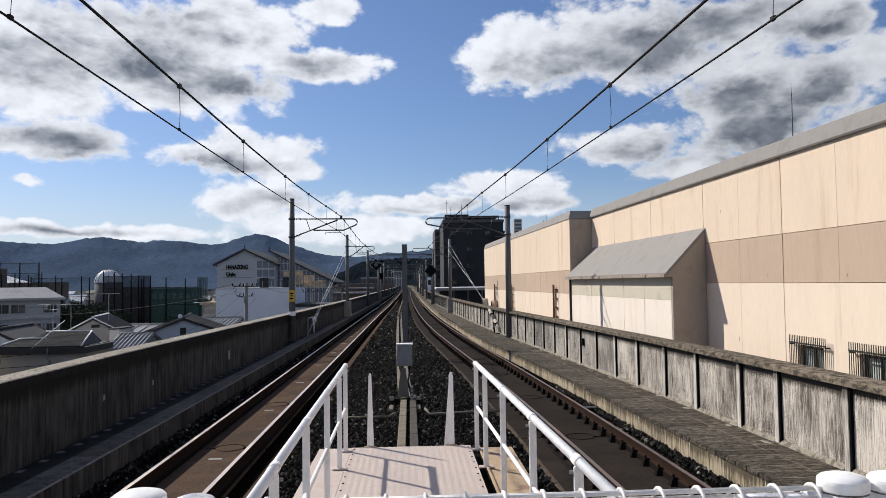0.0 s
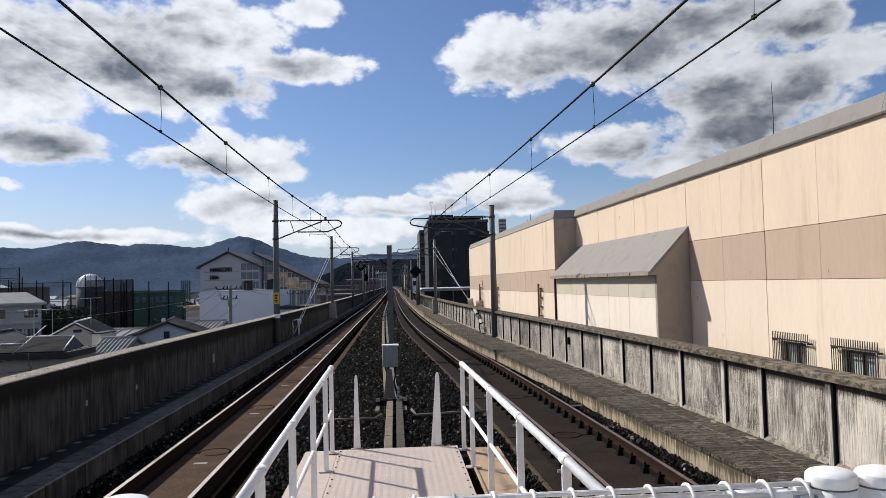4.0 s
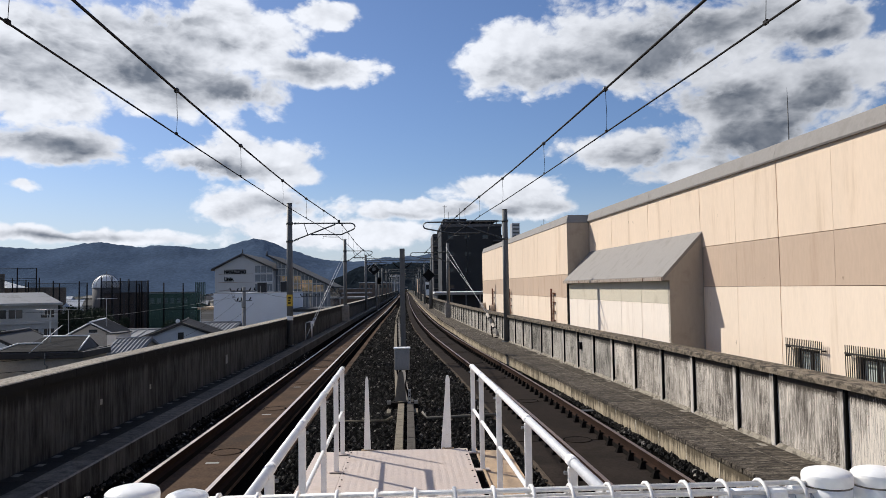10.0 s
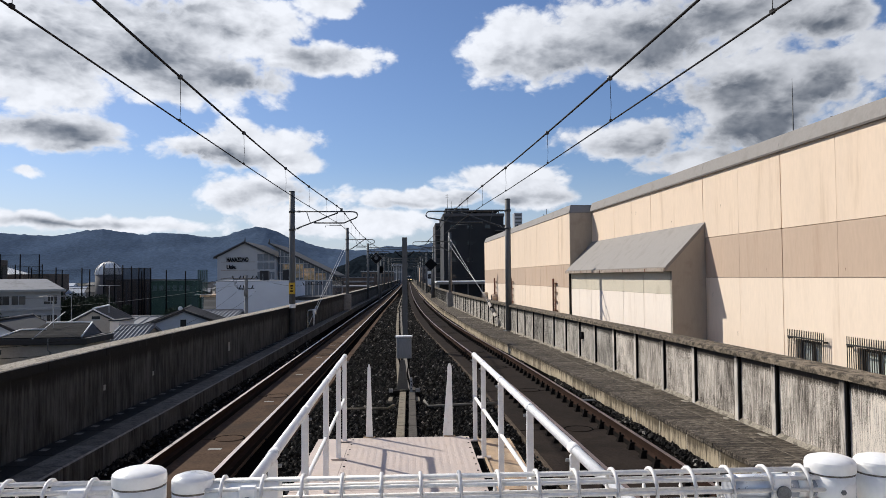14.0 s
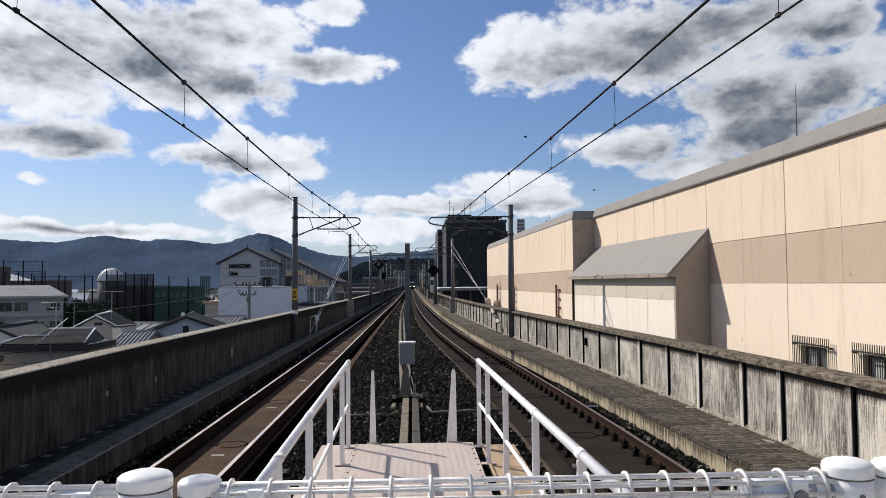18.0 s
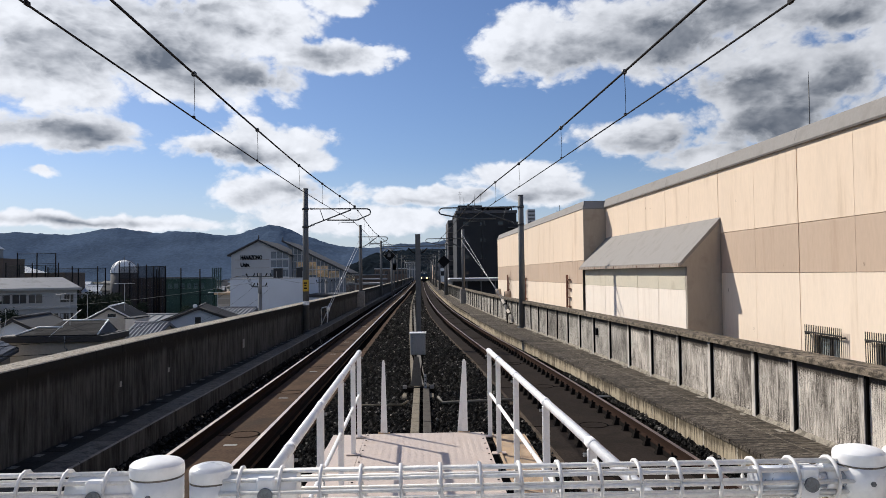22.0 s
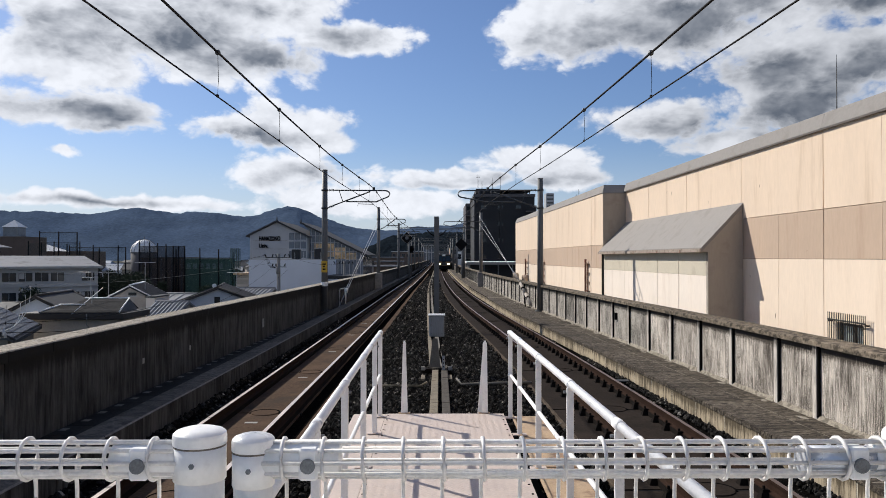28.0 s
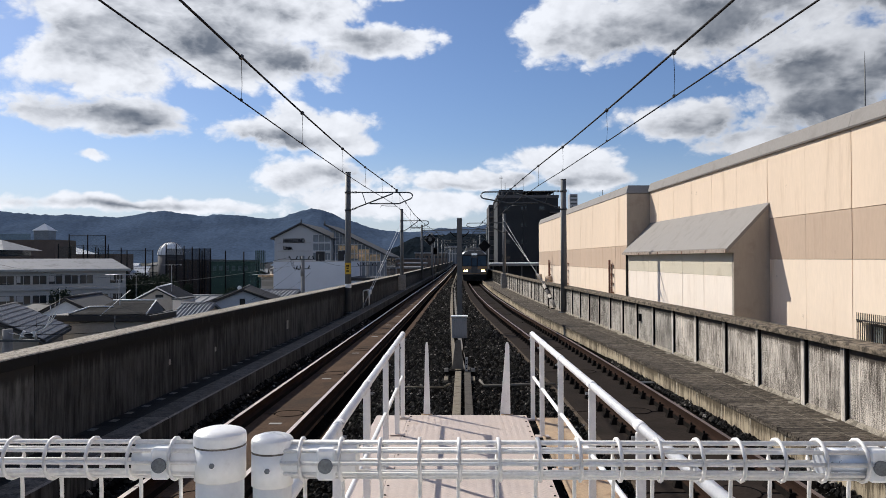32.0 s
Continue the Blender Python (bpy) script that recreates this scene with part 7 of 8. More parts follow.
    for q in ((0, 1, 5, 4), (1, 2, 5), (2, 3, 4, 5), (3, 0, 4), (0, 3, 2, 1)):
        bm.faces.new([v[i] for i in q])
    part("roof", bm, ROOF_LINE, b)
    for k in range(3):
        part("roof_unit", bbox(-1 + 4 * k, 1.4 + 4 * k, 0.5, 2.5, 12.6, 14.6, 0.05), BOXGREY, b)

    # ball-stop nets on tall posts
    def net_run(posts, y, net_top, net_bot, cloth):
        r = thing("ball_net", "tall dark posts carrying a fine ball-stop net", "net fence", (0, y, GROUND_Z), group="ball-stop nets")
        for x, top in posts:
            part("net_post", tube(bmesh.new(), (x, 0, 0), (x, 0, top - GROUND_Z), 0.2, 0.15, 8), BLACK, r)
        x0, x1 = posts[0][0], posts[-1][0]
        part("net", bbox(x0, x1, 0.2, 0.22, net_bot - GROUND_Z, net_top - GROUND_Z), cloth, r)
        for z in (net_top, (net_top + net_bot) / 2):
            bm = bmesh.new()
            pipe(bm, [(x0, 0, z - GROUND_Z), (x1, 0, z - GROUND_Z)], 0.05, 4)
            part("net_rope", bm, BLACK, r)

    net_run(((-100.5, 9.3), (-95.7, 9.2), (-91.1, 9.1)), 190, 9.0, 4.0, NET_THIN)
    net_run(((-112, 7.2), (-108.5, 6.6), (-105, 7.0), (-101.5, 6.4), (-98, 7.0)), 206, 6.4, -2, NET_THIN)
    net_run(((-93.0, 5.7), (-87.06, 5.84), (-85.56, 5.3), (-80.8, 5.74), (-78.9, 5.3)), 190, 5.2, -4, NET_THIN)
    net_run(((-75.5, 6.8), (-72.9, 6.7), (-70.9, 6.3), (-68.8, 6.0), (-67.0, 5.65), (-66.3, 4.8), (-65.7, 5.6), (-64.15, 5.6)), 190, 5.5, -6, NET_CAGE)
    net_run(((-64.1, 5.3), (-60.3, 5.0), (-55.6, 4.75), (-52.0, 4.6)), 190, 2.6, -6, NET)
    r = thing("net_hall", "long low brown hall behind a net", "hall", (-79.5, 200, GROUND_Z))
    part("wall", bbox(0, 12.0, 0, 12, 0, 9.3, 0.05), BROWN_W, r)
    part("roof", bbox(-0.2, 12.1, -0.3, 12.3, 9.304, 9.6, 0.05), TOWER_GREY, r)
    for k in range(5):
        part("pilaster", bbox(0.3 + 2.7 * k, 0.7 + 2.7 * k, -0.15, -0.003, 0, 9.2), TOWER_GREY, r)
    r = thing("green_hall", "long low green grey hall with a pale roof edge", "hall", (-67.4, 200, GROUND_Z))
    part("wall", bbox(0, 10.6, 0, 10, 0, 9.0, 0.05), GREEN_W, r)
    part("roof", bbox(-0.3, 11.0, -0.3, 10.3, 9.004, 9.35, 0.05), METAL_ROOF, r)
    for k in range(6):
        w = part("window", bbox(0.5 + 1.7 * k, 1.5 + 1.7 * k, -0.03, -0.004, 6.6, 7.9), UNI_GLASS, r)
        part("window_sill", bbox(0.4 + 1.7 * k, 1.6 + 1.7 * k, -0.1, -0.031, 6.5, 6.58), METAL_ROOF, w)
    o = thing("observatory_dome", "small white observatory dome on a round wall", "observatory", (-84.05, 215, GROUND_Z))
    part("drum", tube(bmesh.new(), (0, 0, 0), (0, 0, 10.95), 3.55, seg=28), TOWER_GREY, o)
    bm = bmesh.new()
    bmesh.ops.create_uvsphere(bm, u_segments=28, v_segments=16, radius=3.65)
    bmesh.ops.delete(bm, geom=[q for q in bm.verts if q.co.z < -0.1], context="VERTS")
    for q in bm.faces:
        q.smooth = True
    part("dome", bm, ROOF_LINE, o, at=(0, 0, 10.95))
    for k in range(8):
        a = k * math.pi / 8
        bm = bmesh.new()
        pipe(bm, [(3.68 * math.cos(a) * math.cos(q), 3.68 * math.sin(a) * math.cos(q), 10.95 + 3.68 * math.sin(q)) for q in [math.pi * i / 16 for i in range(17)]], 0.05, 4)
        part("dome_rib", bm, TOWER_GREY, o)
    part("dome_rail", tube(bmesh.new(), (0, 0, 14.55), (0, 0, 15.5), 0.08, seg=5), STEEL, o)
    g = thing("green_screen", "tall green slatted screen at a roof edge", "screen", (-48.7, 180, GROUND_Z))
    part("screen_frame", bbox(-1.15, 1.15, 0, 0.5, 0, 11.6), NET, g)
    for k in range(5):
        part("slat", bbox(-1.15 + 0.47 * k, -0.95 + 0.47 * k, -0.1, -0.004, 6.9, 11.7), GREEN_W, g)

    # campus building with two gables
    u = thing("campus_building", "pale campus building with gables, lettering and glazed wing", "building", (-28.1, 130, GROUND_Z))
    k0 = 8.95 - GROUND_Z
    bm = bmesh.new()
    pts = [(-4.6, 0), (5.2, 0), (5.2, 13.0), (0, k0 - 0.25), (-4.6, 13.2)]
    va = [[bm.verts.new((px, yy, pz)) for px, pz in pts] for yy in (0, 18)]
    bm.faces.new(va[0]), bm.faces.new(va[1][::-1])
    for i in range(5):
        bm.faces.new((va[0][i], va[1][i], va[1][(i + 1) % 5], va[0][(i + 1) % 5]))
    bmesh.ops.recalc_face_normals(bm, faces=bm.faces)
    part("wall", bm, UNI_W, u)
    for s, ex, ez in ((-1, -5.2, 12.95), (1, 5.6, 12.9)):
        bm = bmesh.new()
        pr = [(0, k0 - 0.2), (ex, ez), (ex, ez + 0.28), (0, k0 + 0.1)]
        va = [[bm.verts.new((px, yy, pz)) for px, pz in pr] for yy in (-0.5, 18.5)]
        bm.faces.new(va[0]), bm.faces.new(va[1][::-1])
        for i in range(4):
            bm.faces.new((va[0][i], va[1][i], va[1][(i + 1) % 4], va[0][(i + 1) % 4]))
        bmesh.ops.recalc_face_normals(bm, faces=bm.faces)
        part("roof", bm, TILE_GREY, u)
    part("finial", tube(bmesh.new(), (0, 0.2, k0), (0, 0.2, k0 + 0.8), 0.14, 0.05, 6), TILE_GREY, u)
    for z in (9.5, 10.9, 12.3):
        part("cladding_joint", bbox(-4.0, 1.8, -0.03, -0.003, z, z + 0.06), JOINT, u)
    for z in (9.4, 11.0, 12.5):
        for x in (2.6, 3.6, 4.6):
            w = part("window", bbox(x - 0.44, x + 0.44, -0.05, -0.004, z, z + 1.2), UNI_GLASS, u)
            part("window_frame", bbox(x - 0.5, x + 0.5, -0.1, -0.051, z - 0.08, z), PLASTER_W, w)
    for text, x, z, size in (("HANAZONO", -3.05, 12.75, 0.98), ("Univ.", -3.05, 11.5, 0.98)):
        c = bpy.data.curves.new("lettering", "FONT")
        c.body, c.size, c.extrude, c.offset = text, size, 0.04, 0.045
        tmp = bpy.data.objects.new("lettering", c)
        me = bpy.data.meshes.new_from_object(tmp)
        me.materials.clear()
        me.materials.append(BLACK)
        bpy.data.objects.remove(tmp)
        sx = 3.7 / max(0.1, max(v.co.x for v in me.vertices)) if text == "HANAZONO" else 0.8
        for v in me.vertices:
            v.co.x *= sx
        part("lettering", me, None, u, "dark sign letters", at=pose(x, -0.06, z - 0.35, 90, 0, 0))
    bm = bmesh.new()
    pts = [(5.3, 0), (14.6, 0), (14.6, 10.1), (4.0, 15.35), (5.3, 14.0)]
    va = [[bm.verts.new((px, yy, pz)) for px, pz in pts] for yy in (2.5, 20)]
    bm.faces.new(va[0]), bm.faces.new(va[1][::-1])
    for i in range(5):
        bm.faces.new((va[0][i], va[1][i], va[1][(i + 1) % 5], va[0][(i + 1) % 5]))
    bmesh.ops.recalc_face_normals(bm, faces=bm.faces)
    wing = part("glazed_wing", bm, UNI_GLASS, u, "glazed wing with pale mullions")
    for k in range(14):
        x = 5.6 + 0.66 * k
        zt = 15.2 - (x - 4.0) * 0.495
        part("mullion", bbox(x - 0.05, x + 0.05, 2.4, 2.49, 0, zt), UNI_W, wing)
    for z in (9.0, 10.5, 12.0, 13.2):
        part("transom", bbox(5.3, min(14.6, 4 + (15.35 - z) / 0.495), 2.38, 2.395, z, z + 0.09), UNI_W, wing)
    # warm light mirrored in the glazing, painted as amber colour
    for k, (x0, x1, z0, z1) in enumerate(((6.0, 9.6, 9.6, 11.9), (9.7, 11.6, 9.2, 11.2), (11.7, 13.4, 9.1, 10.3))):
        part("reflecting_pane", bbox(x0, x1, 2.42, 2.47, z0, z1), WARM_GLASS, wing, "panes with a painted amber reflection")
    bm = bmesh.new()
    pr = [(3.6, 15.45), (15.4, 9.65), (15.4, 9.95), (3.6, 15.75)]
    va = [[bm.verts.new((px, yy, pz)) for px, pz in pr] for yy in (1.8, 20.5)]
    bm.faces.new(va[0]), bm.faces.new(va[1][::-1])
    for i in range(4):
        bm.faces.new((va[0][i], va[1][i], va[1][(i + 1) % 4], va[0][(i + 1) % 4]))
    bmesh.ops.recalc_face_normals(bm, faces=bm.faces)
    part("roof", bm, TILE_GREY, u)
    part("finial", tube(bmesh.new(), (3.8, 2.0, 15.6), (3.8, 2.0, 16.3), 0.14, 0.05, 6), TILE_GREY, u)

    w = thing("white_block", "plain pale grey flat roofed block", "building", (-19.0, 75, GROUND_Z))
    part("wall", bbox(0, 7.3, 0, 10, 0, 9.2, 0.03), PLASTER_W, w)
    part("parapet", bbox(-0.03, 7.33, -0.03, 10.03, 9.204, 9.3, 0.01), UNI_W, w)
    for x, ww, hh in ((4.55, 0.42, 0.95), (6.6, 0.2, 1.0), (6.95, 0.16, 1.05)):
        u2 = part("roof_unit", bbox(x - ww, x + ww, 0.6, 1.3, 9.304, 9.3 + hh, 0.02), TOWER, w, "dark rooftop plant box")
        part("unit_cap", bbox(x - ww - 0.03, x + ww + 0.03, 0.57, 1.33, 9.305 + hh, 9.34 + hh), BOXGREY, u2)
    for k in range(9):
        part("rail_post", tube(bmesh.new(), (0.2 + 0.86 * k, 0.3, 9.3), (0.2 + 0.86 * k, 0.3, 9.95), 0.02, seg=5), GUY, w)
    part("wing", bbox(7.31, 12.6, 1.2, 9, 0, 7.3, 0.03), PLASTER_W, w)
    part("wing_roof", bbox(7.3, 12.7, 1.1, 9.1, 7.304, 7.6, 0.02), TILE_GREY, w)
    w = thing("siding_house", "grey house with clapboard siding", "house", (-22.6, 84, GROUND_Z), group="houses by the line")
    part("wall", bbox(0, 4.5, 0, 8, 0, 7.5, 0.03), PLASTER, w)
    for k in range(12):
        part("clapboard", bbox(0, 4.5, -0.05, -0.004, 4.6 + 0.24 * k, 4.8 + 0.24 * k), PLASTER, w)
    part("roof", bbox(-0.3, 4.8, -0.4, 8.4, 7.504, 7.75), TAN_PLATE, w)

    # utility poles
    for x, y, top, arms in ((-12.84, 60, 2.95, True), (-12.6, 20.5, 0.75, True), (-9.9, 78, 2.3, False)):
        p = thing("utility_pole", "concrete utility pole with crossarms and insulators", "utility pole", (x, y, GROUND_Z), group="utility poles")
        hh = top - GROUND_Z
        part("pole", tube(bmesh.new(), (0, 0, 0), (0, 0, hh), 0.19, 0.13, 12), POLE_C, p)
        for k in range(2 if arms else 1):
            z = hh - 0.3 - 0.75 * k
            half = 1.0 - 0.35 * k
            a = part("crossarm", bbox(-half, half, -0.19, -0.14, z - 0.03, z + 0.03), ARM, p)
            for i, xx in enumerate((-0.95, -0.5, -0.15, 0.45, 0.9)):
                if abs(xx) > half:
                    continue
                lean = (-0.12, 0.1, -0.04, 0.12, -0.08)[i]
                bm = bmesh.new()
                tube(bm, (xx, -0.165, z + 0.03), (xx + lean, -0.165, z + 0.26), 0.035, 0.045, 8)
                tube(bm, (xx + lean * 0.4, -0.165, z + 0.1), (xx + lean * 0.5, -0.165, z + 0.13), 0.06, seg=8)
                part("insulator", bm, PORCELAIN if y < 30 else BLACK, a)
        if arms and y > 30:
            bm = bmesh.new()
            tube(bm, (0.0, -0.16, hh - 1.6), (0.0, -0.16, hh - 1.0), 0.16, seg=12)
            part("transformer_can", bm, POLE_C, p)
            for q in range(3):
                bm = bmesh.new()
                pipe(bm, [(-0.95 + 0.1 * q, -0.17, hh - 0.4), (-0.8 + 0.1 * q, -0.2, hh - 0.9 - 0.1 * q), (-0.1, -0.2, hh - 1.15)], 0.012, 4)
                part("jumper", bm, WIRE_DULL, p)
    lines = thing("utility_wires", "thin sagging utility wires over the roofs", "wires")
    for (a, b, sag) in (((-13.8, 60, 2.85), (-45, 68, 2.9), 1.75), ((-13.4, 60, 2.2), (-60, 92, 0.2), 1.2), ((-12.2, 60, 2.8), (-9.4, 78, 2.2), 0.5), ((-13.6, 60, 2.7), (-12.9, 20.5, 0.8), 1.2),
                        ((-13.2, 60, 2.0), (-12.4, 20.5, 0.6), 1.4), ((-12.1, 60, 1.7), (-14.5, 51, -0.2), 0.5), ((-11.8, 20.5, 0.9), (-19.5, 34, 0.5), 0.4), ((-12.4, 20.5, 0.8), (-30, 22, 0.9), 0.8), ((-13.4, 20.5, 0.9), (-34, 30, 1.9), 0.9)):
        bm = bmesh.new()
        A, B = Vector(a), Vector(b)
        pipe(bm, [A.lerp(B, t / 14) - Vector((0, 0, 4 * sag * (t / 14) * (1 - t / 14))) for t in range(15)], 0.007 if A.y < 30 else 0.009, 4)
        part("wire", bm, POLE_C if b[0] < -50 else WIRE_DULL, lines)
    loops = thing("cable_loops", "pale looping drop cables at a utility pole", "cables", (-12.6, 20.4, 0))
    for k in range(3):
        bm = bmesh.new()
        pts = [(0.1 + 0.6 * q, 0.0, 0.66 - 0.05 * math.sin(3 * q)) for q in (0, 0.33, 0.66, 1.0)]
        pts += [(0.7 + (0.82 - 0.2 * k) * math.sin(q) + 0.04 * k, 0.05 * k, 0.66 + (1.02 - 0.2 * k) * (1 - math.cos(q))) for q in (0.25, 0.5, 0.75, 1.0, 1.25, 1.5, 1.75)]
        pipe(bm, pts, 0.010, 6)
        part("cable", bm, ROOF_LINE, loops)

    st = thing("station_building", "distant pale station building with columns across the line", "station", (-9.3, 420, GROUND_Z))
    part("wall", bbox(0, 6.6, 3, 10, 0, 15.2, 0.05), UNI_GLASS, st)
    part("roof", bbox(-0.8, 7.4, -1, 11, 15.9, 16.6, 0.05), UNI_W, st)
    part("floor_band", bbox(-0.3, 6.9, 0, 10, 12.2, 12.7, 0.05), UNI_W, st)
    for k in range(5):
        part("column", bbox(0.1 + 1.5 * k, 0.5 + 1.5 * k, 0.2, 0.6, 0, 15.9), UNI_W, st)
    for x, y, w, z, m in ((-24, 255, 11, 2.6, METAL_ROOF), (-17.5, 205, 7, 1.4, METAL_ROOF), (-21, 330, 14, 5.2, UNI_W), (-14.5, 165, 5, 0.6, METAL_ROOF)):
        b = thing("low_works", "low grey works building with a pale flat roof", "building", (x, y, GROUND_Z), group="works beside the line")
        part("wall", bbox(0, w, 0, 12, 0, z - GROUND_Z, 0.05), BROWN_W, b)
        part("roof", bbox(-0.3, w + 0.3, -0.3, 12.3, z - GROUND_Z + 0.004, z - GROUND_Z + 0.35, 0.03), m, b)
        for k in range(int(w / 2)):
            part("window", bbox(0.5 + 2 * k, 1.7 + 2 * k, -0.03, -0.004, z - GROUND_Z - 2.2, z - GROUND_Z - 1.0), GLASS_DARK, b)
    # lesser houses out to the hills
    rng = random.Random(21)
    kinds = [gable_house("far_house", "small distant house with a grey roof", -74, 305, 8, 9, -1.2, 0.6, 20, PLASTER, TILE_GREY, group="distant houses"),
             gable_house("far_house", "small distant house with a grey roof", -64, 284, 9, 7, -1.6, 0.4, 80, PLASTER_W, TILE_BLUE, group="distant houses"),
             gable_house("far_house", "small distant house with a pale roof", -54, 318, 10, 10, -2.2, -0.6, 50, BROWN_W, METAL_ROOF, group="distant houses")]
    for k in range(110):
        y = rng.uniform(160, 640)
        x = rng.uniform(-0.62 * y, -14 - 0.01 * y)
        if -64 < x < -12 and y < 155 and x > -40:
            continue
        if -145 < x < -40 and 95 < y < 245:
            continue
        m = kinds[k % 3]
        c = copy_thing(m, pose(x, y, GROUND_Z, 0, 0, rng.uniform(0, 180)))
    for k in range(46):
        y = rng.uniform(170, 700)
        copy_thing(kinds[k % 3], pose(rng.uniform(5 + 0.01 * y, 0.25 * y), y, GROUND_Z, 0, 0, rng.uniform(0, 180)))


def leaf_clumps(bm, rng, n, rad, h, flat=1.0):
    for _ in range(n):
        a, b = rng.uniform(0, math.tau), rng.uniform(-1, 1)
        r = rad * rng.uniform(0.35, 1.0) ** 0.6
        c = Vector((r * math.cos(a) * math.sqrt(1 - b * b), r * math.sin(a) * math.sqrt(1 - b * b), h + r * b * flat))
        for _k in range(9):
            p = c + Vector((rng.gauss(0, 1), rng.gauss(0, 1), rng.gauss(0, 0.8))) * rad * 0.16
            d = Vector((rng.gauss(0, 1), rng.gauss(0, 1), rng.gauss(0, 1))).normalized() * rad * 0.085
            e = d.cross(Vector((rng.gauss(0, 1), rng.gauss(0, 1), rng.gauss(0, 1)))).normalized() * rad * 0.055
            bm.faces.new([bm.verts.new(p + v) for v in (d, e, -d, -e)])


def make_trees():
    rng = random.Random(3)
    protos = []
    for k in range(3):
        t = thing("tree", "dark green leafy tree among the houses", "tree", (-60 - 4 * k, 148, GROUND_Z), group="trees in the town")
        bm = bmesh.new()
        tube(bm, (0, 0, 0), (0.1, 0, 3.0), 0.24, 0.14, 8)
        for i in range(5):
            a = i * 1.3
            tube(bm, (0.1, 0, 2.2 + 0.2 * i), (0.1 + 1.3 * math.cos(a), 1.3 * math.sin(a), 3.8 + 0.3 * i), 0.09, 0.03, 5)
        part("trunk", bm, BARK, t)
        bm = bmesh.new()
        leaf_clumps(bm, rng, 150, 2.3, 4.3, 0.95 + 0.2 * k)
        part("crown", bm, LEAF, t)
        protos.append(t)
    for k in range(44):
        y = rng.uniform(100, 330)
        x = rng.uniform(-0.55 * y, -0.2 * y)
        if k < 8:
            x, y = rng.uniform(-70, -58), rng.uniform(150, 172)
        s = rng.uniform(0.55, 0.95)
        c = copy_thing(protos[k % 3], pose(x, y, GROUND_Z, 0, 0, rng.uniform(0, 360)))
        c.scale = (s, s, s)


def make_hills():
    # far ridge: one sheet of land rising to the skyline
    peaks = ((-1180, 21, 130), (-955, 9, 95), (-600, 40, 105), (-1480, 8, 120), (-2050, 44, 200), (-1700, 12, 130), (120, 14, 90), (420, 30, 160), (900, 60, 260))

    def ridge(x):
        base = 172 - 52 / (1 + math.exp(-(x + 390) / 52.0))
        return base + sum(h * math.exp(-((x - c) / w) ** 2) for c, h, w in peaks)

    V, Fc, nx, ny = [], [], 640, 30
    for j in range(ny + 1):
        for i in range(nx + 1):
            x = -3100 + 5200 * i / nx
            t = j / ny
            y = 2250 + 950 * t
            z = GROUND_Z + (ridge(x) * 3100 / 3000 - GROUND_Z) * min(1.0, (t * 1.18)) ** 1.25 * (1 if t < 0.86 else 1 - (t - 0.86) * 0.6)
            z += min(t, 0.8) * (30 * (noise.noise(Vector((x / 230, y / 300, 0.3))) - 0.12) + 9 * noise.noise(Vector((x / 60, y / 60, 2.0))) + 4.5 * noise.noise(Vector((x / 22, y / 22, 5.0))) + 3.0 * abs(noise.noise(Vector((x / 9, y / 40, 8.0)))))
            V.append((x * y / 3000, y, z))
    for j in range(ny):
        for i in range(nx):
            a = j * (nx + 1) + i
            Fc.append((a, a + 1, a + nx + 2, a + nx + 1))
    solid("far_ridge", quick("far_ridge", V, Fc, RIDGE, True), None, "long wooded mountain ridge on the skyline, tinted with blue haze", "mountain", kind="structure")
    V, Fc, nx, ny = [], [], 150, 26
    for j in range(ny + 1):
        for i in range(nx + 1):
            x, t = -190 + 560 * i / nx, j / ny
            y = 760 + 300 * t
            top = 24 * math.exp(-((x + 20) / 75) ** 4) + 34 * math.exp(-((x - 170) / 120) ** 2) + 9
            z = GROUND_Z + top * math.sin(min(t * 1.25, 1) * math.pi / 2) * 1.1 + 4.5 * noise.noise(Vector((x / 26, y / 26, 1.0))) + 3.2 * abs(noise.noise(Vector((x / 7, y / 9, 3.0))))
            V.append((x, y, z))
    for j in range(ny):
        for i in range(nx):
            a = j * (nx + 1) + i
            Fc.append((a, a + 1, a + nx + 2, a + nx + 1))
    solid("wooded_hill", quick("wooded_hill", V, Fc, FOREST), None, "dark wooded hill beyond the end of the line", "hill", kind="structure")


# ---------------------------------------------------------------- the train
TRAIN_SIDE = mat("train_silver", (0.50, 0.50, 0.49), 0.35, 0.7, vary=0.06, scale=2, fine=20, bump=0)
TRAIN_FACE = mat("train_face_grey", (0.115, 0.11, 0.10), 0.45, 0.1, vary=0.06, scale=2, fine=20, bump=0)
TRAIN_MID = mat("train_door_grey", (0.05, 0.05, 0.049), 0.45, vary=0.06, scale=2, fine=20, bump=0)
TRAIN_BAND = mat("train_brown_band", (0.24, 0.15, 0.075), 0.45, vary=0.06, scale=2, fine=20, bump=0)
TRAIN_WIN = mat("train_glass", (0.025, 0.04, 0.05), 0.1, vary=0.1, scale=1, fine=5, bump=0)
TRAIN_DARK = mat("train_underframe", (0.02, 0.02, 0.02), 0.8, vary=0.3, scale=3, fine=20)
LAMP = mat("headlamp_glow", (1, 0.9, 0.7), 0.3, vary=0, bump=0, emit=(1.0, 0.76, 0.40), strength=12.0)
SIGN_GLOW = mat("destination_glow", (0.2, 0.2, 0.2), 0.4, vary=0.05, bump=0, emit=(0.6, 0.7, 0.8), strength=0.5)


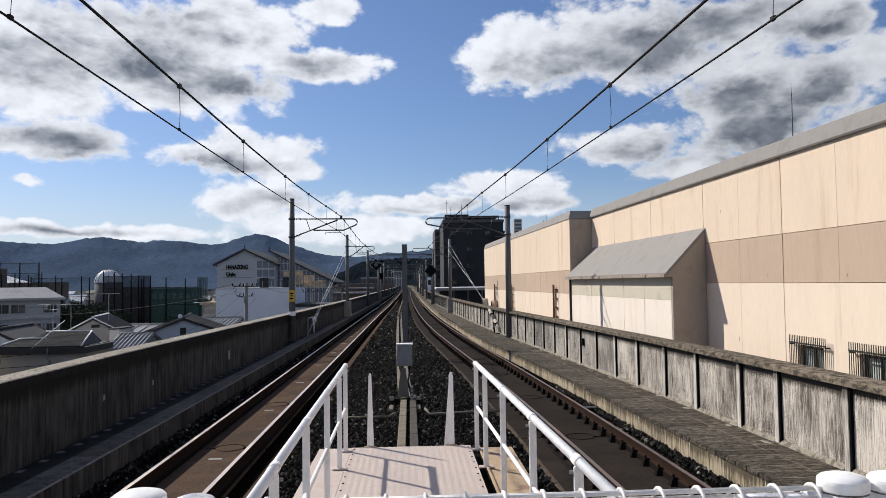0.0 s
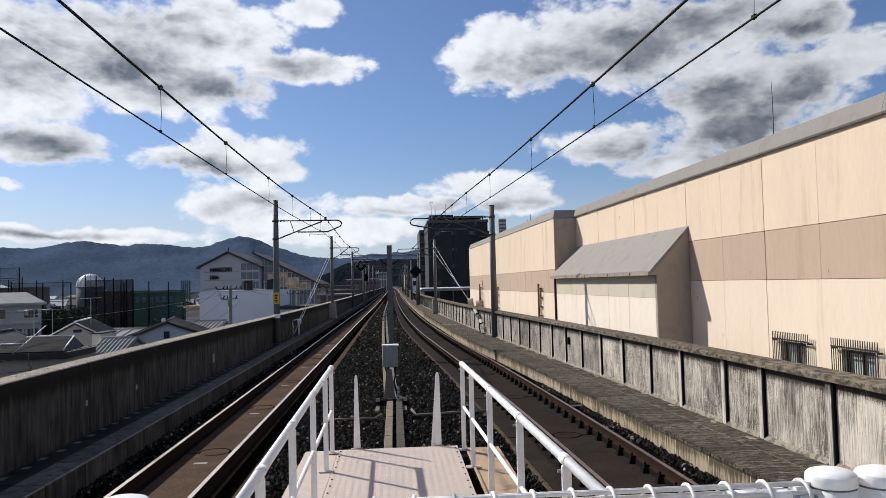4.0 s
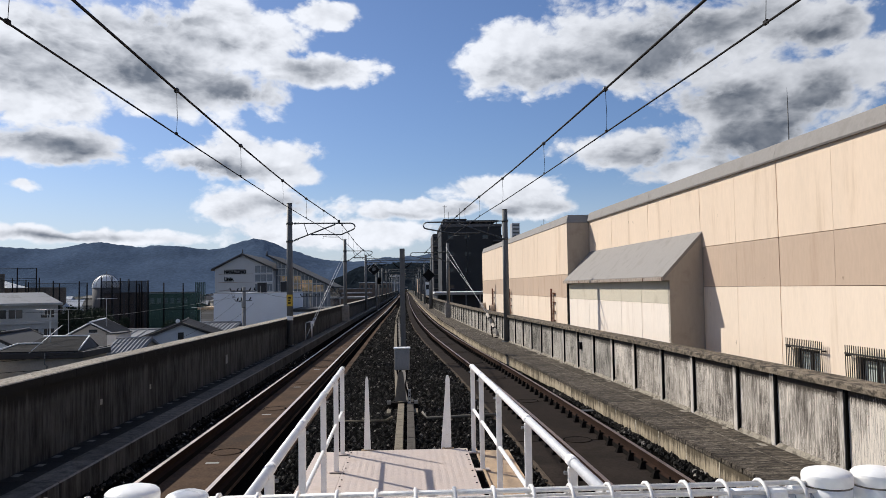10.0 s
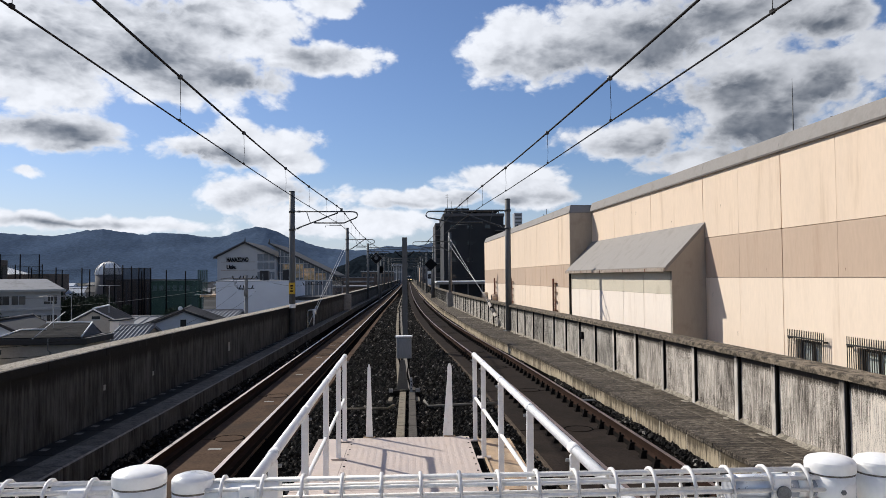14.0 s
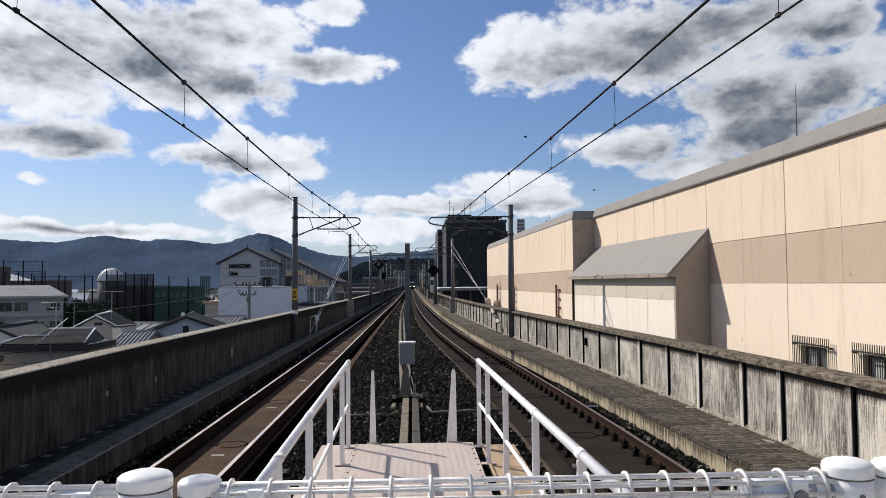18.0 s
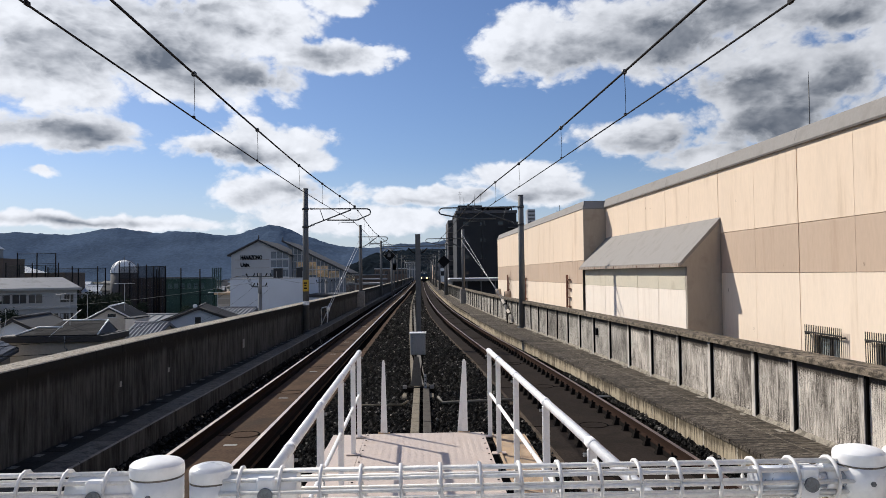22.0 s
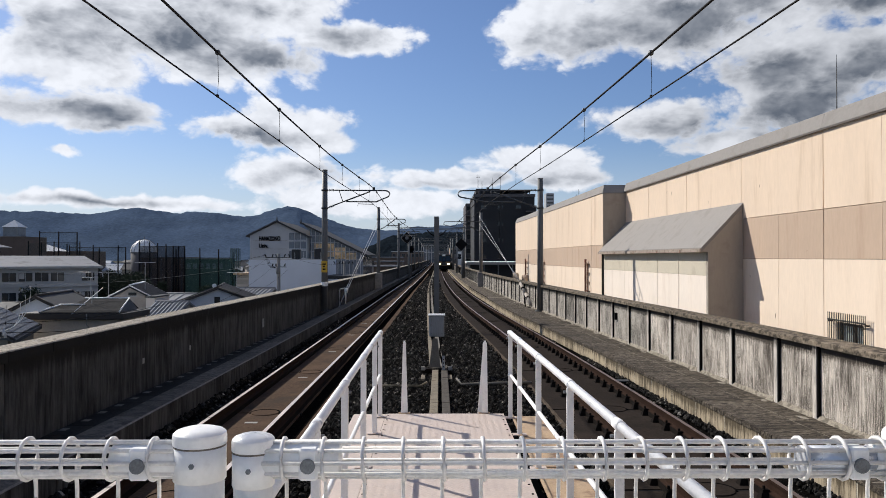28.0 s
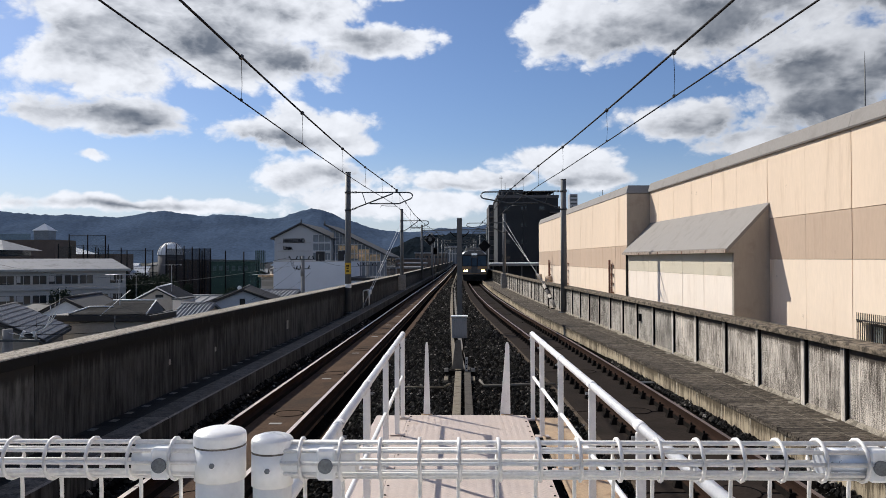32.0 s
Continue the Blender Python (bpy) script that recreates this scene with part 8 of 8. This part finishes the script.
def make_train():
    tr = thing("commuter_train", "silver commuter train with dark windscreen and lit headlamps", "train", (1.3, 82, 0))
    # nose: lies at y = 0, cars behind towards +y
    sec = [(-1.38, 0.95), (-1.46, 1.2), (-1.475, 2.2), (-1.43, 2.75), (-1.32, 3.2), (-1.05, 3.45), (-0.55, 3.58), (0, 3.62)]
    sec = sec + [(-x, z) for x, z in sec[-2::-1]]
    for c in range(4):
        y0 = 20.0 * c
        bm = bmesh.new()
        ys = [(y0 + 0.0, 0.93, 0.08), (y0 + 0.35, 0.985, 0.02), (y0 + 0.8, 1.0, 0.0), (y0 + 19.5, 1.0, 0.0)] if c == 0 else [(y0 + 0.1, 1, 0), (y0 + 19.5, 1, 0)]
        rows = [[bm.verts.new((x * k, y + (0.35 * max(0, z - 1.7) / 1.9 if (c == 0 and y < 0.1) else 0), 0.95 + (z - 0.95) * (1 - d * 0.35))) for x, z in sec] for y, k, d in ys]
        n = len(sec)
        for A, B in zip(rows, rows[1:]):
            for i in range(n):
                f = bm.faces.new((A[i], A[(i + 1) % n], B[(i + 1) % n], B[i]))
                f.smooth = True
        bm.faces.new(rows[0]), bm.faces.new(rows[-1][::-1])
        bmesh.ops.recalc_face_normals(bm, faces=bm.faces)
        # front car: upward faces get the silver, painting sun on its roof
        for f in bm.faces:
            f.material_index = 1 if f.normal.z > 0.25 else 0
        body = part("car_body", bm, [TRAIN_SIDE if c else TRAIN_FACE, TRAIN_SIDE], tr, "silver car body")
        for s in (-1, 1):
            part("side_stripe", bbox(s * 1.479 - 0.004, s * 1.479 + 0.004, y0 + 1.2, y0 + 19.4, 1.35, 1.62), TRAIN_BAND, body)
            for k in range(8):
                part("side_window", bbox(s * 1.472 - 0.012, s * 1.472 + 0.012, y0 + 1.6 + 2.2 * k, y0 + 3.2 + 2.2 * k, 1.8, 2.62), TRAIN_WIN, body)
        for k in range(2):
            part("roof_unit", bbox(-0.85, 0.85, y0 + 4 + 8 * k, y0 + 7.4 + 8 * k, 3.5, 3.95, 0.05), TRAIN_FACE, tr)
        part("underframe", bbox(-1.25, 1.25, y0 + 0.7, y0 + 19.3, 0.35, 0.94, 0.03), TRAIN_DARK, tr)
        for yb in (3.0, 16.6):
            bg = part("bogie", bbox(-1.05, 1.05, y0 + yb - 1.3, y0 + yb + 1.3, 0.25, 0.62, 0.03), TRAIN_DARK, tr)
            for dy in (-1.05, 1.05):
                bm = bmesh.new()
                for s in (-1, 1):
                    tube(bm, (s * 0.53, y0 + yb + dy, 0.432), (s * 0.6, y0 + yb + dy, 0.432), 0.43, seg=18)
                tube(bm, (-0.6, y0 + yb + dy, 0.432), (0.6, y0 + yb + dy, 0.432), 0.07, seg=8)
                part("wheelset", bm, RAIL_SIDE, bg)
    # the face
    lean = lambda z: 0.35 * max(0, z - 1.7) / 1.9 - 0.012

    def face(name, x0, x1, z0, z1, m, d=0.02, label="", lift=0.0):
        bm = bmesh.new()
        for v in box(bm, x0, x1, -d, 0.05, z0, z1):
            v.co.y += lean(v.co.z) - lift
        return part(name, bm, m, tr, label)

    face("face_mask", -1.37, 1.37, 1.84, 3.12, TRAIN_DARK, 0.012, "black windscreen surround")
    face("windscreen", -1.25, -0.37, 1.9, 2.98, TRAIN_WIN, 0.02, lift=0.006)
    face("windscreen", 0.37, 1.25, 1.9, 2.98, TRAIN_WIN, 0.02, lift=0.006)
    face("end_door", -0.33, 0.33, 0.98, 2.98, TRAIN_MID, 0.03)
    face("door_window", -0.25, 0.25, 1.9, 2.8, TRAIN_WIN, 0.02, lift=0.02)
    face("destination_box", -0.3, 0.3, 3.06, 3.26, SIGN_GLOW, 0.02, "lit destination box")
    for k in range(3):
        face("destination_mark", -0.2 + 0.16 * k, -0.1 + 0.16 * k, 3.1, 3.22, WHITE_RAIL, 0.01, lift=0.02)
    face("face_band", -1.37, -0.34, 1.52, 1.835, TRAIN_BAND, 0.015)
    face("face_band", 0.34, 1.37, 1.52, 1.835, TRAIN_BAND, 0.015)
    face("lower_band", -1.34, 1.34, 1.0, 1.14, TRAIN_BAND, 0.035)
    for s in (-1, 1):
        hl = part("headlamp_housing", bbox(s * 0.94 - 0.28, s * 0.94 + 0.28, -0.055, 0.02, 1.22, 1.5, 0.02), TRAIN_DARK, tr)
        bm = bmesh.new()
        box(bm, s * 0.94 - 0.21, s * 0.94 + 0.21, -0.07, -0.056, 1.26, 1.46)
        bevel(bm, 0.005)
        part("headlamp", bm, LAMP, hl, "glowing warm headlamp")
        bm = bmesh.new()
        pipe(bm, [(s * 0.78, -0.06, 1.88), (s * 0.5, -0.02, 2.6)], 0.012, 5)
        part("wiper", bm, TRAIN_DARK, tr)
        part("step_bar", bbox(s * 1.2 - 0.1, s * 1.2 + 0.1, -0.1, 0.1, 0.45, 0.5), TRAIN_DARK, tr)
    bm = bmesh.new()
    pr = [(-1.3, 0.95), (1.3, 0.95), (1.15, 0.28), (-1.15, 0.28)]
    va = [[bm.verts.new((px, yy + 0.15 * (0.95 - pz), pz)) for px, pz in pr] for yy in (-0.02, 0.25)]
    bm.faces.new(va[0]), bm.faces.new(va[1][::-1])
    for i in range(4):
        bm.faces.new((va[0][i], va[1][i], va[1][(i + 1) % 4], va[0][(i + 1) % 4]))
    bmesh.ops.recalc_face_normals(bm, faces=bm.faces)
    part("skirt", bm, TRAIN_DARK, tr)
    part("coupler", bbox(-0.16, 0.16, -0.45, 0.1, 0.72, 0.98, 0.03), TRAIN_DARK, tr)
    pan = part("pantograph", bbox(-0.9, 0.9, 28.9, 29.1, 4.86, 4.91), ARM, tr)
    bm = bmesh.new()
    pipe(bm, [(-0.4, 29, 4.86), (-0.5, 30.2, 4.35), (-0.5, 29, 3.95)], 0.025, 5)
    pipe(bm, [(0.4, 29, 4.86), (0.5, 30.2, 4.35), (0.5, 29, 3.95)], 0.025, 5)
    part("pantograph_arm", bm, ARM, pan)
    return tr


make_ground()
make_viaduct()
make_ballast()
for n, y in enumerate(MAST_L):
    make_mast("west", y, n)
for n, y in enumerate(MAST_R):
    make_mast("east", y, n)
make_wires()
make_guys()
make_portal()
make_middle()
make_signals()
make_deck()
make_fence()
make_hall()
make_tower()
make_town()
make_trees()
make_hills()
TRAIN = make_train()
make_left_wall()
make_right_wall()
make_walkways()
make_track(track_l, SLAB, 14.0, RAIL_TOP, "west")
make_track(track_r, SLAB_R, 14.3, RAIL_TOP_DULL, "east")


def make_bird():
    b = thing("bird", "small dark bird in flight", "bird", group="birds in flight")
    bm = bmesh.new()
    bmesh.ops.create_uvsphere(bm, u_segments=10, v_segments=8, radius=0.07)
    for v in bm.verts:
        v.co.y *= 2.3
        v.co.z *= 0.9
        v.co *= 1.0 - 0.25 * (v.co.y < -0.05)
    part("body", bm, BLACK, b)
    bm = bmesh.new()
    box(bm, -0.05, 0.05, -0.32, -0.12, -0.008, 0.008)
    part("tail", bm, BLACK, b)
    wings = []
    for side in (-1, 1):
        bm = bmesh.new()
        lo, hi = [], []
        for x, y0, y1 in ((0, -0.08, 0.07), (0.12, -0.09, 0.08), (0.24, -0.08, 0.05), (0.34, -0.05, -0.02)):
            for row, z in ((lo, -0.006), (hi, 0.008 - 0.012 * x)):
                row.append((bm.verts.new((side * x, y0, z)), bm.verts.new((side * x, y1, z))))
        for row in (lo, hi):
            for A, B in zip(row, row[1:]):
                bm.faces.new((A[0], A[1], B[1], B[0]))
        for k in (0, 1):
            for i in range(3):
                bm.faces.new((lo[i][k], lo[i + 1][k], hi[i + 1][k], hi[i][k]))
        bmesh.ops.recalc_face_normals(bm, faces=bm.faces)
        wings.append((side, part("wing", bm, BLACK, b)))
    return b, wings


BIRDS, WINGS = zip(*(make_bird() for _ in range(2)))


def motions():
    rows = []
    for t, d in ((0, 795), (5, 680), (10, 565), (14, 473), (17, 404), (20, 335), (23, 266), (25, 220), (27, 176), (28, 154), (29, 133), (30, 113.5), (31, 97), (32, 82)):
        x = track_r(d)
        ahead = (track_r(d + 18) - x) / 18
        rows.append((t, pose(x, d, 0, 0, 0, -math.degrees(math.atan(ahead)))))
    walk(TRAIN, rows)
    # two birds crossing over the line; they come in over the hall and leave beyond the tower
    for bird, wings, far, way in (
            (BIRDS[0], WINGS[0], 70.0, ((0, 70, 60), (8, 48, 48), (13.5, 25, 34), (16, 17, 20.5), (17, 13.9, 18.1), (18, 10.7, 16.4), (19, 8.1, 14.5), (20, 6.0, 13.1), (20.5, 4.9, 12.9), (22.6, 10.5, 9.0), (32, 10.5, 8.0))),
            (BIRDS[1], WINGS[1], 90.0, ((0, 110, 40), (8, 84, 32), (14, 52, 22), (16, 38, 17.5), (17, 30.8, 15.8), (18, 22.0, 13.8), (19, 19.9, 13.6), (20, 17.2, 13.0), (20.4, 15.5, 12.4), (22.4, 12.0, 8.0), (32, 12.0, 7.0)))):
        walk(bird, [(t, pose(x, far if t < 20.6 else 150.0, z, 0, 0, 75)) for t, x, z in way])
        for side, wing in wings:
            walk(wing, [(0.25 * k, pose(side * 0.05, 0, 0.03, 0, side * (-28 if k % 2 else 22), 0)) for k in range(129)])


motions()
